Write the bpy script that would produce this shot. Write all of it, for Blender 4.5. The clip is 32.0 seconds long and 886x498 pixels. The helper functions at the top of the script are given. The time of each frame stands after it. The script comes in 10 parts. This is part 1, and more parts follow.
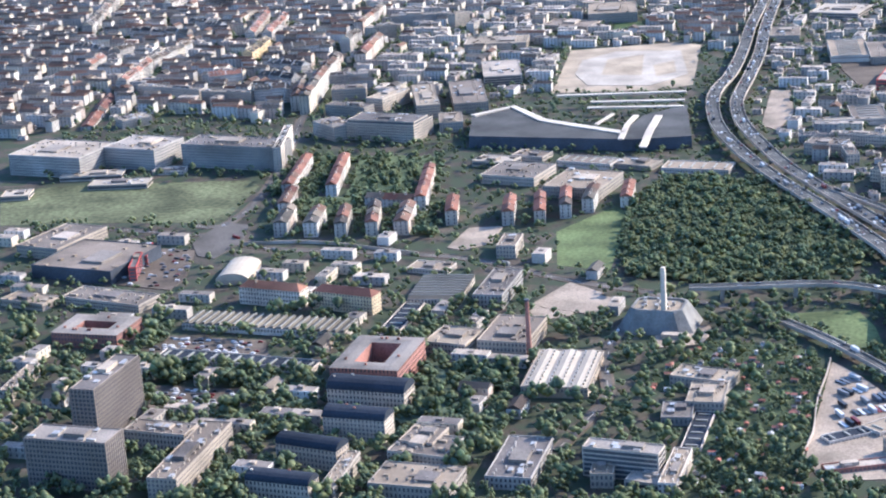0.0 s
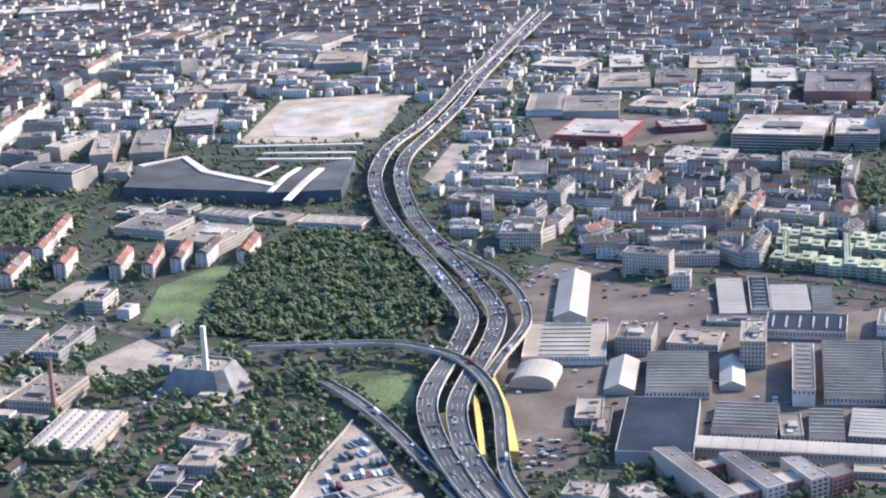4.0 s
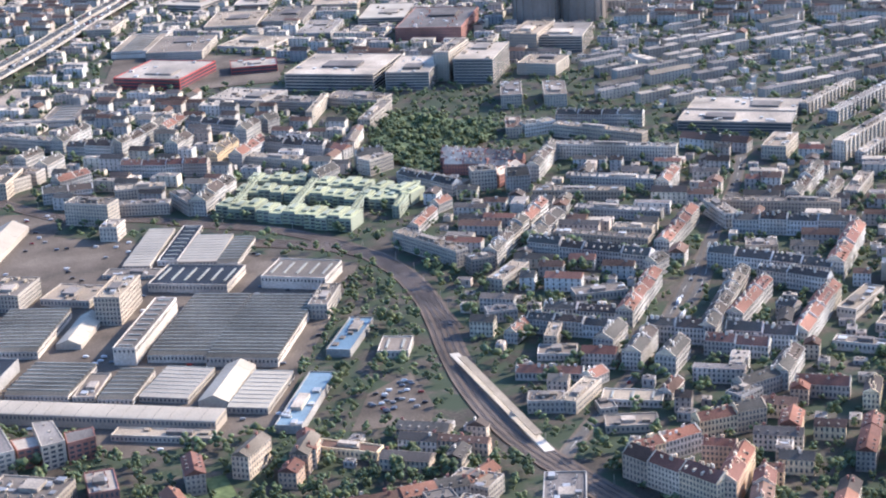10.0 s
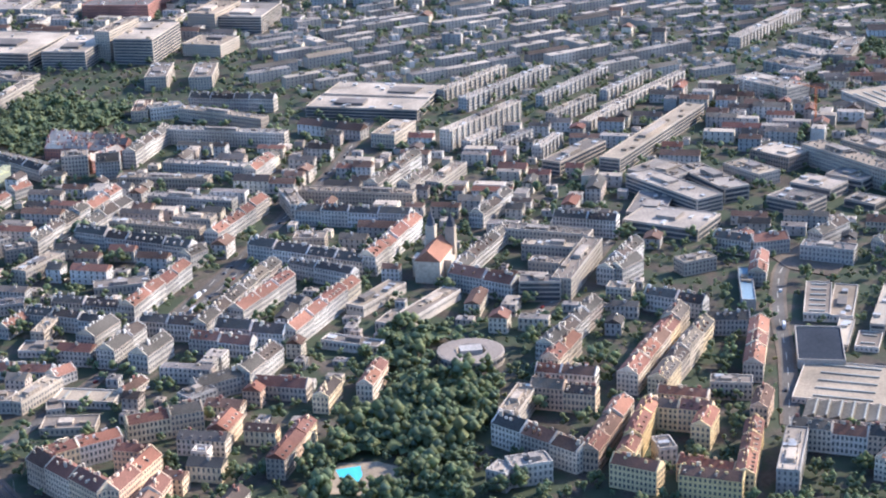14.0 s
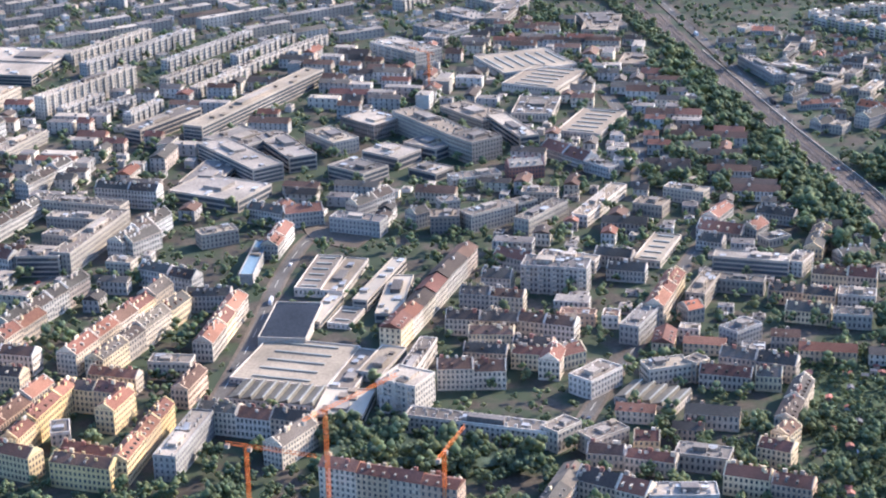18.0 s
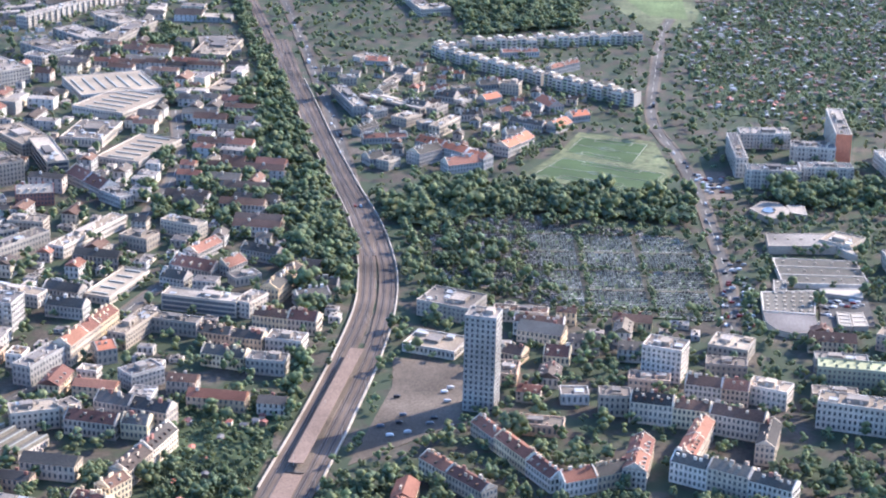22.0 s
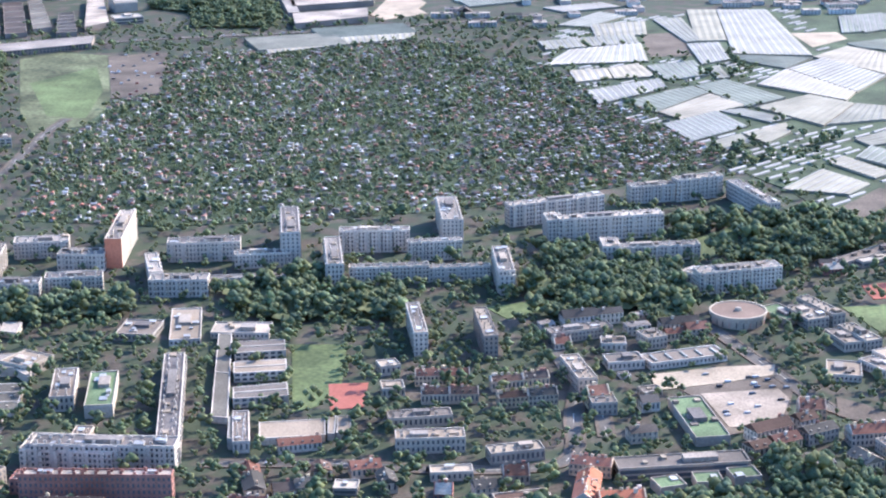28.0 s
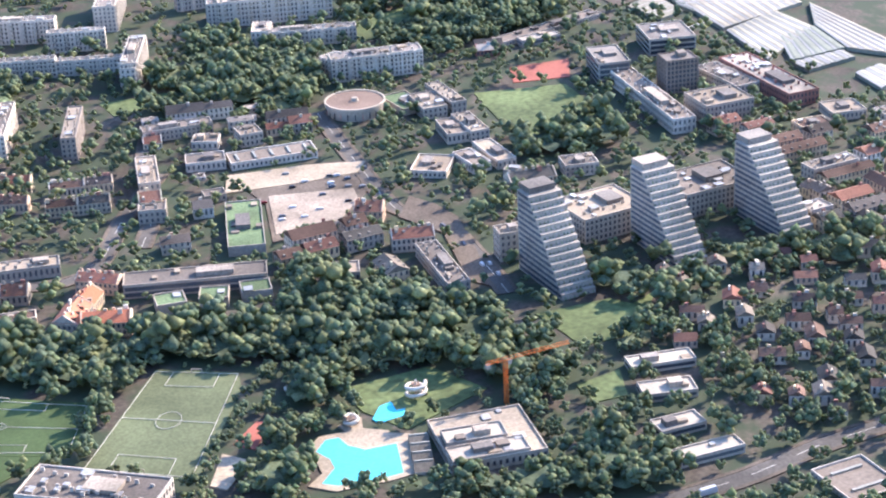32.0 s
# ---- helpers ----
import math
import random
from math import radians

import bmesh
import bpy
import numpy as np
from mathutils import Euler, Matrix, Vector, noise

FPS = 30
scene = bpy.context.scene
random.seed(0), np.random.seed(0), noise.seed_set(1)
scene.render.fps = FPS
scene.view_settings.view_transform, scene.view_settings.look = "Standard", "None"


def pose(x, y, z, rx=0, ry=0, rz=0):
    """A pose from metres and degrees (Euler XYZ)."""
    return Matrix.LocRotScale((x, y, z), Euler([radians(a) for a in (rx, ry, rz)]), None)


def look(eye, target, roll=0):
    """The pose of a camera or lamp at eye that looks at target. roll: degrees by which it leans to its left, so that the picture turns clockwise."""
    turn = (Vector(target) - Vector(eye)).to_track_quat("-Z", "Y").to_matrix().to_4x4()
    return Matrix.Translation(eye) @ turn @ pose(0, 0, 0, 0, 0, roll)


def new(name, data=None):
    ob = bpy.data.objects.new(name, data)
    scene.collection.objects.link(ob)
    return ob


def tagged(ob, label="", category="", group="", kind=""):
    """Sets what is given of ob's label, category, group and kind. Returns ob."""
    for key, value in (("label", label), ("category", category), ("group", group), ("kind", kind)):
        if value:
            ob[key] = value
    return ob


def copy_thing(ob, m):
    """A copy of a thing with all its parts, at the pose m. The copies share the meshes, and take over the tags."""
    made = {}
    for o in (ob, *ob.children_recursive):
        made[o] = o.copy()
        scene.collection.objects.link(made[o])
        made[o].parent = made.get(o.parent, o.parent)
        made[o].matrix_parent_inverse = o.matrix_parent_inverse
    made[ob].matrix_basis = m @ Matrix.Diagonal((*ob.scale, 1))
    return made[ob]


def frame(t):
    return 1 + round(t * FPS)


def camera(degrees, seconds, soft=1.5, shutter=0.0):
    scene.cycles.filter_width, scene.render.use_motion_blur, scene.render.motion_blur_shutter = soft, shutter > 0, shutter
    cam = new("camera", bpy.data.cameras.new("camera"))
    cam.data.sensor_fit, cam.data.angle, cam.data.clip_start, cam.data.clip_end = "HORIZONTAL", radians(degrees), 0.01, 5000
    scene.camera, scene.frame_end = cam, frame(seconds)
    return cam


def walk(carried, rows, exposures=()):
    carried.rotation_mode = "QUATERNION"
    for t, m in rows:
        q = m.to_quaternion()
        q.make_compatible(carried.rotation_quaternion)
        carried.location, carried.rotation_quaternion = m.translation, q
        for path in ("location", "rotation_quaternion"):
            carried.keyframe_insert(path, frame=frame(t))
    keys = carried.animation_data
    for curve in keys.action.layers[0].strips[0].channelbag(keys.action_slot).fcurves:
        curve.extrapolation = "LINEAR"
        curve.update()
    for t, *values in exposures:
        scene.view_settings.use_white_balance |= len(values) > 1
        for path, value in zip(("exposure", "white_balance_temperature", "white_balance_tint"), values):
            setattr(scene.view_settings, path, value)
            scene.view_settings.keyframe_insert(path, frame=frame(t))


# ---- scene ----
import itertools
from collections import defaultdict

EXPO = [(0, 1.42, 4380, 11.5), (9, 1.4, 4480, 12.5), (20, 1.6, 4520, 13.5), (24, 1.86, 4340, 14.5), (25, 1.86, 4310, 14.5), (25.6, 1.65, 4310, 14.5), (27.5, 1.71, 4370, 13.5), (29, 1.71, 4430, 13.5), (31, 1.85, 4570, 14.8), (32, 1.92, 4620, 15.5)]
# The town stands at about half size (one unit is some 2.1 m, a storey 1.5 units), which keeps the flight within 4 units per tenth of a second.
cam = camera(26.868, 32.0, soft=2.15)
walk(cam, [
    (0, pose(0.00, -0.00, 238.10, 73.139, 3.548, -1.675)),
    (0.5, pose(17.70, 0.67, 237.57, 73.882, 3.443, -2.065)),
    (1, pose(35.40, 1.33, 237.04, 74.494, 3.858, -2.584)),
    (1.5, pose(53.11, 2.00, 236.51, 73.901, 4.519, -2.852)),
    (2, pose(70.84, 2.65, 235.95, 73.267, 3.931, -3.037)),
    (2.5, pose(88.59, 3.31, 235.37, 73.725, 2.710, -2.886)),
    (3, pose(106.38, 3.95, 234.75, 74.227, 2.135, -2.867)),
    (3.5, pose(124.22, 4.58, 234.09, 74.463, 2.102, -3.345)),
    (5.5, pose(196.72, 6.83, 230.55, 73.118, 2.902, -4.842)),
    (6, pose(214.75, 7.36, 229.75, 72.743, 1.555, -4.347)),
    (6.5, pose(232.76, 7.90, 228.98, 72.533, 2.105, -4.902)),
    (7, pose(250.75, 8.44, 228.24, 72.339, 2.299, -5.160)),
    (7.5, pose(268.73, 8.97, 227.54, 72.508, 2.621, -5.215)),
    (8, pose(286.70, 9.49, 226.87, 72.495, 3.334, -4.956)),
    (8.5, pose(304.68, 10.00, 226.23, 72.186, 2.993, -4.653)),
    (9, pose(322.67, 10.51, 225.61, 72.412, 1.941, -4.657)),
    (9.5, pose(340.67, 11.02, 224.99, 72.888, 1.816, -5.222)),
    (10, pose(358.68, 11.52, 224.39, 72.104, 3.018, -5.848)),
    (10.5, pose(376.69, 12.03, 223.78, 70.176, 2.940, -6.033)),
    (11, pose(394.69, 12.54, 223.16, 69.331, 2.274, -6.049)),
    (11.5, pose(412.68, 13.03, 222.53, 69.521, 1.801, -6.287)),
    (12, pose(430.67, 13.51, 221.88, 69.486, 2.002, -6.668)),
    (12.5, pose(448.67, 13.98, 221.20, 69.583, 1.998, -6.800)),
    (13, pose(466.67, 14.42, 220.49, 70.471, 1.529, -6.998)),
    (13.5, pose(484.68, 14.81, 219.74, 71.062, 1.639, -7.509)),
    (14, pose(502.69, 15.14, 218.97, 71.199, 1.752, -7.769)),
    (14.5, pose(520.70, 15.40, 218.16, 71.458, 1.799, -8.149)),
    (16.5, pose(593.08, 14.86, 214.32, 71.199, 1.281, -8.881)),
    (17, pose(611.20, 14.64, 213.69, 70.841, 1.179, -9.074)),
    (17.5, pose(629.32, 14.42, 213.10, 70.360, 0.909, -9.139)),
    (18, pose(647.44, 14.19, 212.55, 69.908, 1.280, -9.635)),
    (18.5, pose(665.54, 13.96, 212.05, 69.150, 1.545, -9.811)),
    (19, pose(683.63, 13.72, 211.57, 68.689, 1.329, -9.936)),
    (19.5, pose(701.72, 13.47, 211.12, 68.677, 0.583, -10.046)),
    (20, pose(719.80, 13.22, 210.69, 68.708, 0.298, -10.029)),
    (20.5, pose(737.87, 12.96, 210.27, 68.939, -0.079, -10.146)),
    (21, pose(755.93, 12.69, 209.85, 69.463, -0.604, -10.514)),
    (21.5, pose(773.98, 12.40, 209.43, 70.356, -1.435, -11.046)),
    (22, pose(792.02, 12.09, 209.00, 70.540, -1.310, -11.804)),
    (22.5, pose(810.06, 11.75, 208.55, 70.489, -0.511, -12.237)),
    (23, pose(828.09, 11.39, 208.11, 72.334, 0.135, -12.626)),
    (23.5, pose(846.14, 11.01, 207.68, 74.875, 0.972, -12.955)),
    (24, pose(864.20, 10.61, 207.26, 76.248, 1.703, -12.299)),
    (24.5, pose(882.27, 10.18, 206.86, 77.634, 1.055, -12.609)),
    (25, pose(900.35, 9.73, 206.49, 78.995, 1.002, -15.558)),
    (25.5, pose(918.44, 9.27, 206.13, 78.160, 1.312, -17.804)),
    (27.5, pose(990.72, 7.12, 205.26, 74.021, 1.044, -17.816)),
    (28, pose(1008.68, 6.40, 204.98, 73.170, 0.528, -18.161)),
    (28.5, pose(1026.61, 5.64, 204.68, 71.901, 1.165, -18.514)),
    (29, pose(1044.54, 4.87, 204.37, 70.800, 1.859, -18.951)),
    (29.5, pose(1062.45, 4.07, 204.03, 69.753, 1.871, -18.437)),
    (30, pose(1080.36, 3.27, 203.67, 68.346, 2.253, -17.647)),
    (30.5, pose(1098.27, 2.46, 203.29, 66.950, 2.441, -17.279)),
    (31, pose(1116.18, 1.64, 202.90, 65.902, 2.827, -17.553)),
    (31.5, pose(1134.09, 0.82, 202.49, 65.312, 3.127, -17.796)),
    (32, pose(1152.00, -0.00, 202.08, 65.555, 2.480, -17.704)),
], exposures=EXPO)

# ---- sky and sun ----
SUN_AZ, SUN_EL = radians(24), radians(29)  # the sun stands over +x and a little +y
world = bpy.data.worlds.new("sky")
scene.world = world
world.use_nodes = True
wn = world.node_tree
sky = wn.nodes.new("ShaderNodeTexSky")
sky.sky_type, sky.sun_disc = "NISHITA", False
sky.sun_elevation, sky.sun_rotation = SUN_EL, radians(90) - SUN_AZ
sky.altitude, sky.air_density, sky.dust_density = 300, 1.1, 2.6
wn.nodes["Background"].inputs[1].default_value = 0.13
wn.links.new(sky.outputs[0], wn.nodes["Background"].inputs[0])
sun = new("sun", bpy.data.lights.new("sun", "SUN"))
sun.data.energy, sun.data.angle, sun.data.color = 4.8, radians(0.6), (1.0, 0.715, 0.41)
sun.matrix_world = look((0, 0, 0), (-math.cos(SUN_AZ) * math.cos(SUN_EL), -math.sin(SUN_AZ) * math.cos(SUN_EL), -math.sin(SUN_EL)))


# ---- materials ----
def mat(name, cols, rough=0.85, var=0.35, big=0.05, fine=1.5, bump=0.15, metal=0.0, isl=False, spec=0.08):
    """A weathered surface: base tones picked for each object or piece, stains at two scales, fine relief."""
    m = bpy.data.materials.new(name)
    m.use_nodes = True
    nt = m.node_tree
    n, l = nt.nodes, nt.links
    b = n["Principled BSDF"]
    b.inputs["Roughness"].default_value, b.inputs["Metallic"].default_value = rough, metal
    b.inputs["Specular IOR Level"].default_value = spec
    geo = n.new("ShaderNodeNewGeometry")
    ramp = n.new("ShaderNodeValToRGB")
    ramp.color_ramp.interpolation = "CONSTANT" if len(cols) > 2 else "LINEAR"
    els = ramp.color_ramp.elements
    while len(els) < len(cols):
        els.new(0.5)
    for i, c in enumerate(cols):
        els[i].position, els[i].color = i / max(1, len(cols)), (*c, 1)
    if len(cols) == 1:
        els[1].position, els[1].color = 1, (*cols[0], 1)
    if isl:
        l.new(geo.outputs["Random Per Island"], ramp.inputs[0])
    else:
        info = n.new("ShaderNodeObjectInfo")
        l.new(info.outputs["Random"], ramp.inputs[0])
    last = ramp.outputs[0]
    for sc, amt in ((big, var), (fine, var * 0.7)):
        no = n.new("ShaderNodeTexNoise")
        no.inputs["Scale"].default_value, no.inputs["Detail"].default_value = sc, 5
        l.new(geo.outputs["Position"], no.inputs["Vector"])
        mr = n.new("ShaderNodeMapRange")
        for k, v in zip(range(1, 5), (0.3, 0.7, 1 - amt, 1 + amt)):
            mr.inputs[k].default_value = v
        l.new(no.outputs[0], mr.inputs[0])
        mu = n.new("ShaderNodeMixRGB")
        mu.blend_type, mu.inputs[0].default_value = "MULTIPLY", 1
        l.new(last, mu.inputs[1])
        l.new(mr.outputs[0], mu.inputs[2])
        last = mu.outputs[0]
    if bump:
        bp = n.new("ShaderNodeBump")
        bp.inputs["Strength"].default_value, bp.inputs["Distance"].default_value = bump, 0.3
        l.new(no.outputs[0], bp.inputs["Height"])
        l.new(bp.outputs[0], b.inputs["Normal"])
    l.new(last, b.inputs["Base Color"])
    return m


CREAMS = [(0.524, 0.392, 0.243), (0.542, 0.444, 0.318), (0.457, 0.365, 0.258), (0.590, 0.461, 0.273), (0.362, 0.300, 0.228), (0.552, 0.470, 0.364), (0.457, 0.322, 0.212)]
TILES = [(0.095, 0.058, 0.040), (0.115, 0.069, 0.046), (0.070, 0.053, 0.041), (0.125, 0.077, 0.052), (0.078, 0.067, 0.053), (0.120, 0.096, 0.074), (0.058, 0.049, 0.040), (0.150, 0.120, 0.086)]
GRAVEL = [(0.273, 0.225, 0.171), (0.214, 0.180, 0.143), (0.321, 0.261, 0.191), (0.166, 0.141, 0.115), (0.127, 0.108, 0.092)]
M = {
    "cream": mat("cream_render", CREAMS),
    # Cream render of the far houses, greyed and dimmed to carry distance haze.
    "cream_i": mat("hazed_render", [(0.40, 0.345, 0.27), (0.43, 0.385, 0.32), (0.36, 0.32, 0.265), (0.45, 0.385, 0.28), (0.31, 0.28, 0.24), (0.44, 0.405, 0.35), (0.37, 0.30, 0.235)], isl=True),
    "slab_i": mat("weathered_slab_panel", [(0.291, 0.248, 0.193), (0.349, 0.296, 0.230), (0.253, 0.217, 0.175), (0.320, 0.261, 0.189)], isl=True),
    "white": mat("white_render", [(0.349, 0.293, 0.224), (0.280, 0.239, 0.186), (0.323, 0.262, 0.191), (0.384, 0.321, 0.240)], var=0.25),
    "grey": mat("grey_render", [(0.319, 0.285, 0.241), (0.264, 0.237, 0.201), (0.374, 0.320, 0.250)]),
    "beige": mat("beige_render", [(0.412, 0.345, 0.263), (0.459, 0.392, 0.310)]),
    "panel": mat("precast_panel", [(0.464, 0.397, 0.308), (0.503, 0.424, 0.323), (0.424, 0.366, 0.291)], var=0.18),
    "salmon": mat("salmon_panel", [(0.42, 0.235, 0.185), (0.37, 0.215, 0.175)], var=0.2),
    "flatred": mat("orange_red_render", [(0.522, 0.190, 0.096)], var=0.2),
    "brown": mat("brown_concrete", [(0.200, 0.160, 0.125), (0.224, 0.183, 0.144)], var=0.2),
    "brick": mat("red_brick", [(0.211, 0.104, 0.076), (0.242, 0.122, 0.090)]),
    "green": mat("green_render", [(0.21, 0.215, 0.15), (0.255, 0.255, 0.175)], var=0.2),
    "lime": mat("pale_green_roof", [(0.35, 0.33, 0.17), (0.32, 0.305, 0.17)], var=0.25),
    "redbox": mat("dark_red_cladding", [(0.32, 0.06, 0.05)]),
    "dark": mat("dark_cladding", [(0.06, 0.065, 0.075), (0.09, 0.09, 0.10)], rough=0.6),
    "blue": mat("blue_metal_roof", [(0.130, 0.175, 0.205), (0.160, 0.202, 0.221)], rough=0.5, var=0.25),
    "tile": mat("weathered_tiles", TILES, var=0.45, fine=3),
    "tile_i": mat("old_tiles", TILES, var=0.45, fine=3, isl=True),
    "redtile": mat("red_tiles", [(0.175, 0.081, 0.050), (0.150, 0.072, 0.048), (0.200, 0.099, 0.060), (0.125, 0.063, 0.044)], var=0.4, fine=3),
    "redtile_i": mat("old_red_tiles", [(0.170, 0.079, 0.050), (0.150, 0.077, 0.052), (0.190, 0.095, 0.062), (0.130, 0.063, 0.045)], var=0.4, fine=3, isl=True),
    "gravel": mat("gravel_roof", GRAVEL, var=0.4),
    "gravel_i": mat("roofing_felt", GRAVEL, var=0.4, isl=True),
    "palegravel": mat("pale_roof_membrane", [(0.230, 0.178, 0.120), (0.170, 0.135, 0.100), (0.274, 0.217, 0.147), (0.132, 0.108, 0.084)], var=0.3),
    "whiteroof": mat("white_roof_sheet", [(0.397, 0.328, 0.232), (0.333, 0.277, 0.202)], var=0.15, rough=0.7),
    "darkfelt": mat("dark_felt_roof", [(0.026, 0.030, 0.038), (0.032, 0.035, 0.042)], var=0.3, spec=0.02),
    "shedroof": mat("fibre_cement_roof", [(0.102, 0.088, 0.066), (0.132, 0.113, 0.084)], var=0.35),
    "greenroof": mat("planted_roof", [(0.12, 0.15, 0.07)], var=0.5),
    "glass": mat("window_glass", [(0.05, 0.052, 0.058), (0.075, 0.076, 0.08), (0.10, 0.10, 0.10)], rough=0.12, var=0.1, bump=0, spec=0.5),
    "skylight": mat("wired_glass", [(0.251, 0.231, 0.181)], rough=0.35, var=0.2, bump=0),
    "metal": mat("galvanised_metal", [(0.353, 0.310, 0.259), (0.441, 0.390, 0.319)], rough=0.45, metal=0.6),
    "concrete": mat("concrete", [(0.331, 0.280, 0.216)], var=0.3),
    "shellcon": mat("dark_fair_concrete", [(0.180, 0.165, 0.141)], var=0.25, big=0.2),
    "palecon": mat("pale_concrete", [(0.466, 0.396, 0.302)], var=0.2),
    "street": mat("worn_street_asphalt", [(0.094, 0.082, 0.068)], var=0.35, rough=0.9),
    "asphalt": mat("asphalt", [(0.070, 0.066, 0.059)], var=0.35, rough=0.9),
    "yard": mat("paved_yard", [(0.107, 0.084, 0.061)], var=0.4, rough=0.9),
    "paleyard": mat("dusty_concrete_yard", [(0.259, 0.205, 0.147)], var=0.4, rough=0.9),
    "sand": mat("sandy_soil", [(0.305, 0.241, 0.161)], var=0.35),
    "paint": mat("road_paint", [(0.445, 0.410, 0.334)], var=0.2),
    "yellow": mat("yellow_formwork", [(0.55, 0.38, 0.09)], var=0.25),
    "ballast": mat("rail_ballast", [(0.115, 0.085, 0.060)], var=0.4, fine=3),
    "sleeper": mat("sleeper_bed", [(0.055, 0.042, 0.034), (0.065, 0.050, 0.040)], var=0.4, fine=3),
    "rust": mat("rusty_rail", [(0.17, 0.145, 0.125)], metal=0.3, rough=0.6),
    "grass": mat("lawn", [(0.094, 0.110, 0.042)], var=0.45, big=0.04, fine=0.6),
    "meadow": mat("bright_meadow", [(0.145, 0.165, 0.060)], var=0.3, big=0.01, fine=0.1),
    "dullgrass": mat("dry_meadow", [(0.098, 0.100, 0.048)], var=0.6, big=0.03, fine=0.4),
    "turf": mat("sports_turf", [(0.105, 0.112, 0.055)], var=0.3),
    "turf2": mat("green_turf", [(0.055, 0.074, 0.027)], var=0.25),
    "court": mat("red_court", [(0.250, 0.090, 0.061)], var=0.2),
    "ochre": mat("ochre_render", [(0.546, 0.392, 0.172), (0.581, 0.435, 0.224), (0.510, 0.374, 0.206)], var=0.2),
    "orangetile": mat("new_orange_tiles", [(0.342, 0.117, 0.053), (0.380, 0.153, 0.081)], var=0.25, fine=3),
    "leaf": mat("foliage", [(0.235, 0.245, 0.115), (0.170, 0.203, 0.109), (0.199, 0.233, 0.116), (0.178, 0.208, 0.117), (0.236, 0.250, 0.125), (0.148, 0.179, 0.112)], var=0.4, big=0.2, fine=2.5, bump=0.3, isl=True),
    "planks": mat("brown_platform", [(0.18, 0.125, 0.088)], var=0.3),
    "under": mat("garden_soil", [(0.05, 0.062, 0.03)], var=0.5),
    "bark": mat("bark", [(0.10, 0.075, 0.05)], var=0.4),
    "water": mat("pool_water", [(0.13, 0.46, 0.55)], rough=0.1, var=0.15, bump=0.05),
    "river": mat("river_water", [(0.10, 0.16, 0.18)], rough=0.6, var=0.1, bump=0.05),
    "car_i": mat("car_paint", [(0.418, 0.396, 0.370), (0.038, 0.036, 0.036), (0.532, 0.504, 0.462), (0.122, 0.122, 0.125), (0.471, 0.446, 0.409), (0.122, 0.025, 0.020), (0.076, 0.086, 0.106), (0.027, 0.025, 0.026), (0.213, 0.202, 0.185), (0.570, 0.540, 0.488)], rough=0.3, var=0.05, bump=0, isl=True),
    "car": mat("car_lacquer", [(0.418, 0.396, 0.370), (0.038, 0.036, 0.036), (0.532, 0.504, 0.462), (0.122, 0.122, 0.125), (0.471, 0.446, 0.409), (0.122, 0.025, 0.020), (0.076, 0.086, 0.106), (0.027, 0.025, 0.026), (0.213, 0.202, 0.185), (0.570, 0.540, 0.488)], rough=0.3, var=0.05, bump=0),
    "rubber": mat("rubber", [(0.03, 0.03, 0.03)], var=0.2),
    "hut_i": mat("hut_wall", [(0.310, 0.256, 0.189), (0.413, 0.368, 0.294), (0.172, 0.112, 0.070), (0.292, 0.232, 0.154), (0.344, 0.296, 0.231)], isl=True),
    "hutroof_i": mat("hut_roof", [(0.20, 0.10, 0.07), (0.14, 0.125, 0.115), (0.27, 0.25, 0.225), (0.12, 0.095, 0.08), (0.36, 0.34, 0.31), (0.20, 0.115, 0.085), (0.10, 0.09, 0.08)], isl=True, rough=0.7),
    "hut": mat("hut_boards", [(0.40, 0.35, 0.28), (0.20, 0.14, 0.10), (0.50, 0.47, 0.42), (0.28, 0.24, 0.19)]),
    "hutroof": mat("hut_roofing", [(0.27, 0.11, 0.075), (0.22, 0.10, 0.075), (0.16, 0.145, 0.135), (0.30, 0.14, 0.10), (0.12, 0.11, 0.105), (0.36, 0.34, 0.31)]),
    "stone_i": mat("grave_stone", [(0.20, 0.18, 0.155), (0.10, 0.09, 0.08), (0.30, 0.27, 0.23), (0.15, 0.135, 0.115)], isl=True),
    "chimred": mat("chimney_red", [(0.55, 0.10, 0.07)], var=0.15),
    "crane": mat("orange_paint", [(0.55, 0.16, 0.03)], var=0.2, rough=0.5),
    # Foliage for the far wood, with distance haze worked in as a bluer base colour.
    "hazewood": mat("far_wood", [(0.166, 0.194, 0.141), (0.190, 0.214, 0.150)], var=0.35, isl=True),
    "glasshouse": mat("greenhouse_glass", [(0.200, 0.185, 0.138), (0.255, 0.228, 0.163), (0.171, 0.172, 0.130), (0.294, 0.254, 0.182)], rough=0.8, var=0.25, spec=0.05),
    "ridge": mat("whitewashed_glass", [(0.376, 0.344, 0.304), (0.322, 0.297, 0.253)], rough=0.8, var=0.15, spec=0.05),
}


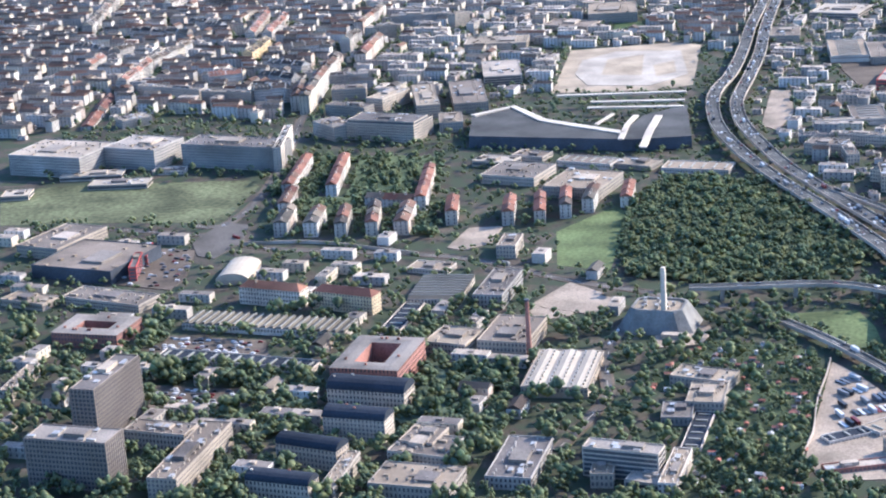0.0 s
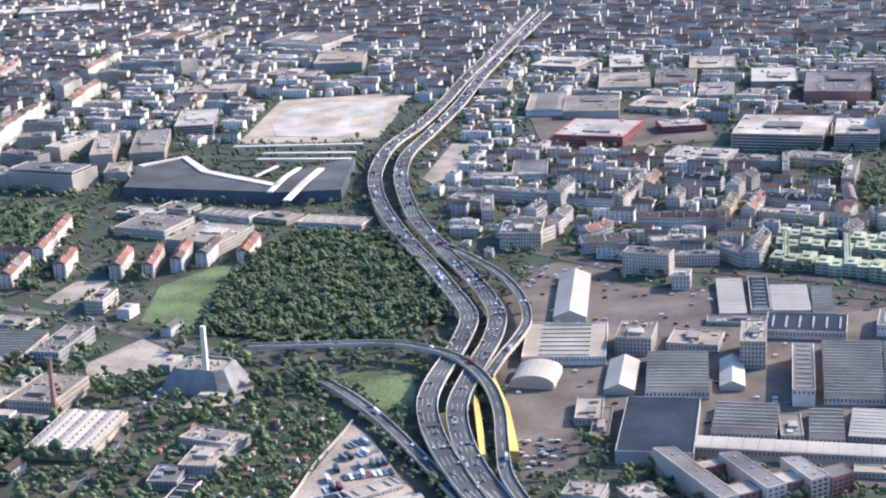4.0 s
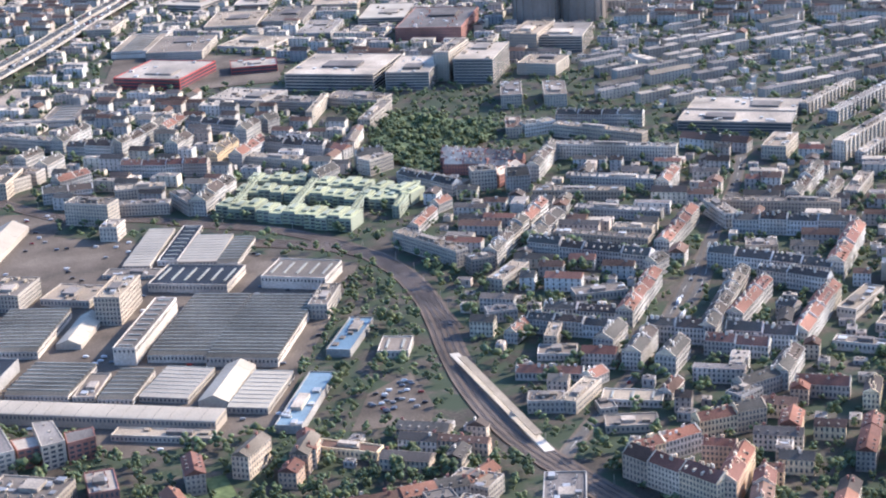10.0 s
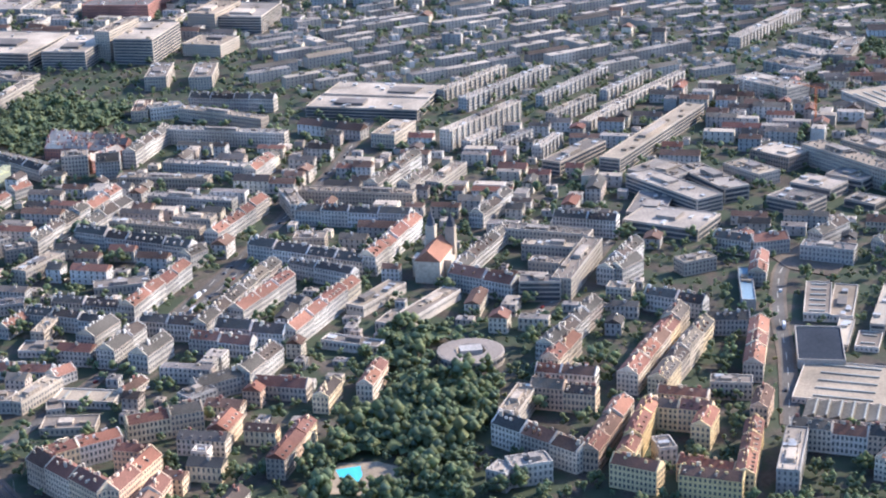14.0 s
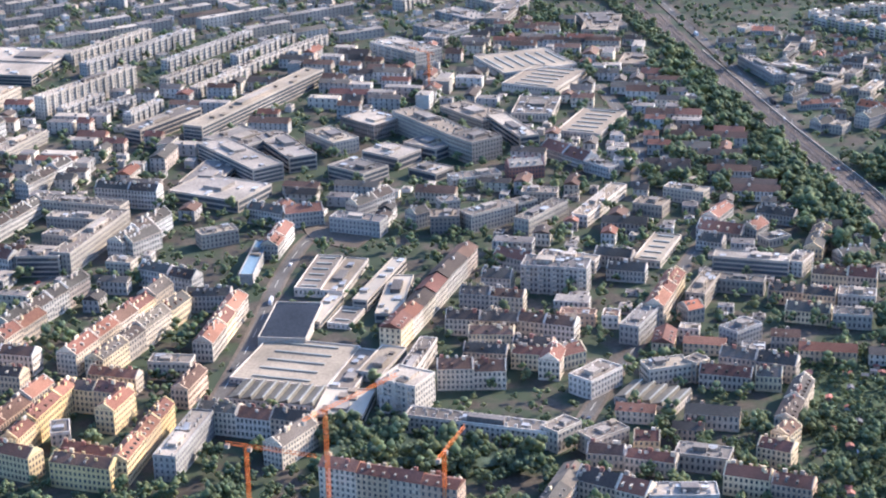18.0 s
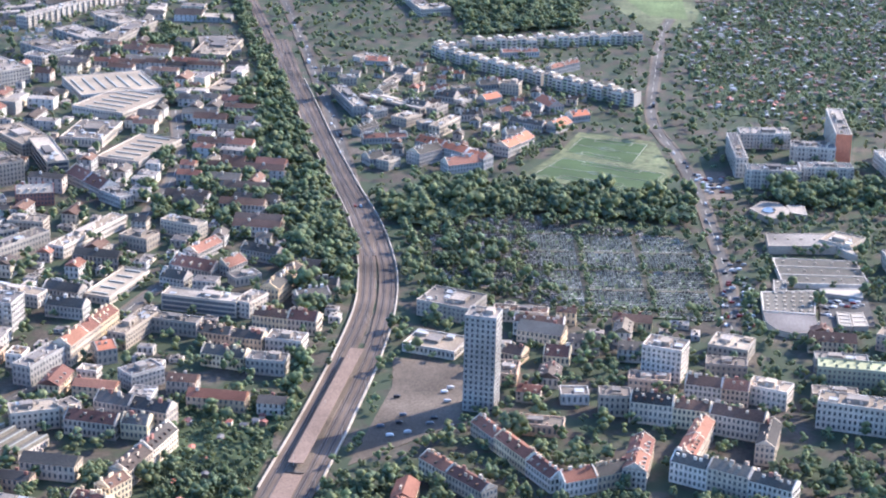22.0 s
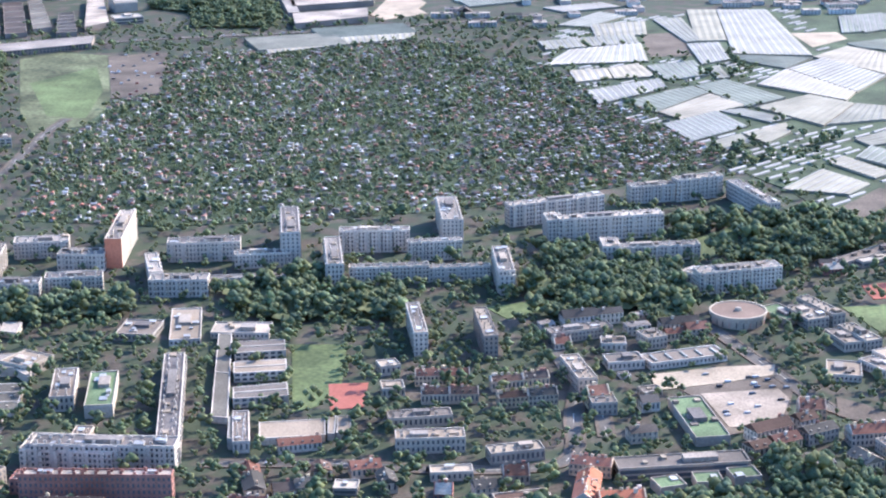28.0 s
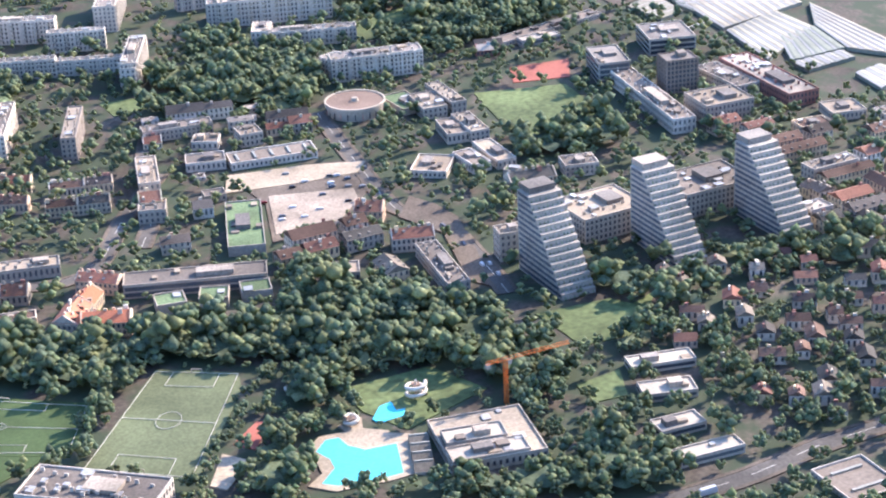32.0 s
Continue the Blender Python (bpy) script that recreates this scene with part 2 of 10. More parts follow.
def ground_mat():
    """Town ground: worn asphalt and dust with patches of weeds and grass."""
    m = mat("town_ground", [(0.071, 0.058, 0.043)], var=0.45, big=0.03, fine=0.8)
    n, l = m.node_tree.nodes, m.node_tree.links
    geo = n.new("ShaderNodeNewGeometry")
    no = n.new("ShaderNodeTexNoise")
    no.inputs["Scale"].default_value, no.inputs["Detail"].default_value = 0.09, 6
    l.new(geo.outputs["Position"], no.inputs["Vector"])
    mr = n.new("ShaderNodeMapRange")
    mr.inputs[1].default_value, mr.inputs[2].default_value = 0.42, 0.54
    l.new(no.outputs[0], mr.inputs[0])
    mx = n.new("ShaderNodeMixRGB")
    l.new(mr.outputs[0], mx.inputs[0])
    l.new(n["Principled BSDF"].inputs["Base Color"].links[0].from_socket, mx.inputs[1])
    mx.inputs[2].default_value = (0.046, 0.054, 0.030, 1)
    l.new(mx.outputs[0], n["Principled BSDF"].inputs["Base Color"])
    return m


M["ground"] = ground_mat()


def translucent(m, share):
    """Lets leaves pass part of the light through."""
    n, l = m.node_tree.nodes, m.node_tree.links
    b, out = n["Principled BSDF"], n["Material Output"]
    tr, mx = n.new("ShaderNodeBsdfTranslucent"), n.new("ShaderNodeMixShader")
    l.new(b.inputs["Base Color"].links[0].from_socket, tr.inputs[0])
    mx.inputs[0].default_value = share
    l.new(b.outputs[0], mx.inputs[1])
    l.new(tr.outputs[0], mx.inputs[2])
    l.new(mx.outputs[0], out.inputs[0])


translucent(M["leaf"], 0.58)
translucent(M["hazewood"], 0.5)


# ---- mesh building ----
class Mesh:
    """Collects boxes, prisms and sheets into one mesh with one or more materials."""

    def __bool__(self):
        return True

    def __init__(self):
        self.v, self.f, self.m = [], [], []

    def add(self, verts, faces, mi=0):
        o = len(self.v)
        self.v.extend(verts)
        self.f.extend([tuple(i + o for i in q) for q in faces])
        self.m.extend([mi] * len(faces))

    def box(self, x0, y0, z0, x1, y1, z1, mi=0, bottom=False):
        v = [(x0, y0, z0), (x1, y0, z0), (x1, y1, z0), (x0, y1, z0), (x0, y0, z1), (x1, y0, z1), (x1, y1, z1), (x0, y1, z1)]
        q = [(4, 5, 6, 7), (0, 1, 5, 4), (1, 2, 6, 5), (2, 3, 7, 6), (3, 0, 4, 7)]
        self.add(v, q + ([(3, 2, 1, 0)] if bottom else []), mi)

    def gable(self, x0, y0, x1, y1, z0, z1, over=0.25, mi=0, hip=0.0):
        ym, a, b = (y0 + y1) / 2, x0 - over * 0.3, x1 + over * 0.3
        c, d = y0 - over, y1 + over
        v = [(a, c, z0), (b, c, z0), (b, d, z0), (a, d, z0), (a + hip, ym, z1), (b - hip, ym, z1)]
        self.add(v, [(0, 1, 5, 4), (2, 3, 4, 5), (1, 2, 5), (3, 0, 4), (3, 2, 1, 0)], mi)

    def tube(self, x, y, z0, z1, r0, r1, n=10, mi=0):
        v = []
        for z, r in ((z0, r0), (z1, r1)):
            v += [(x + r * math.cos(2 * math.pi * i / n), y + r * math.sin(2 * math.pi * i / n), z) for i in range(n)]
        q = [(i, (i + 1) % n, n + (i + 1) % n, n + i) for i in range(n)] + [tuple(range(n, 2 * n))]
        self.add(v, q, mi)

    def done(self, name, mats, smooth=False):
        me = bpy.data.meshes.new(name)
        me.from_pydata(self.v, [], self.f)
        for mt in mats if isinstance(mats, (list, tuple)) else [mats]:
            me.materials.append(mt)
        if len(me.materials) > 1:
            me.polygons.foreach_set("material_index", self.m)
        if smooth:
            me.polygons.foreach_set("use_smooth", [True] * len(me.polygons))
        me.update()
        return me


def part(name, mesh, material, parent, label="", kind=""):
    ob = new(name, mesh.done(name, material))
    ob.parent = parent
    return tagged(ob, label=label, kind=kind)


# ---- what ground is taken ----
OX, OY, OW, OH = -600, 150, 2500, 2900
taken = np.zeros((OW, OH), bool)
RNG = random.Random(5)


def cells(x, y, ang, L, W):
    c, s = math.cos(radians(ang)), math.sin(radians(ang))
    a = np.arange(-L / 2, L / 2 + 0.5, 0.7)
    b = np.arange(-W / 2, W / 2 + 0.5, 0.7)
    A, B = np.meshgrid(a, b)
    i = np.clip((x + A * c - B * s - OX).astype(int), 0, OW - 1)
    j = np.clip((y + A * s + B * c - OY).astype(int), 0, OH - 1)
    return i, j


def take(x, y, ang, L, W, margin=0.0):
    taken[cells(x, y, ang, L + 2 * margin, W + 2 * margin)] = True


def is_free(x, y, ang, L, W):
    return not taken[cells(x, y, ang, L, W)].any()


def inside(poly, X, Y):
    r = np.zeros(np.shape(X), bool)
    for (x0, y0), (x1, y1) in zip(poly, poly[1:] + poly[:1]):
        if y0 != y1:
            r ^= ((y0 > Y) != (y1 > Y)) & (X < (x1 - x0) * (Y - y0) / (y1 - y0) + x0)
    return r


def take_poly(poly):
    xs, ys = [p[0] for p in poly], [p[1] for p in poly]
    a, b = max(0, int(min(xs)) - OX), min(OW, int(max(xs)) - OX + 1)
    c, d = max(0, int(min(ys)) - OY), min(OH, int(max(ys)) - OY + 1)
    if b > a and d > c:
        X, Y = np.meshgrid(np.arange(a, b) + OX + 0.5, np.arange(c, d) + OY + 0.5, indexing="ij")
        taken[a:b, c:d] |= inside(poly, X, Y)


# ---- ground and flat surfaces ----
g = Mesh()
g.add([(-4000, -1500, 0), (5000, -1500, 0), (5000, 6000, 0), (-4000, 6000, 0)], [(0, 1, 2, 3)])
ground = tagged(new("ground", g.done("ground", M["ground"])), "worn grey and green ground of a town", "ground", kind="structure")
LAYER = itertools.count(1)


def sheet(poly, material="grass", name="lawn", label="", block=True):
    z = 0.05 + 0.004 * next(LAYER)
    s = Mesh()
    n = len(poly)
    area = sum(a[0] * b[1] - b[0] * a[1] for a, b in zip(poly, poly[1:] + poly[:1]))
    poly = poly if area > 0 else poly[::-1]
    s.add([(x, y, z) for x, y in poly] + [(x, y, 0) for x, y in poly], [tuple(range(n))] + [(n + i, n + (i + 1) % n, (i + 1) % n, i) for i in range(n)])
    if block:
        take_poly(poly)
    return tagged(new(name, s.done(name, M[material])), label or name.replace("_", " "), name.split("_")[-1], kind="structure")


def smooth_line(pts, step=6.0):
    """A line through the points, rounded and cut into even steps."""
    P = [np.array(p, float) for p in pts]
    P = [2 * P[0] - P[1]] + P + [2 * P[-1] - P[-2]]
    out = []
    for i in range(1, len(P) - 2):
        n = max(1, int(np.hypot(*(P[i + 1] - P[i])[:2]) / step))
        for k in range(n):
            t = k / n
            out.append(0.5 * (2 * P[i] + (P[i + 1] - P[i - 1]) * t + (2 * P[i - 1] - 5 * P[i] + 4 * P[i + 1] - P[i + 2]) * t * t + (3 * P[i] - P[i - 1] - 3 * P[i + 1] + P[i + 2]) * t ** 3))
    return np.array(out + [P[-2]])


def normals(P):
    d = np.gradient(P[:, :2], axis=0)
    d /= np.hypot(d[:, 0], d[:, 1])[:, None] + 1e-9
    return np.stack([-d[:, 1], d[:, 0]], 1)


def ribbon(mesh, P, N, a, b, z0, z1, mi=0):
    """A bar along a line, between the side offsets a and b, from z0 up to z1 (above the line's own height)."""
    zz = P[:, 2] if P.shape[1] > 2 else np.zeros(len(P))
    A, B = P[:, :2] + N * a, P[:, :2] + N * b
    v, q = [], []
    for i in range(len(P)):
        v += [(*A[i], zz[i] + z0), (*B[i], zz[i] + z0), (*A[i], zz[i] + z1), (*B[i], zz[i] + z1)]
    for i in range(len(P) - 1):
        o = 4 * i
        q += [(o + 2, o + 6, o + 7, o + 3), (o, o + 4, o + 6, o + 2), (o + 3, o + 7, o + 5, o + 1), (o + 1, o + 5, o + 4, o)]
    q += [(0, 2, 3, 1), (o + 4, o + 5, o + 7, o + 6)]
    mesh.add(v, q, mi)


def take_line(P, w):
    for a in P[:, :2]:
        take(a[0], a[1], 0, w, w)


DRIVE = []


def road(pts, w=4.0, name="road", lanes=2, material="street", pave=True):
    P = smooth_line(pts)
    N = normals(P)
    z = 0.06 + 0.004 * next(LAYER)
    s = Mesh()
    ribbon(s, P, N, w / 2, -w / 2, 0, z)
    ob = tagged(new(name, s.done(name, M[material])), "grey asphalt road between kerbs", "road", kind="structure")
    if pave:
        k = Mesh()
        ribbon(k, P, N, w / 2 + 1.0, w / 2, 0, z + 0.07)
        ribbon(k, P, N, -w / 2, -w / 2 - 1.0, 0, z + 0.07)
        tagged(new("pavement", k.done("pavement", M["yard"])), "concrete pavement with kerb beside the road", "pavement", kind="structure")
    if lanes > 1:
        mk = Mesh()
        for i in range(0, len(P) - 1, 2):
            ribbon(mk, P[i:i + 2], N[i:i + 2], 0.08, -0.08, z, z + 0.01)
        part("lane_marking", mk, M["paint"], ob, kind="stuff")
    take_line(P, w + 1)
    DRIVE.append((P, N, w, z, 0.35))


def viaduct(pts, w=7.0, lanes=4, pier=24, busy=1.0, rail=True):
    """An elevated carriageway: deck, side walls, dashes, piers. Points carry their height."""
    P = smooth_line(pts)
    N = normals(P)
    base = tagged(new("motorway_viaduct"), "elevated asphalt carriageway with pale concrete parapets", "motorway", kind="structure")
    d, p, mk = Mesh(), Mesh(), Mesh()
    ribbon(d, P, N, w / 2, -w / 2, -0.7, 0)
    part("deck", d, M["asphalt"], base)
    for a in (w / 2, -w / 2 - 0.25):
        q = Mesh()
        ribbon(q, P, N, a + 0.25, a, -0.9, 0.55)
        part("parapet", q, M["concrete"], base)
    for k in range(1, lanes):
        o = -w / 2 + w * k / lanes
        for i in range(0, len(P) - 1, 2):
            ribbon(mk, P[i:i + 2], N[i:i + 2], o + 0.06, o - 0.06, 0.004, 0.014)
    part("lane_marking", mk, M["paint"], base, kind="stuff")
    step = max(2, int(pier / 6))
    for i in range(step // 2, len(P), step):
        if P[i, 2] > 1.6:
            q = Mesh()
            q.box(P[i, 0] - 0.8, P[i, 1] - 0.8, 0, P[i, 0] + 0.8, P[i, 1] + 0.8, P[i, 2] - 0.69)
            part("pier", q, M["concrete"], base)
    take_line(P, w)
    DRIVE.append((P, N, w, 0.01, busy))


TRACKS = itertools.count()


def railway(pts, tracks=2, w=None):
    P = smooth_line(pts)
    N = normals(P)
    w = w or tracks * 2.3 + 1
    s = Mesh()
    lift = 0.33 + 0.02 * next(TRACKS)
    ribbon(s, P, N, w / 2, -w / 2, 0, lift)
    ob = tagged(new("railway"), "brown ballasted railway tracks", "railway", kind="structure")
    part("ballast_bed", s, M["ballast"], ob)
    for k in range(tracks):
        o = (k - (tracks - 1) / 2) * 2.3
        t = Mesh()
        ribbon(t, P, N, o + 0.62, o - 0.62, lift, lift + 0.03)
        part("sleeper_bed", t, M["sleeper"], ob)
        for e in (-0.36, 0.36):
            r = Mesh()
            ribbon(r, P, N, o + e + 0.05, o + e - 0.05, lift, lift + 0.1)
            part("rail", r, M["rust"], ob)
    for i in range(3, len(P), 5):
        q = Mesh()
        x, y = P[i, :2] + N[i] * (w / 2 - 0.2)
        q.tube(x, y, 0, 3.6, 0.09, 0.07, 5)
        part("catenary_mast", q, M["metal"], ob)
    take_line(P, w + 1)


# ---- buildings ----
STYLES = {
    # style: words, category, walls, roof, windows, storey
    "tower": ("brown-grey concrete high-rise with ribbon windows and flat roof", "tower block", "brown", "gravel", "bands"),
    "white": ("white rendered flat-roofed building with rows of windows", "building", "white", "palegravel", "grid"),
    "grey": ("grey flat-roofed block with rows of windows", "building", "grey", "gravel", "grid"),
    "beige": ("beige flat-roofed block with rows of windows", "building", "beige", "palegravel", "grid"),
    "cream": ("cream rendered old apartment house with tiled roof", "apartment house", "cream", "tile", "grid"),
    "red": ("cream rendered apartment house with red tiled roof", "apartment house", "cream", "redtile", "grid"),
    "dark": ("white housing block with dark rounded roof", "apartment house", "white", "darkfelt", "grid"),
    "barrack": ("cream old factory building with red hipped roof", "building", "cream", "redtile", "grid"),
    "brick": ("red brick building with flat grey roof", "brick building", "brick", "gravel", "grid"),
    "glass": ("modern office building with continuous glass bands", "office building", "white", "gravel", "wide"),
    "green": ("green stepped apartment block with pale green roof", "apartment house", "green", "lime", "grid"),
    "flat": ("white precast apartment slab with rows of windows", "apartment block", "panel", "gravel", "grid"),
    "flatg": ("weathered grey-beige apartment slab with rows of windows", "apartment block", "grey", "gravel", "grid"),
    "yellow": ("yellow rendered apartment house with tiled roof", "apartment house", "cream", "tile", "grid"),
    "redbox": ("dark red clad commercial building", "commercial building", "redbox", "gravel", "wide"),
    "mall": ("dark clad shopping centre with beige flat roof", "shopping centre", "dark", "palegravel", "none"),
    "blue": ("low commercial building with blue metal roof", "warehouse", "grey", "blue", "none"),
    "darkroof": ("low hall with dark felt roof", "industrial hall", "beige", "darkfelt", "few"),
    "blackroof": ("large hall with black flat roof", "industrial hall", "grey", "darkfelt", "none"),
    "beigehall": ("low hall with beige flat roof and rooflights", "industrial hall", "beige", "palegravel", "few"),
    "saw": ("industrial hall with grey sawtooth roof", "industrial hall", "beige", "shedroof", "few"),
    "sawl": ("industrial hall with pale sawtooth roof", "industrial hall", "white", "whiteroof", "few"),
    "vents": ("white factory hall with many roof vents", "factory hall", "white", "whiteroof", "few"),
    "whitelong": ("long hall with white curved sheet roof", "industrial hall", "white", "whiteroof", "few"),
    "barrel": ("hall with white arched membrane roof", "arched hall", "white", "whiteroof", "none"),
    "terrace": ("long white terraced apartment building with stepped balconies", "apartment building", "white", "palegravel", "wide"),
    "checker": ("slim pale high-rise with staggered small windows", "high-rise", "grey", "gravel", "grid"),
    "office": ("plain grey-beige office block with flat roof", "office building", "brown", "palegravel", "grid"),
    "flatred": ("tall apartment slab with orange-red side walls", "apartment block", "panel", "gravel", "grid"),
    "whitelow": ("low building with plain white flat roof", "building", "white", "whiteroof", "bands"),
    "planted": ("low building with planted green flat roof", "supermarket", "white", "greenroof", "none"),
    "glasshouse": ("glass greenhouse with many low ridges", "greenhouse", "glasshouse", "glasshouse", "none"),
    "ochre": ("ochre yellow rendered apartment house with tiled roof", "apartment house", "ochre", "tile", "grid"),
    "ochrered": ("ochre yellow rendered apartment house with red tiled roof", "apartment house", "ochre", "redtile", "grid"),
    "orange": ("rendered house with bright red new tiled roof", "apartment house", "cream", "orangetile", "grid"),
    "boiler": ("tall boiler house with green glazed front and white frame", "boiler house", "white", "gravel", "none"),
    "stepwhite": ("long white apartment row in staggered steps with balconies", "stepped apartment block", "panel", "palegravel", "grid"),
    "shed": ("low hall with pale flat sheet roof", "hall", "beige", "palegravel", "few"),
    "hutrow": ("small house with tiled gable roof", "house", "panel", "tile", "grid"),
    "hutred": ("small house with red tiled gable roof", "house", "cream", "redtile", "grid"),
}


def pane(mesh, x0, y0, z0, x1, y1, z1, side):
    """One pane just proud of the wall; side: 0 for walls along x, 1 for end walls."""
    if side == 0:
        v = [(x0, y0, z0), (x1, y0, z0), (x1, y0, z1), (x0, y0, z1)]
    else:
        v = [(x0, y0, z0), (x0, y1, z0), (x0, y1, z1), (x0, y0, z1)]
    mesh.add(v, [(0, 1, 2, 3)])


def windows(mesh, L, W, z0, h, mode, ends=True, sides=(-1, 1), storey=1.5, wide=1.35):
    """Panes set on the walls: single windows, or ribbons, floor by floor."""
    n = max(1, int((h - z0) / storey))
    st = (h - z0) / n
    for k in range(n):
        a, b = z0 + st * (k + 0.3), z0 + st * (k + 0.86)
        if mode in ("bands", "wide"):
            if mode == "wide":
                a = z0 + st * (k + 0.2)
            for s in (-1, 1):
                y = s * (W / 2 + 0.05)
                pane(mesh, -L / 2 + 0.4, y, a, L / 2 - 0.4, y, b, 0)
                if ends:
                    x = s * (L / 2 + 0.05)
                    pane(mesh, x, -W / 2 + 0.4, a, x, W / 2 - 0.4, b, 1)
        else:
            for length, is_end in ((L, False), (W, True)):
                if is_end and not ends:
                    continue
                m = max(1, int(length / wide))
                for i in range(m):
                    u = -length / 2 + length * (i + 0.5) / m
                    for s in ((-1, 1) if is_end else sides):
                        if is_end:
                            x = s * (L / 2 + 0.05)
                            pane(mesh, x, u - 0.3, a, x, u + 0.3, b, 1)
                        else:
                            y = s * (W / 2 + 0.05)
                            pane(mesh, u - 0.3, y, a, u + 0.3, y, b, 0)


def clutter(root, L, W, z, n, material="metal"):
    """Stair heads, ventilators and ducts on a flat roof."""
    if L > 8 and W > 5:
        q = Mesh()
        u, v, c = RNG.uniform(-L * 0.2, L * 0.2), RNG.uniform(-W * 0.1, W * 0.1), RNG.uniform(0.8, 1.5)
        q.box(u - L * 0.13, v - W * 0.2, z, u + L * 0.13, v + W * 0.2, z + c)
        part("stair_head", q, M["gravel"], root)
    joined = Mesh() if root.matrix_world.translation.y > 540 else None
    for _ in range(n):
        q = joined or Mesh()
        a, b, c = RNG.uniform(0.5, 1.6), RNG.uniform(0.5, 1.3), RNG.uniform(0.3, 1.0)
        x, y = RNG.uniform(-L / 2 + 1.5, L / 2 - 1.5), RNG.uniform(-W / 2 + 1.2, W / 2 - 1.2)
        q.box(x - a, y - b, z, x + a, y + b, z + c)
        if not joined:
            part("rooftop_unit", q, M[material], root)
    if joined and joined.v:
        part("rooftop_plant", joined, M[material], root, kind="stuff")


def saw_roof(root, L, W, h, roofmat, tooth=3.2, glaze="skylight"):
    n = max(2, int(L / tooth))
    d = L / n
    r, s = Mesh(), Mesh()
    rise = min(1.3, d * 0.4) * (0.4 if roofmat == "whiteroof" else 0.8)
    v = []
    for i in range(n):
        x = -L / 2 + i * d
        v += [(x, -W / 2, h), (x, W / 2, h), (x + d * 0.92, -W / 2, h + rise), (x + d * 0.92, W / 2, h + rise)]
        s.box(x + d * 0.80, -W / 2 + 0.2, h + rise * 0.86, x + d * 0.93, W / 2 - 0.2, h + rise + 0.06)
    v += [(L / 2, -W / 2, h), (L / 2, W / 2, h)]
    f = [(2 * k, 2 * k + 2, 2 * k + 3, 2 * k + 1) for k in range(2 * n)]
    f += [(4 * i, 4 * i + 4, 4 * i + 2) for i in range(n)] + [(4 * i + 1, 4 * i + 3, 4 * i + 5) for i in range(n)]
    r.add(v, f)
    part("roof", r, M[roofmat], root)
    part("roof_glazing", s, M[glaze], root, "pale glass strips", kind="stuff")


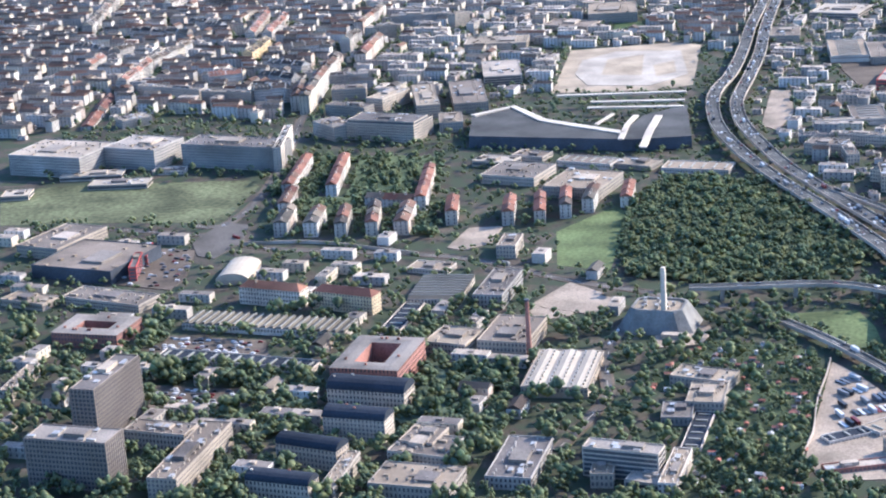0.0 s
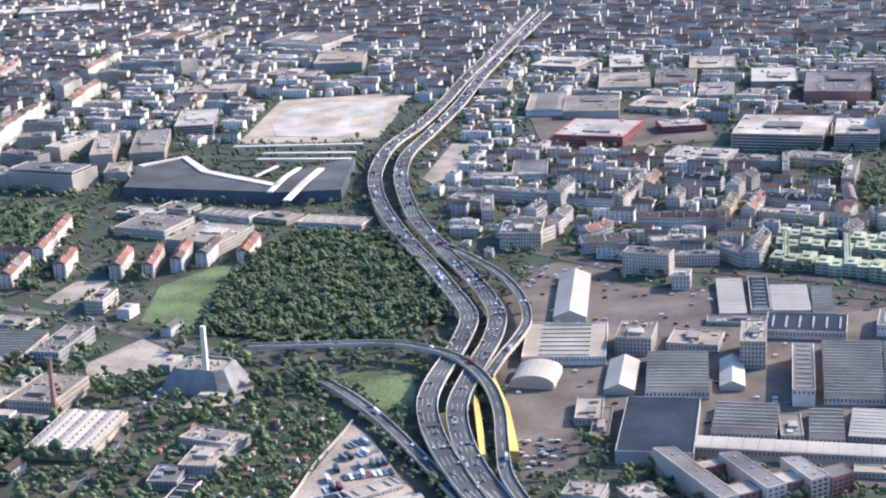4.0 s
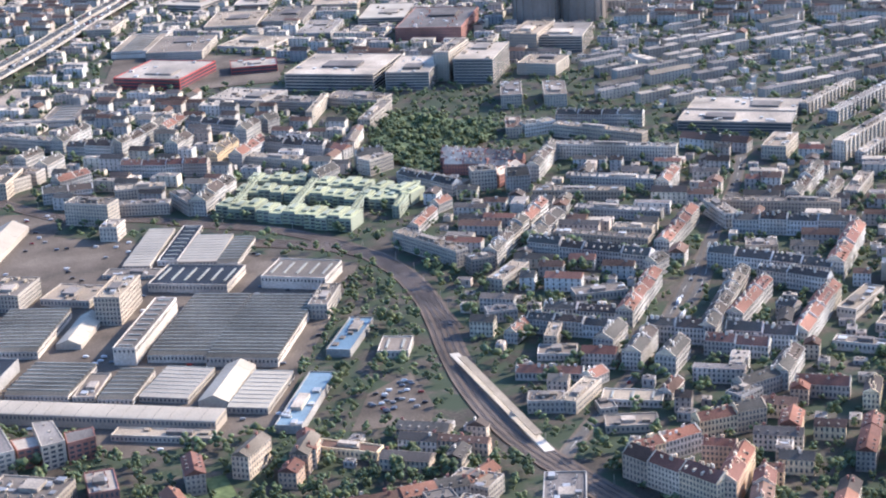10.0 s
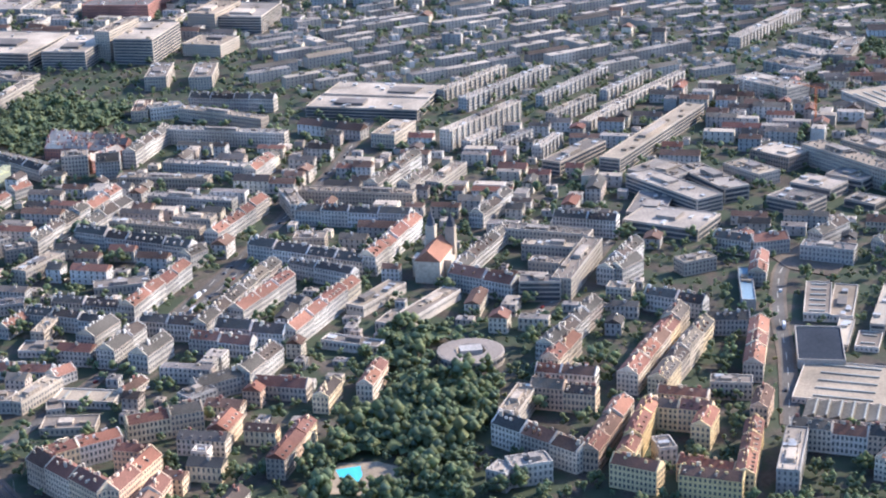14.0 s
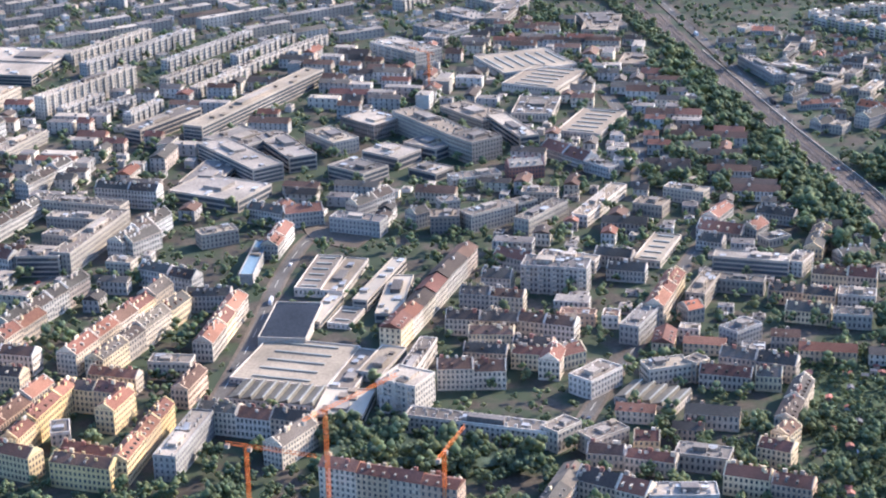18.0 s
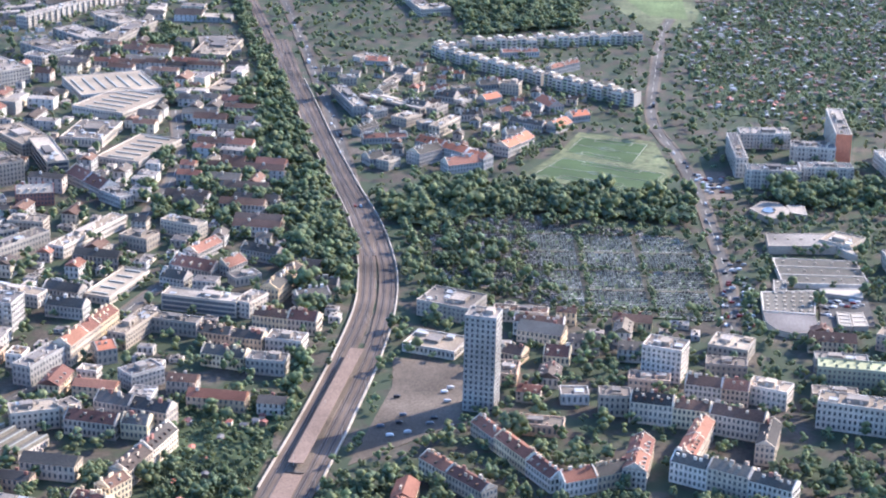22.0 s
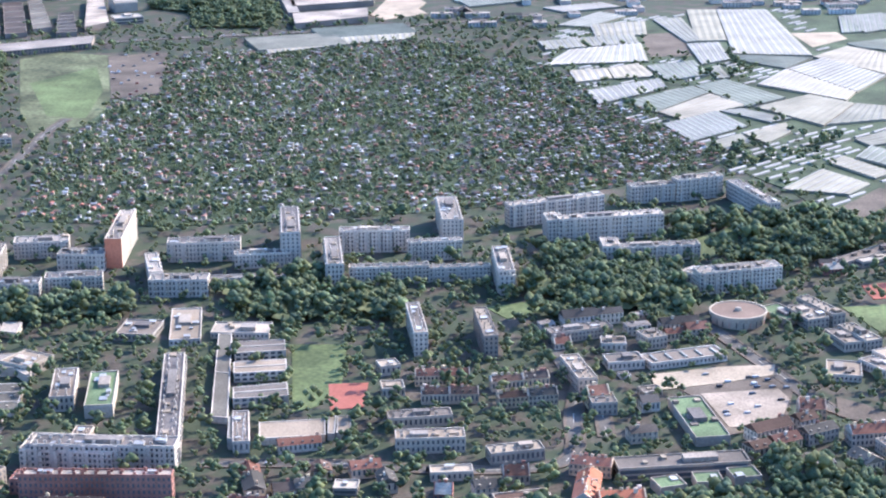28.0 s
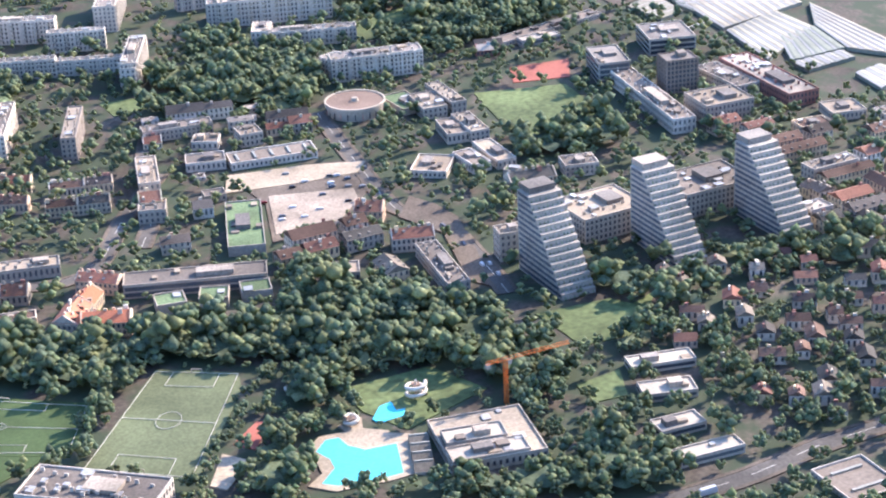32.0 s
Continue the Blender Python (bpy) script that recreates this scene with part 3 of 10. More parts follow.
def flat(x, y, ang, L, W, h, style, z0=0.0):
    words, cat, wm, rm, wmode = STYLES[style]
    take(x, y, ang, L, W, 1.5)
    w = Mesh()
    t = 0.25
    saw = style in ("saw", "sawl", "barrel", "whitelong", "glasshouse")
    if saw:
        w.box(-L / 2, -W / 2, 0, L / 2, W / 2, h)
    else:
        p = h + 0.35
        o, i = [(-L / 2, -W / 2), (L / 2, -W / 2), (L / 2, W / 2), (-L / 2, W / 2)], [(-L / 2 + t, -W / 2 + t), (L / 2 - t, -W / 2 + t), (L / 2 - t, W / 2 - t), (-L / 2 + t, W / 2 - t)]
        v = [(*c, 0) for c in o] + [(*c, p) for c in o] + [(*c, p) for c in i] + [(*c, h - 0.2) for c in i]
        q = []
        for k in range(4):
            m = (k + 1) % 4
            q += [(k, m, 4 + m, 4 + k), (4 + k, 4 + m, 8 + m, 8 + k), (8 + k, 8 + m, 12 + m, 12 + k)]
        w.add(v, q)
        if wmode == "grid" and h > 3:
            for e in (-1, 1):
                y0, y1 = sorted((e * W / 2, e * (W / 2 + 0.14)))
                w.box(-L / 2, y0, h - 0.55, L / 2, y1, h - 0.2, bottom=True)
                for k in range(int(L / 3.2)):
                    u, b = -L / 2 + 3.2 * (k + 0.5) + RNG.uniform(-0.7, 0.7), e * W * RNG.uniform(0.16, 0.34)
                    w.box(u - 0.42, b - 0.16, h - 0.1, u + 0.42, b + 0.16, h + RNG.uniform(0.6, 1.15))
    root = new("greenhouse" if style == "glasshouse" else cat.replace(" ", "_"), w.done("walls", M[wm]))
    root.matrix_world = pose(x, y, z0, 0, 0, ang)
    tagged(root, words, cat)
    if style in ("saw", "sawl"):
        saw_roof(root, L, W, h, rm)
    elif style == "glasshouse":
        r = Mesh()
        n = max(2, int(W / 3.4))
        v = []
        for i in range(2 * n + 1):
            v += [(-L / 2, -W / 2 + W * i / (2 * n), h + 1.0 * (i % 2)), (L / 2, -W / 2 + W * i / (2 * n), h + 1.0 * (i % 2))]
        r.add(v, [(2 * k, 2 * k + 1, 2 * k + 3, 2 * k + 2) for k in range(2 * n)])
        part("roof", r, M[rm], root)
    elif style in ("barrel", "whitelong"):
        r = Mesh()
        n, rise = 2 if style == "barrel" and W < 14 else 10, W * (0.22 if style == "barrel" else 0.05)
        v = []
        for e in (-L / 2 - 0.2, L / 2 + 0.2):
            for k in range(n + 1):
                a = math.pi * k / n
                v.append((e, -W / 2 * 1.02 * math.cos(a), h + rise * math.sin(a)))
        q = [(k, n + 1 + k, n + 2 + k, k + 1) for k in range(n)] + [tuple(range(n, -1, -1)), tuple(range(n + 1, 2 * n + 2))]
        r.add(v, q)
        part("roof", r, M[rm], root)
        for k in range(1, max(2, int(L / 5))):
            q = Mesh()
            e = -L / 2 + L * k / max(2, int(L / 5))
            for j in range(n):
                a, b = math.pi * j / n, math.pi * (j + 1) / n
                q.add([(e - 0.08, -W / 2 * 1.02 * math.cos(a), h + rise * math.sin(a) + 0.05), (e + 0.08, -W / 2 * 1.02 * math.cos(a), h + rise * math.sin(a) + 0.05), (e + 0.08, -W / 2 * 1.02 * math.cos(b), h + rise * math.sin(b) + 0.05), (e - 0.08, -W / 2 * 1.02 * math.cos(b), h + rise * math.sin(b) + 0.05)], [(0, 1, 2, 3)])
            part("seam", q, M["palegravel"], root)
    else:
        r = Mesh()
        r.box(-L / 2 + t, -W / 2 + t, h - 0.6, L / 2 - t, W / 2 - t, h - 0.02)
        part("roof", r, M[rm], root)
        if style == "vents":
            for k in range(3):
                s = Mesh()
                a = -W / 2 + W * (k + 0.5) / 3
                s.gable(-L / 2 + 0.6, a - W / 6 + 0.3, L / 2 - 0.6, a + W / 6 - 0.3, h, h + 0.9, 0.1)
                part("roof_bay", s, M["whiteroof"], root)
                for j in range(10):
                    for e in (-1, 1):
                        s = Mesh()
                        u, t = -L / 2 + L * (j + 0.7) / 10.4, a + e * W / 11
                        s.tube(u, t, h + 0.2, h + 1.2, 0.34, 0.34, 8)
                        part("roof_vent", s, M["metal"], root)
        elif style in ("beigehall", "darkroof"):
            for k in range(int(L / 5)):
                s = Mesh()
                a = -L / 2 + L * (k + 0.5) / int(L / 5)
                s.box(a - 0.35, -W * 0.3, h - 0.02, a + 0.35, W * 0.3, h + 0.4)
                part("rooflight", s, M["skylight"], root)
        elif style not in ("green", "blackroof"):
            clutter(root, L, W, h - 0.02, max(1, min(9, int(L * W / 45))), "palegravel" if RNG.random() < 0.5 else "metal")
    if wmode in ("grid", "bands", "wide"):
        q = Mesh()
        windows(q, L, W, 0.2, h - 0.2, wmode)
        part("glazing", q, M["glass"], root, kind="stuff")
        if style == "tower":
            f = Mesh()
            for k in range(int(L / 1.3) + 1):
                u = -L / 2 + L * k / int(L / 1.3)
                for e in (-1, 1):
                    f.box(u - 0.2, min(e * W / 2, e * (W / 2 + 0.3)), 0, u + 0.2, max(e * W / 2, e * (W / 2 + 0.3)), h + 0.2)
            for k in range(int(W / 1.3) + 1):
                u = -W / 2 + W * k / max(1, int(W / 1.3))
                for e in (-1, 1):
                    f.box(min(e * L / 2, e * (L / 2 + 0.3)), u - 0.2, 0, max(e * L / 2, e * (L / 2 + 0.3)), u + 0.2, h + 0.2)
            part("facade_relief", f, M["brown"], root, kind="stuff")
        if style == "flatred":
            for e in (-1, 1):
                s = Mesh()
                s.box(min(e * L / 2, e * (L / 2 + 0.08)), -W / 2, 0, max(e * L / 2, e * (L / 2 + 0.08)), W / 2, h + 0.3)
                part("end_wall", s, M["flatred"], root, "orange-red end wall")
        if style in ("flat", "flatg"):
            n = max(1, round(L / 4.4))
            bays, rails = Mesh(), Mesh()
            for j in range(n):
                u = -L / 2 + L * (j + 0.5) / n
                for e in (-1, 1):
                    if e > 0 and h < 8:
                        continue
                    y0, y1 = sorted((e * W / 2, e * (W / 2 + 0.55)))
                    bays.box(u - 1.0, y0, 0, u - 0.1, y1, h + 0.1)
                    for k in range(1, max(2, int(h / 1.5))):
                        z = k * h / max(2, int(h / 1.5))
                        rails.box(u - 0.1, y0, z - 0.1, u + 1.1, y1, z + 0.42, bottom=True)
            part("stair_bay", bays, M[wm], root, kind="stuff")
            part("balcony_rank", rails, M["beige" if RNG.random() < 0.4 else "white"], root, kind="stuff")
    elif wmode == "few":
        q = Mesh()
        windows(q, L, W, max(0.2, h - 2.2), h - 0.3, "grid", storey=9)
        part("glazing", q, M["glass"], root, kind="stuff")
    return root


FAR = {k: Mesh() for k in ("walls", "roofs", "redroofs", "flat_roofs", "windows", "chimneys")}


def house(x, y, ang, L, W, h, style="cream", rise=None, ends=False, hip=0.0):
    words, cat, wm, rm, wmode = STYLES[style]
    rise = rise or W * RNG.uniform(0.22, 0.34)
    if y > 524 and cat in ("apartment house", "house") and style != "dark":
        c, s = math.cos(radians(ang)), math.sin(radians(ang))
        b = Mesh()
        b.box(-L / 2, -W / 2, 0, L / 2, W / 2, h)
        b.add([(-L / 2, -W / 2, h), (-L / 2, W / 2, h), (-L / 2, 0, h + rise * 0.97), (L / 2, -W / 2, h), (L / 2, W / 2, h), (L / 2, 0, h + rise * 0.97)], [(1, 0, 2), (3, 4, 5)])
        r, g, k = Mesh(), Mesh(), Mesh()
        r.gable(-L / 2, -W / 2, L / 2, W / 2, h, h + rise, 0.3)
        windows(g, L, W, 0.2, h, wmode, ends, sides=(-1, 1) if y < 600 else (-1,), wide=1.35 if y < 640 else 2.0)
        u = RNG.uniform(-L / 3, L / 3)
        k.box(u - 0.45, -0.9, h + 0.2, u + 0.45, -0.45, h + rise + 0.5)
        for key, q in (("walls", b), ("redroofs" if rm == "redtile" else "roofs", r), ("windows", g), ("chimneys", k)):
            FAR[key].add([(x + i * c - j * s, y + i * s + j * c, z) for i, j, z in q.v], q.f)
        return None
    w, r = Mesh(), Mesh()
    w.box(-L / 2, -W / 2, 0, L / 2, W / 2, h)
    if not hip:
        w.add([(-L / 2, -W / 2, h), (-L / 2, W / 2, h), (-L / 2, 0, h + rise * 0.97), (L / 2, -W / 2, h), (L / 2, W / 2, h), (L / 2, 0, h + rise * 0.97)], [(1, 0, 2), (3, 4, 5)])
    root = new(cat.replace(" ", "_"), w.done("walls", M[wm]))
    root.matrix_world = pose(x, y, 0, 0, 0, ang)
    tagged(root, words, cat)
    if style == "dark":
        v, n = [], 8
        for e in (-L / 2 - 0.1, L / 2 + 0.1):
            for k in range(n + 1):
                a = math.pi * k / n
                v.append((e, -W / 2 * 1.05 * math.cos(a), h + rise * 1.1 * math.sin(a)))
        r.add(v, [(k, n + 1 + k, n + 2 + k, k + 1) for k in range(n)] + [tuple(range(n, -1, -1)), tuple(range(n + 1, 2 * n + 2))])
    else:
        r.gable(-L / 2, -W / 2, L / 2, W / 2, h, h + rise, 0.3, hip=hip)
    part("roof", r, M[rm], root)
    q = Mesh()
    windows(q, L, W, 0.2, h, wmode, ends)
    part("glazing", q, M["glass"], root, kind="stuff")
    for k in range(RNG.randint(1, 2)):
        c = Mesh()
        u, v = RNG.uniform(-L / 2 + 0.6, L / 2 - 0.6), (0.15 - 0.3 * k) * W
        c.box(u - 0.45, v - 0.22, h + 0.2, u + 0.45, v + 0.22, h + rise + 0.5)
        part("chimney", c, M["cream" if RNG.random() < 0.5 else "brick"], root)
    if RNG.random() < 0.6 and style in ("cream", "red", "yellow") and L > 5:
        d = Mesh()
        for k in range(int(L / 2.8)):
            u = -L / 2 + 1.4 + 2.8 * k
            for s in (-1, 1):
                d.box(u - 0.26, min(s * W * 0.40, s * W * 0.24), h + 0.1, u + 0.26, max(s * W * 0.40, s * W * 0.24), h + rise * 0.55)
        part("dormer_band", d, M["gravel"], root, kind="stuff")
    return root


def low_block(x, y, ang, L, W, h):
    """A flat-roofed yard building, joined to the far town."""
    take(x, y, ang, L, W, 0.5)
    c, s = math.cos(radians(ang)), math.sin(radians(ang))
    w, r, g = Mesh(), Mesh(), Mesh()
    w.box(-L / 2, -W / 2, 0, L / 2, W / 2, h)
    r.box(-L / 2 + 0.25, -W / 2 + 0.25, h, L / 2 - 0.25, W / 2 - 0.25, h + 0.12)
    for _ in range(2 if y < 640 else 1):
        u, v = RNG.uniform(-L / 2 + 1, L / 2 - 1), RNG.uniform(-W / 2 + 1, W / 2 - 1)
        r.box(u - 0.5, v - 0.4, h, u + 0.5, v + 0.4, h + RNG.uniform(0.3, 0.9))
    windows(g, L, W, 0.2, h, "grid", ends=y < 640, sides=(-1,), wide=1.5 if y < 640 else 2.4)
    for key, q in (("walls", w), ("flat_roofs", r), ("windows", g)):
        FAR[key].add([(x + i * c - j * s, y + i * s + j * c, z) for i, j, z in q.v], q.f)


def slide(x, y, r=2.2, turns=2.0, h=3.5):
    """A spiral water slide on a post."""
    cv = bpy.data.curves.new("slide_tube", "CURVE")
    cv.dimensions, cv.bevel_depth, cv.bevel_resolution = "3D", 0.45, 2
    sp = cv.splines.new("POLY")
    n = 28
    sp.points.add(n - 1)
    for k in range(n):
        a = turns * 2 * math.pi * k / (n - 1)
        sp.points[k].co = (x + r * math.cos(a), y + r * math.sin(a), 0.5 + h * k / (n - 1), 1)
    cv.materials.append(M["panel"])
    root = tagged(new("water_slide"), "white spiral water slide beside a blue pool", "water slide")
    root.matrix_world = pose(x, y, 0)
    tube = new("tube", cv)
    tube.parent = root
    tube.matrix_parent_inverse = root.matrix_world.inverted()
    m = Mesh()
    m.tube(0, 0, 0, h + 1.2, 0.3, 0.25, 8)
    part("post", m, M["metal"], root)
    m = Mesh()
    m.box(-0.9, -0.9, h, 0.9, 0.9, h + 0.2, bottom=True)
    part("stand", m, M["planks"], root)


def row(x, y, ang, L, W, h, style, n=0):
    """A terrace of houses side by side, each a thing of its own."""
    take(x, y, ang, L, W, 1.5)
    single = style in ("dark", "barrack")
    n = n or (1 if single else max(1, round(L / 10)))
    cut = [0] + sorted((k + RNG.uniform(-0.15, 0.15)) / n for k in range(1, n)) + [1]
    c, s = math.cos(radians(ang)), math.sin(radians(ang))
    for k in range(n):
        m, l = ((cut[k] + cut[k + 1]) / 2 - 0.5) * L, (cut[k + 1] - cut[k]) * L - 0.01
        st = style
        if style in ("cream", "red") and RNG.random() < 0.12:
            st = "red" if style == "cream" else "cream"
        house(x + m * c, y + m * s, ang, l, W, h * (1 if n == 1 else RNG.uniform(0.92, 1.06)), st, ends=(n == 1 or k in (0, n - 1)), hip=(W * 0.4 if style == "barrack" else 0), rise=(W * 0.3 if n == 1 else None))


def stepped_slab(x, y, ang, L, W, h, style):
    """A long apartment row whose sections stand staggered, each with its own height."""
    words, cat, wm, rm, wmode = STYLES[style]
    take(x, y, ang, L, W, 1.5)
    n = max(2, round(L / 5.5))
    d = L / n
    w, g, b, tops = Mesh(), Mesh(), Mesh(), []
    for k in range(n):
        a, off, H = -L / 2 + k * d, (0.7, -0.5, 0.2, -0.7)[k % 4], h * (1, 0.86, 1.08, 0.93)[k % 4]
        w.box(a, -W / 2 + off, 0, a + d, W / 2 + off, H)
        w.box(a + d * 0.3, off - W * 0.2, H, a + d * 0.7, off + W * 0.25, H + 0.9)
        r = Mesh()
        r.box(a + 0.2, -W / 2 + off + 0.25, H, a + d - 0.2, W / 2 + off - 0.25, H + 0.14)
        tops.append(r)
        for j in range(max(1, int(H / 1.5))):
            z = 0.5 + 1.5 * j
            pane(g, a + 0.5, -W / 2 + off - 0.05, z, a + d * 0.42, -W / 2 + off - 0.05, z + 0.8, 0)
            pane(g, a + d * 0.58, -W / 2 + off - 0.05, z, a + d - 0.5, -W / 2 + off - 0.05, z + 0.8, 0)
            b.box(a + d * 0.1, -W / 2 + off - 0.7, z - 0.25, a + d * 0.45, -W / 2 + off, z + 0.2, bottom=True)
    root = new(cat.replace(" ", "_"), w.done("walls", M[wm]))
    root.matrix_world = pose(x, y, 0, 0, 0, ang)
    tagged(root, words, cat)
    for r in tops:
        part("roof", r, M[rm], root)
    part("glazing", g, M["glass"], root, kind="stuff")
    part("balcony_rank", b, M["lime"], root, kind="stuff")


def boiler_front(root, L, W, h):
    for k in range(3):
        q = Mesh()
        u = -L / 2 + L * (k + 0.5) / 3
        q.box(u - L * 0.14, -W / 2 - 0.2, h * 0.06, u + L * 0.14, -W / 2, h * 0.86)
        part("front_panel", q, M["green"], root, "green glazed front panel")


def wing(x, y, ang, L, W, h, style):
    """One wing of a town block: old houses wall to wall with fire walls, chimneys and dormers, or a flat-roofed building."""
    words, cat, wm, rm, wmode = STYLES[style]
    if style == "stepwhite":
        stepped_slab(x, y, ang, L, W, h, style)
        return
    if wm != "cream" and wm != "ochre" and style != "brick":
        root = flat(x, y, ang, L, W, h, style)
        if style == "boiler":
            boiler_front(root, L, W, h)
        return
    take(x, y, ang, L, W, 1.2)
    n = max(1, round(L / 11.5))
    cut = [0] + [(k + RNG.uniform(-0.18, 0.18)) / n for k in range(1, n)] + [1]
    c, s = math.cos(radians(ang)), math.sin(radians(ang))
    far = y > 545
    root = None
    w, r, g, d, q = (Mesh() for _ in range(5))
    for k in range(n):
        m, l = ((cut[k] + cut[k + 1]) / 2 - 0.5) * L, (cut[k + 1] - cut[k]) * L - 0.02
        H = h * (1 if n == 1 else RNG.uniform(0.92, 1.1))
        rise = W * RNG.uniform(0.26, 0.36)
        roof = rm
        if RNG.random() < 0.22 and not far:
            roof = "redtile" if rm == "tile" else "tile"
        o = m if far else 0
        if not far:
            w, r, g, d, q = (Mesh() for _ in range(5))
        w.box(o - l / 2, -W / 2, 0, o + l / 2, W / 2, H)
        for e in (-1, 1):
            a, b = sorted((o + e * l / 2, o + e * (l / 2 - 0.32)))
            v = [(u, t, z) for u in (a, b) for t, z in ((-W / 2, H + 0.22), (W / 2, H + 0.22), (0, H + rise + 0.28))]
            w.add(v, [(0, 2, 1), (3, 4, 5), (0, 3, 5, 2), (4, 1, 2, 5)])
        w.box(o - l / 2, -W / 2 - 0.18, H - 0.32, o + l / 2, -W / 2, H - 0.06)
        r.gable(o - l / 2 + 0.3, -W / 2, o + l / 2 - 0.3, W / 2, H, H + rise, 0.2)
        for j in range(int(l / 2.2)):
            u, t = o - l / 2 + 2.2 * (j + 0.5) + RNG.uniform(-0.5, 0.5), RNG.choice((-0.2, 0.0, 0.2)) * W
            w.box(u - 0.4, t - 0.14, H, u + 0.4, t + 0.14, H + rise * (1 - abs(t) * 2 / W) + RNG.uniform(0.5, 0.9))
        p = Mesh()
        windows(p, l, W, 0.2, H - 0.2, wmode, ends=k in (0, n - 1), sides=(-1,), wide=1.2)
        g.add([(u + o, t, z) for u, t, z in p.v], p.f)
        if RNG.random() < 0.45 and l > 5:
            gap = RNG.choice((2.4, 3.1, 4.2))
            for j in range(int((l - 1) / gap)):
                u = o - l / 2 + 1.3 + gap * j + RNG.uniform(-0.3, 0.3)
                d.box(u - 0.3, -W * 0.40, H + 0.1, u + 0.3, -W * 0.16, H + rise * 0.6)
        stacks = []
        for j in range(2 if l > 8 else 1):
            u, t = o + RNG.uniform(-l / 2 + 0.8, l / 2 - 0.8), RNG.uniform(-0.16, 0.16) * W
            box = (u - 0.55, t - 0.22, H + 0.2, u + 0.55, t + 0.22, H + rise + 0.75)
            if far:
                q.box(*box)
            else:
                stacks.append(box)
        if far and k < n - 1:
            continue
        tail = "_i" if far and wm + "_i" in M else ""
        cat = "town block" if far and n > 1 else cat
        root = new(cat.replace(" ", "_"), w.done("walls", M[wm + tail]))
        root.matrix_world = pose(x, y, 0, 0, 0, ang) if far else pose(x + m * c, y + m * s, 0, 0, 0, ang)
        tagged(root, words if not far or n == 1 else words.replace("apartment house", "row of apartment houses"), cat)
        part("roof", r, M[roof + ("_i" if far and roof + "_i" in M else "")], root, kind="stuff" if far else "")
        part("glazing", g, M["glass"], root, kind="stuff")
        for box in stacks:
            e = Mesh()
            e.box(*box)
            part("chimney", e, M["cream" if RNG.random() < 0.6 else "brick"], root)
        if far:
            part("chimney_row", q, M["cream_i"], root, kind="stuff")
        if d.v:
            part("dormer_band", d, M[RNG.choice(("white", "gravel", "tile", "tile"))], root, kind="stuff")


def court(x, y, ang, L, W, h, style, t=7.0):
    """A block round a yard: four wings in one building."""
    words, cat, wm, rm, wmode = STYLES[style]
    t = min(t, W * 0.32, L * 0.32)
    take(x, y, ang, L, W, 1.5)
    w, r, q = Mesh(), Mesh(), Mesh()
    o = [(-L / 2, -W / 2), (L / 2, -W / 2), (L / 2, W / 2), (-L / 2, W / 2)]
    i = [(-L / 2 + t, -W / 2 + t), (L / 2 - t, -W / 2 + t), (L / 2 - t, W / 2 - t), (-L / 2 + t, W / 2 - t)]
    m = [((a[0] + b[0]) / 2, (a[1] + b[1]) / 2) for a, b in zip(o, i)]
    v = [(*c, 0) for c in o] + [(*c, h) for c in o] + [(*c, h) for c in i] + [(*c, 0) for c in i]
    f = []
    for k in range(4):
        b = (k + 1) % 4
        f += [(k, b, 4 + b, 4 + k), (8 + k, 8 + b, 12 + b, 12 + k)]
    w.add(v, f)
    root = new(cat.replace(" ", "_"), w.done("walls", M[wm]))
    root.matrix_world = pose(x, y, 0, 0, 0, ang)
    tagged(root, words + " round a courtyard", cat)
    rise = 0.3 if style == "brick" else t * 0.3
    e = [(a * (1 + 0.5 / L), b * (1 + 0.5 / W)) for a, b in o]
    v = [(*c, h) for c in e] + [(*c, h + rise) for c in m] + [(*c, h) for c in i]
    f = []
    for k in range(4):
        b = (k + 1) % 4
        f += [(k, b, 4 + b, 4 + k), (4 + k, 4 + b, 8 + b, 8 + k)]
    r.add(v, f)
    part("roof", r, M[rm], root)
    windows(q, L, W, 0.2, h, "grid")
    windows(q, L - 2 * t, W - 2 * t, 0.2, h, "grid")
    part("glazing", q, M["glass"], root, kind="stuff")
    for _ in range(8):
        k = RNG.randrange(4)
        a, b, s = m[k], m[(k + 1) % 4], RNG.uniform(0.1, 0.9)
        c = Mesh()
        u, z = a[0] + (b[0] - a[0]) * s, a[1] + (b[1] - a[1]) * s
        c.box(u - 0.4, z - 0.4, h, u + 0.4, z + 0.4, h + rise + 0.7)
        part("chimney", c, M["brick"], root)


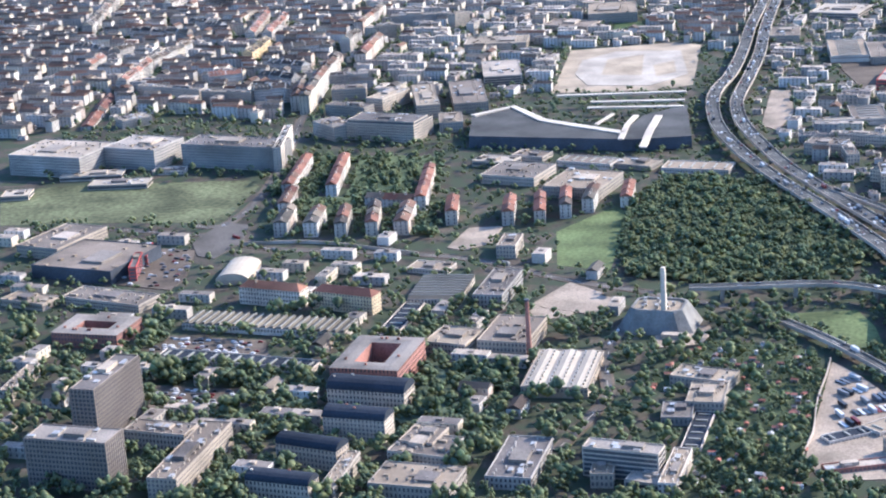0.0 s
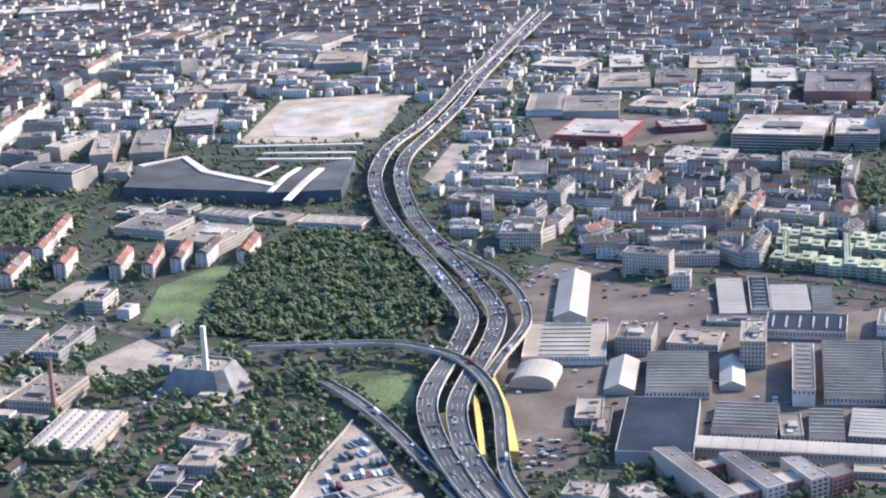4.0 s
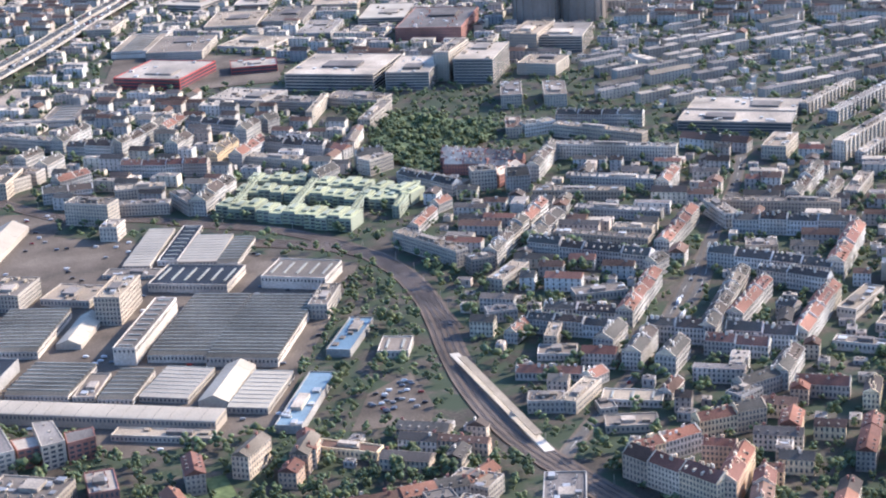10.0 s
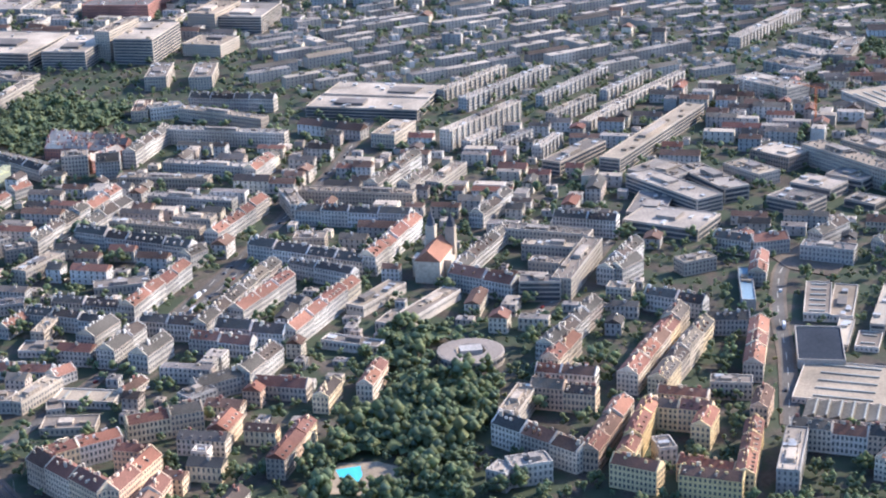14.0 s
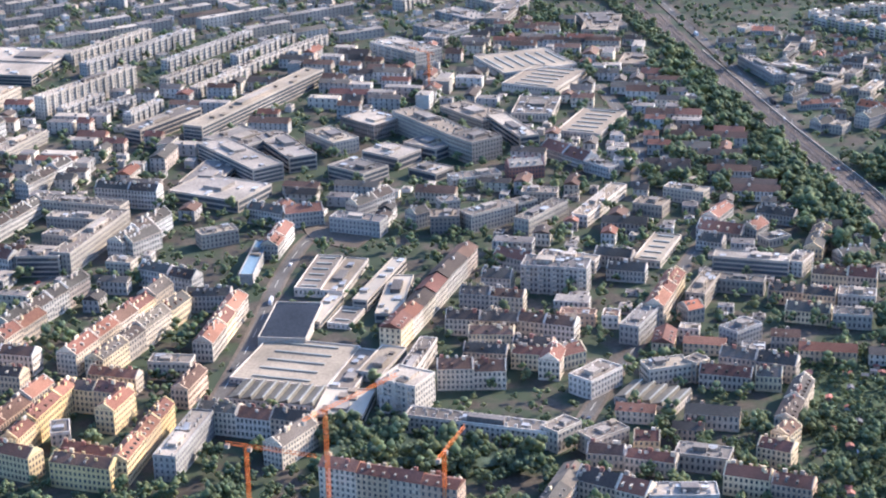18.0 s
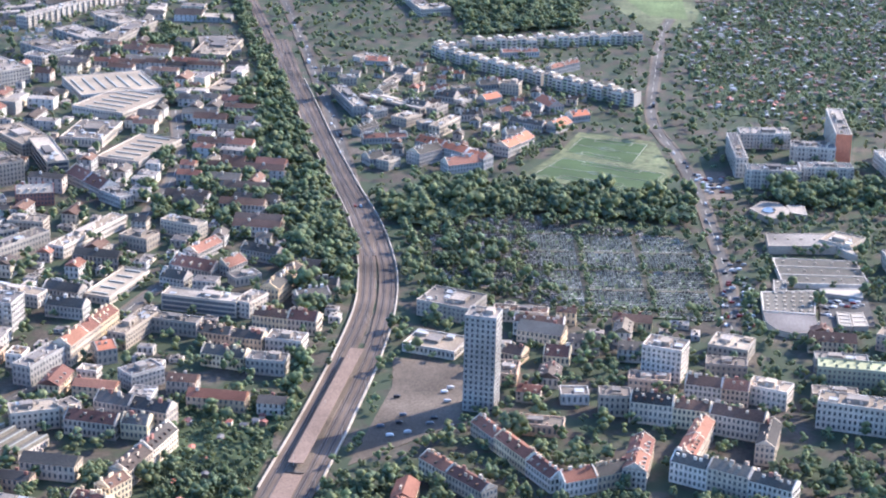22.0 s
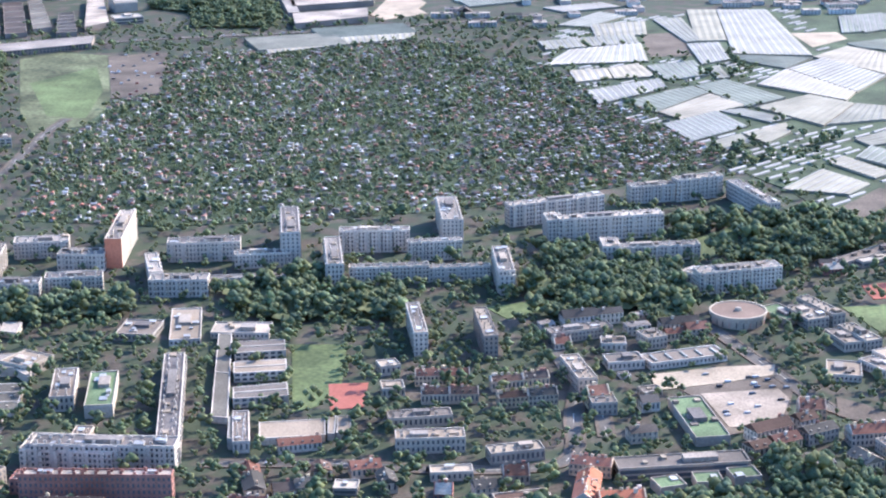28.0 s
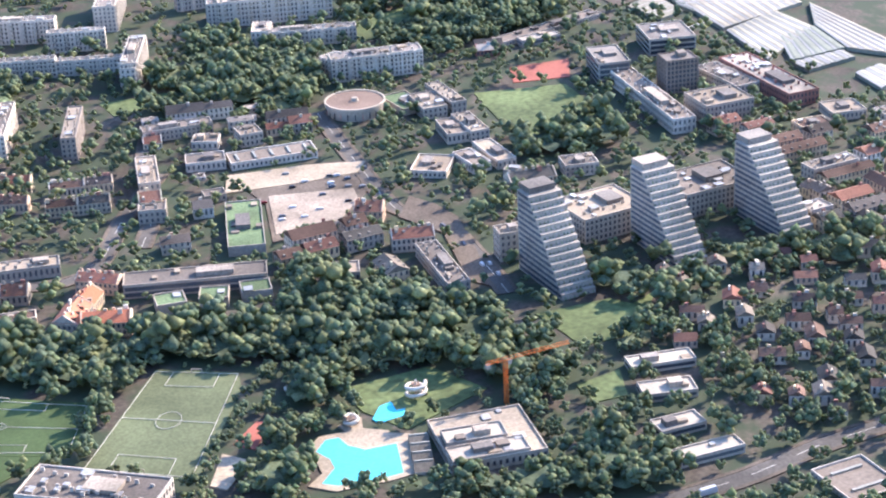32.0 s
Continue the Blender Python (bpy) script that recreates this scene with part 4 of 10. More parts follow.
# ---- trees ----
def crown(seed, clumps, spread=1.0, tall=1.0, small=False, size=(0.26, 0.46)):
    """A crown of many lumpy clumps, with gaps and an uneven outline; about one unit wide."""
    r = random.Random(seed)
    bm = bmesh.new()
    bmesh.ops.create_icosphere(bm, subdivisions=1, radius=1)
    bv = np.array([v.co[:] for v in bm.verts])
    bf = np.array([[v.index for v in f.verts] for f in bm.faces])
    bm.free()
    if small:
        bv = np.array([(1, 0, 0), (0, 1, 0), (-1, 0, 0), (0, -1, 0), (0, 0, 1), (0, 0, -1)], float)
        bf = np.array([(0, 1, 4), (1, 2, 4), (2, 3, 4), (3, 0, 4), (1, 0, 5), (2, 1, 5), (3, 2, 5), (0, 3, 5)])
    V, F = [], []
    for k in range(clumps):
        a, e, d = r.uniform(0, 6.28), r.uniform(-0.5, 1.0), r.uniform(0.25, 0.75) * spread
        c = np.array((d * math.cos(a), d * math.sin(a), (0.95 + e * 0.62) * tall))
        j = np.array([[1 + r.uniform(-0.38, 0.38)] for _ in bv])
        F.append(bf + len(V) * len(bv))
        V.append(bv * j * r.uniform(*size) * np.array((1, 1, 0.85)) + c)
    return np.concatenate(V), np.concatenate(F)


CROWNS = [crown(i, 12, small=True, size=(0.26, 0.47)) for i in range(5)]
RICH = [crown(80 + i, 19, small=True, size=(0.22, 0.41)) for i in range(5)]
POPLARS = [crown(20 + i, 9, 0.35, 2.2) for i in range(2)]
LOWS = [crown(40 + i, 7, small=True, size=(0.29, 0.51)) for i in range(4)]


def plant(spots, name, label, shapes=None, material="leaf"):
    """Trees joined into one wood: spots are (x, y, radius)."""
    shapes = shapes or CROWNS
    if not spots:
        return
    V, F, o = [], [], 0
    for k, (x, y, r) in enumerate(spots):
        v, f = (RICH if y < 560 - 0.15 * x and material == "leaf" and shapes is not POPLARS else shapes)[k % 2 if len(shapes) == 2 else k % 4]
        a = RNG.uniform(0, 6.28)
        c, s = math.cos(a) * r, math.sin(a) * r
        r *= RNG.choice((0.8, 1.0, 1.0, 1.35))
        c, s = math.cos(a) * r, math.sin(a) * r
        V.append(np.stack([v[:, 0] * c - v[:, 1] * s + x, v[:, 0] * s + v[:, 1] * c + y, v[:, 2] * r * RNG.uniform(0.9, 1.2)], 1))
        F.append(f + o)
        o += len(v)
    V, F = np.concatenate(V), np.concatenate(F)
    me = bpy.data.meshes.new(name)
    me.vertices.add(len(V))
    me.vertices.foreach_set("co", V.ravel())
    me.loops.add(F.size)
    me.loops.foreach_set("vertex_index", F.ravel().astype(np.int32))
    me.polygons.add(len(F))
    me.polygons.foreach_set("loop_start", np.arange(0, F.size, 3, dtype=np.int32))
    me.polygons.foreach_set("use_smooth", np.ones(len(F), bool))
    me.materials.append(M[material])
    me.update(calc_edges=True)
    tagged(new(name, me), label, "trees", kind="stuff")


def understorey(poly, r, name, material="leaf", step=2.0):
    """The closed lower leaf layer of a wood, uneven, between and under the crowns."""
    xs, ys = [p[0] for p in poly], [p[1] for p in poly]
    X, Y = np.meshgrid(np.arange(min(xs), max(xs) + step, step), np.arange(min(ys), max(ys) + step, step), indexing="ij")
    i, j = np.clip((X - OX).astype(int), 2, OW - 3), np.clip((Y - OY).astype(int), 2, OH - 3)
    ok = inside(poly, X, Y)
    for a in (-2, 0, 2):
        for b in (-2, 0, 2):
            ok &= ~taken[i + a, j + b]
    f = ok[:-1, :-1] & ok[1:, :-1] & ok[:-1, 1:] & ok[1:, 1:]
    if f.sum() < 12:
        return
    rs = np.random.RandomState(7)
    X, Y, Z = X + rs.uniform(-0.4, 0.4, X.shape) * step, Y + rs.uniform(-0.4, 0.4, X.shape) * step, rs.uniform(0.45, 1.05, X.shape) * r
    V = np.stack([X, Y, Z], -1).reshape(-1, 3)
    K = np.arange(X.size).reshape(X.shape)
    Q = np.stack([K[:-1, :-1][f], K[1:, :-1][f], K[1:, 1:][f], K[:-1, 1:][f]], -1)
    me = bpy.data.meshes.new(name)
    me.from_pydata(V.tolist(), [], Q.tolist())
    me.polygons.foreach_set("use_smooth", [True] * len(me.polygons))
    me.materials.append(M[material])
    tagged(new(name, me), "dense green undergrowth below tree crowns", "undergrowth", kind="stuff")


PENDING = []


def trees(poly, gap=6.0, r=2.6, name="wood", keep=1.0, label="dense green deciduous trees"):
    PENDING.append(("trees", poly, gap, r, name, keep, label))


def spots_in(poly, gap, keep, free=True):
    xs, ys = [p[0] for p in poly], [p[1] for p in poly]
    out = []
    nx, ny = int((max(xs) - min(xs)) / gap) + 1, int((max(ys) - min(ys)) / gap) + 1
    X = min(xs) + (np.arange(nx)[:, None] + np.array([[RNG.random() for _ in range(ny)] for _ in range(nx)])) * gap
    Y = min(ys) + (np.arange(ny)[None, :] + np.array([[RNG.random() for _ in range(ny)] for _ in range(nx)])) * gap
    ok = inside(poly, X, Y)
    i, j = np.clip((X - OX).astype(int), 0, OW - 1), np.clip((Y - OY).astype(int), 0, OH - 1)
    if free:
        ok &= ~taken[i, j]
    for x, y in zip(X[ok], Y[ok]):
        if RNG.random() < keep:
            out.append((float(x), float(y)))
    return out


def avenue(pts, gap=5.0, r=2.0, poplar=0):
    P = smooth_line(pts, gap)
    plant([(p[0] + RNG.uniform(-0.6, 0.6), p[1] + RNG.uniform(-0.6, 0.6), r * RNG.uniform(0.75, 1.2)) for p in P], "avenue_trees", "row of tall slim poplars" if poplar else "row of green street trees", POPLARS if poplar else None)


# ---- small repeated things ----
def gardens(poly, gap=5.5, seed=1, hut=0.42, tree=0.95):
    sheet(poly, "under", "garden_ground", "dark green garden ground", block=False)
    PENDING.append(("gardens", poly, gap, hut, tree))


def city(poly, ang=-20, p=0.8, h=7.0, gap=9.0, things=False, style="cream"):
    PENDING.append(("city", poly, ang, p, h, gap, things, style))


def cars(poly, gap=2.6, keep=0.5, ang=0):
    PENDING.append(("cars", poly, gap, keep, ang))


def graves(poly, gap=2.2):
    PENDING.append(("graves", poly, gap))


def platform(x0, y0, x1, y1, w=3.0, deck="palecon", top="palegravel", f=0.4):
    """A raised platform with a canopy roof on posts."""
    L, a = math.hypot(x1 - x0, y1 - y0), math.degrees(math.atan2(y1 - y0, x1 - x0))
    take((x0 + x1) / 2, (y0 + y1) / 2, a, L, w, 2.5)
    m = Mesh()
    m.box(-L / 2, -w / 2, 0, L / 2, w / 2, 0.6)
    root = new("station_platform", m.done("platform_slab", M[deck]))
    root.matrix_world = pose((x0 + x1) / 2, (y0 + y1) / 2, 0, 0, 0, a)
    tagged(root, "long concrete railway platform with a pale canopy", "platform")
    r = Mesh()
    r.box(-L * f, -w * 0.4, 2.3, L * f, w * 0.4, 2.5, bottom=True)
    part("canopy", r, M[top], root)
    for k in range(8):
        p = Mesh()
        p.tube(-L * f * 0.95 + L * f * 1.9 * k / 7, 0, 0.6, 2.3, 0.12, 0.12, 6)
        part("post", p, M["metal"], root)


def villas(poly, gap=6.5):
    PENDING.append(("villas", poly, gap))


def crane(x, y, h=25, jib=20, ang=0):
    """A tower crane: lattice mast, jib, counter jib with ballast, cab."""
    root = tagged(new("tower_crane"), "orange steel tower crane over a building site", "crane")
    root.matrix_world = pose(x, y, 0, 0, 0, ang)
    m = Mesh()
    for a, b in ((-0.34, -0.34), (0.34, -0.34), (0.34, 0.34), (-0.34, 0.34)):
        m.box(a - 0.06, b - 0.06, 0, a + 0.06, b + 0.06, h)
    for k in range(int(h / 1.2)):
        z = k * 1.2
        for s in (-0.34, 0.34):
            m.add([(-0.34, s - 0.03, z), (-0.34, s + 0.03, z), (0.34, s + 0.03, z + 1.2), (0.34, s - 0.03, z + 1.2)], [(0, 1, 2, 3)])
            m.add([(s - 0.03, -0.34, z), (s + 0.03, -0.34, z), (s + 0.03, 0.34, z + 1.2), (s - 0.03, 0.34, z + 1.2)], [(0, 1, 2, 3)])
    part("mast", m, M["crane"], root, kind="stuff")
    for name, a, b in (("jib", 0, jib), ("counter_jib", -jib * 0.3, 0)):
        q = Mesh()
        q.box(a, -0.3, h, b, -0.22, h + 0.09, bottom=True)
        q.box(a, 0.22, h, b, 0.3, h + 0.09, bottom=True)
        q.box(a, -0.04, h + 0.7, b, 0.04, h + 0.79, bottom=True)
        n = int(abs(b - a) / 1.1)
        for k in range(n):
            u = a + (b - a) * k / n
            q.add([(u, -0.3, h + 0.1), (u + 0.07, -0.3, h + 0.1), (u + 0.62, 0, h + 0.75), (u + 0.55, 0, h + 0.75)], [(0, 1, 2, 3)])
        part(name, q, M["crane"], root, kind="stuff")
    q = Mesh()
    q.box(-jib * 0.3, -0.5, h - 1.0, -jib * 0.3 + 1.0, 0.5, h)
    part("ballast", q, M["concrete"], root)
    q = Mesh()
    q.box(0.5, -0.5, h - 1.0, 1.4, 0.5, h)
    part("cab", q, M["white"], root)


def ring(mesh, x, y, r0, r1, z0, z1, n=28, mi=0):
    """A hollow drum."""
    v = []
    for r, z in ((r1, z0), (r1, z1), (r0, z1), (r0, z0)):
        v += [(x + r * math.cos(2 * math.pi * i / n), y + r * math.sin(2 * math.pi * i / n), z) for i in range(n)]
    q = []
    for k in range(3):
        q += [(k * n + i, k * n + (i + 1) % n, (k + 1) * n + (i + 1) % n, (k + 1) * n + i) for i in range(n)]
    mesh.add(v, q, mi)


def rotunda(x, y, r=9.5):
    take(x, y, 0, 2 * r, 2 * r, 1)
    w = Mesh()
    w.tube(0, 0, 0, 3.6, r * 0.92, r, 40)
    root = new("round_hall", w.done("round_hall", M["white"]))
    root.matrix_world = pose(x, y, 0)
    tagged(root, "round white hall with a flat brown disc roof", "round hall")
    q = Mesh()
    q.tube(0, 0, 3.6, 4.0, r * 0.96, r * 0.95, 40)
    part("roof", q, M["planks"], root, "brown gravel roof")
    q = Mesh()
    ring(q, 0, 0, r * 0.96, r * 1.02, 3.5, 4.3, 40)
    part("roof_rim", q, M["whiteroof"], root)
    q = Mesh()
    q.tube(0, 0, 4.0, 5.0, 1.3, 0.9, 12)
    part("lantern", q, M["whiteroof"], root)
    for k in range(24):
        a = 2 * math.pi * k / 24
        q = Mesh()
        q.box(-0.15, -0.08, 0.5, 0.15, 0.08, 2.6)
        o = part("fin", q, M["salmon" if k % 3 == 0 else "glass"], root)
        o.matrix_local = pose(r * 0.965 * math.cos(a), r * 0.965 * math.sin(a), 0, 0, 0, math.degrees(a) + 90)


def ring_house(x, y, r):
    take(x, y, 0, 2 * r, 2 * r, 1)
    w = Mesh()
    ring(w, 0, 0, r * 0.45, r, 0, 3.4, 36)
    root = new("ring_building", w.done("ring_building", M["concrete"]))
    root.matrix_world = pose(x, y, 0)
    tagged(root, "ring-shaped grey school building with flat roof", "school")
    q = Mesh()
    ring(q, 0, 0, r * 0.5, r * 0.95, 3.3, 3.55, 36)
    part("roof", q, M["brown"], root)
    q = Mesh()
    q.box(-3.5, -2.5, 0, 3.5, 2.5, 4.4)
    part("core", q, M["grey"], root)
    for k in range(36):
        a = 2 * math.pi * (k + 0.5) / 36
        q = Mesh()
        q.box(-0.7, -0.05, 1.4, 0.7, 0.05, 2.6)
        o = part("window", q, M["glass"], root)
        o.matrix_local = pose(r * 1.0 * math.cos(a), r * 1.0 * math.sin(a), 0, 0, 0, math.degrees(a) + 90)


def heating_plant(x, y, ang):
    """A grey frustum with a sunken roof and one tall flue."""
    take(x, y, ang, 30, 26, 1)
    root = tagged(new("heating_plant"), "grey tapering heating plant with one square chimney", "heating plant")
    root.matrix_world = pose(x, y, 0, 0, 0, ang)
    a, b, c, d, h = 15, 12, 10, 8, 8.5
    m = Mesh()
    cut = 0.7
    v = []
    for p, q, z in ((a, b, 0), (c, d, h)):
        v += [(-p, -q * cut, z), (-p * cut, -q, z), (p * cut, -q, z), (p, -q * cut, z), (p, q * cut, z), (p * cut, q, z), (-p * cut, q, z), (-p, q * cut, z)]
    v += [(i * 0.9, j * 0.9, h) for i, j, _ in v[8:16]] + [(i * 0.9, j * 0.9, h - 0.8) for i, j, _ in v[8:16]]
    f = []
    for k in range(8):
        n = (k + 1) % 8
        f += [(k, n, 8 + n, 8 + k), (8 + k, 8 + n, 16 + n, 16 + k), (16 + k, 16 + n, 24 + n, 24 + k)]
    m.add(v, f)
    part("shell", m, M["shellcon"], root)
    r = Mesh()
    r.add([v[k] for k in range(24, 32)], [tuple(range(8))])
    part("roof", r, M["palegravel"], root)
    q = Mesh()
    q.add([(2.0, -6.6, h - 0.8), (4.0, -6.6, h - 0.8), (4.0, -4.6, h - 0.8), (2.0, -4.6, h - 0.8), (2.2, -6.4, 25), (3.8, -6.4, 25), (3.8, -4.8, 25), (2.2, -4.8, 25)], [(0, 1, 5, 4), (1, 2, 6, 5), (2, 3, 7, 6), (3, 0, 4, 7), (4, 5, 6, 7)])
    part("flue", q, M["palecon"], root, "tall pale square flue")
    for k in range(12):
        q = Mesh()
        i, j = RNG.uniform(-7, 7), RNG.uniform(-3.5, 5)
        q.box(i - 0.6, j - 0.5, h - 0.8, i + 0.6, j + 0.5, h + RNG.uniform(0.0, 0.8))
        part("roof_vent", q, M["metal"], root)
    q = Mesh()
    q.box(4, -16, 0, 14, -12.5, 2.0)
    part("entrance_wing", q, M["whiteroof"], root)


def brick_chimney(x, y, h):
    m = Mesh()
    m.tube(0, 0, 0, h, 1.1, 0.7, 14)
    root = new("factory_chimney", m.done("factory_chimney", M["brick"]))
    root.matrix_world = pose(x, y, 0)
    tagged(root, "old round brown brick factory chimney", "chimney")
    q = Mesh()
    q.tube(0, 0, h - 0.6, h + 0.1, 0.95, 0.95, 14)
    part("crown_ring", q, M["dark"], root)


def chimney_stack(x, y, h=93, r=2.6):
    root = tagged(new("power_station_chimney"), "very tall slim chimney with red and white bands on top", "chimney")
    root.matrix_world = pose(x, y, 0)
    edges = [0, 0.5, 0.6, 0.7, 0.8, 0.9, 1.0]
    for k in range(6):
        a, b = edges[k], edges[k + 1]
        q = Mesh()
        q.tube(0, 0, h * a, h * b, r * (1 - 0.45 * a), r * (1 - 0.45 * b), 16)
        part("shaft_band", q, M["chimred" if k % 2 else "palecon"], root)


def tank(x, y, r=7, h=6):
    m = Mesh()
    m.tube(0, 0, 0, h, r, r, 28)
    root = new("storage_tank", m.done("storage_tank", M["whiteroof"]))
    root.matrix_world = pose(x, y, 0)
    tagged(root, "large round white storage tank", "storage tank", "tanks of the power station")
    q = Mesh()
    ring(q, 0, 0, r - 0.1, r + 0.15, h - 0.5, h + 0.4, 28)
    part("rim_walkway", q, M["metal"], root)
    take(x, y, 0, 2 * r, 2 * r, 1)


def church(x, y, ang):
    take(x, y, ang, 14, 26, 1)
    root = tagged(new("church"), "pale twin-towered church with a tiled nave roof", "church")
    root.matrix_world = pose(x, y, 0, 0, 0, ang + 90)
    m = Mesh()
    m.box(-11, -4.5, 0, 8, 4.5, 8)
    m.box(-5, -7, 0, 1, 7, 7)
    part("nave", m, M["cream"], root)
    r = Mesh()
    r.gable(-11, -4.5, 8, 4.5, 8, 12, 0.3)
    part("nave_roof", r, M["redtile"], root)
    for s in (-3.6, 3.6):
        q = Mesh()
        q.box(7, s - 1.7, 0, 10.4, s + 1.7, 15)
        t = part("tower", q, M["white"], root)
        q = Mesh()
        q.tube(8.7, s, 15, 17.5, 1.7, 1.3, 8)
        q.tube(8.7, s, 17.5, 20.5, 1.0, 0.05, 8)
        part("spire", q, M["dark"], t)
        for z in (6, 11):
            q = Mesh()
            q.box(10.4, s - 0.4, z, 10.46, s + 0.4, z + 1.8)
            part("window", q, M["glass"], t)


def stepped_tower(x, y, ang, w, depth, h):
    """A slab of flats that steps down, floor by floor, on its open side; every floor has planted terraces."""
    c, s = math.cos(radians(ang + 90)), math.sin(radians(ang + 90))
    take(x + c * depth * 0.8, y + s * depth * 0.8, ang, w, depth * 1.6, 1)
    root = tagged(new("terrace_tower"), "white stepped tower of flats with planted terraces", "apartment tower", "stepped towers")
    root.matrix_world = pose(x, y, 0, 0, 0, ang)
    n = 14
    fh = h / n
    for k in range(n):
        y0 = depth * k / n
        q = Mesh()
        q.box(-w / 2, y0, k * fh, w / 2, depth + 5, (k + 1) * fh, bottom=True)
        t = part("storey", q, M["concrete"], root)
        b = Mesh()
        b.box(-w / 2, y0 - 0.02, k * fh - 0.1, w / 2, y0 + 0.1, k * fh + 0.42)
        part("balustrade", b, M["grey"], t)
        g = Mesh()
        for s2 in (-1, 1):
            e = s2 * w / 2
            g.box(min(e, e + s2 * 0.05), y0 + 0.6, (k + 0.35) * fh, max(e, e + s2 * 0.05), depth + 4.5, (k + 0.85) * fh)
        for i in range(5):
            u = -w / 2 + w * (i + 0.5) / 5
            g.box(u - 0.7, y0 + 0.5, (k + 0.1) * fh, u + 0.7, y0 + 0.62, (k + 0.85) * fh)
            g.box(u - 0.7, depth + 5.0, (k + 0.3) * fh, u + 0.7, depth + 5.05, (k + 0.85) * fh)
        part("window_band", g, M["dark"], t)
        g = Mesh()
        for i in range(7):
            u = -w / 2 + w * (i + 0.5) / 7 + RNG.uniform(-0.3, 0.3)
            g.tube(u, y0 + 0.25, k * fh + 0.1, k * fh + RNG.uniform(0.6, 1.1), 0.45, 0.2, 6)
        part("planting", g, M["leaf"], t, "green terrace plants", kind="stuff")
    q = Mesh()
    q.box(-w / 2 + 1, depth + 0.5, h, w / 2 - 1, depth + 6, h + 1.6)
    part("roof_house", q, M["gravel"], root)


def farwood(poly, gap, r):
    PENDING.append(("farwood", poly, gap, r))


TINY = [crown(60 + i, 5, small=True, size=(0.34, 0.56)) for i in range(4)]


def gasometer(x, y, r=15, h=34):
    take(x, y, 0, 2 * r, 2 * r, 1)
    m = Mesh()
    m.tube(0, 0, 0, h * 0.8, r, r, 32)
    root = new("gas_holder", m.done("gas_holder", M["brown"]))
    root.matrix_world = pose(x, y, 0)
    tagged(root, "huge round old brick gas holder with domed roof", "gas holder", "gas holders")
    q = Mesh()
    q.tube(0, 0, h * 0.8, h * 0.95, r * 0.98, r * 0.5, 32)
    part("dome", q, M["darkfelt"], root)
    for k in range(16):
        a = 2 * math.pi * k / 16
        q = Mesh()
        q.box(-0.7, -0.5, 0, 0.7, 0.3, h * 0.84)
        o = part("pilaster", q, M["brown"], root)
        o.matrix_local = pose(r * math.cos(a), r * math.sin(a), 0, 0, 0, math.degrees(a) + 90)


def prism(poly, h, name, label, cat, wall="dark", roof="darkfelt"):
    """A building on any plan: walls and a flat roof."""
    area = sum(a[0] * b[1] - b[0] * a[1] for a, b in zip(poly, poly[1:] + poly[:1]))
    poly = poly if area > 0 else poly[::-1]
    n = len(poly)
    take_poly(poly)
    m, r = Mesh(), Mesh()
    m.add([(*p, 0) for p in poly] + [(*p, h) for p in poly], [(i, (i + 1) % n, n + (i + 1) % n, n + i) for i in range(n)])
    root = tagged(new(name, m.done(name, M[wall])), label, cat)
    r.add([(*p, h) for p in poly], [tuple(range(n))])
    part("roof", r, M[roof], root)
    if wall in ("cream", "green", "white") and h > 4:
        g = Mesh()
        for p, q in zip(poly, poly[1:] + poly[:1]):
            p, q = np.array(p), np.array(q)
            l = np.hypot(*(q - p))
            d = (q - p) / l
            o = np.array((d[1], -d[0])) * 0.05
            for i in range(int(l / 1.8)):
                a, b = p + d * (1.8 * i + 0.4) + o, p + d * (1.8 * i + 1.4) + o
                for z in np.arange(0.6, h - 0.9, 1.5):
                    g.add([(*a, z), (*b, z), (*b, z + 0.8), (*a, z + 0.8)], [(0, 1, 2, 3)])
        part("glazing", g, M["glass"], root, kind="stuff")
    return root


def roof_band(pts, w, z, material="palecon", name="roof_canopy", label="folded pale metal roof band over the station"):
    P = smooth_line(pts, 40)
    m = Mesh()
    ribbon(m, P, normals(P), w / 2, -w / 2, z, z + 0.7)
    tagged(new(name, m.done(name, M[material])), label, "roof")


def station_hall(pts):
    """A low dark hall with long pale roof strips along it."""
    prism(pts, 6.5, "station_hall", "wide low dark station hall", "station hall", "dark", "asphalt")


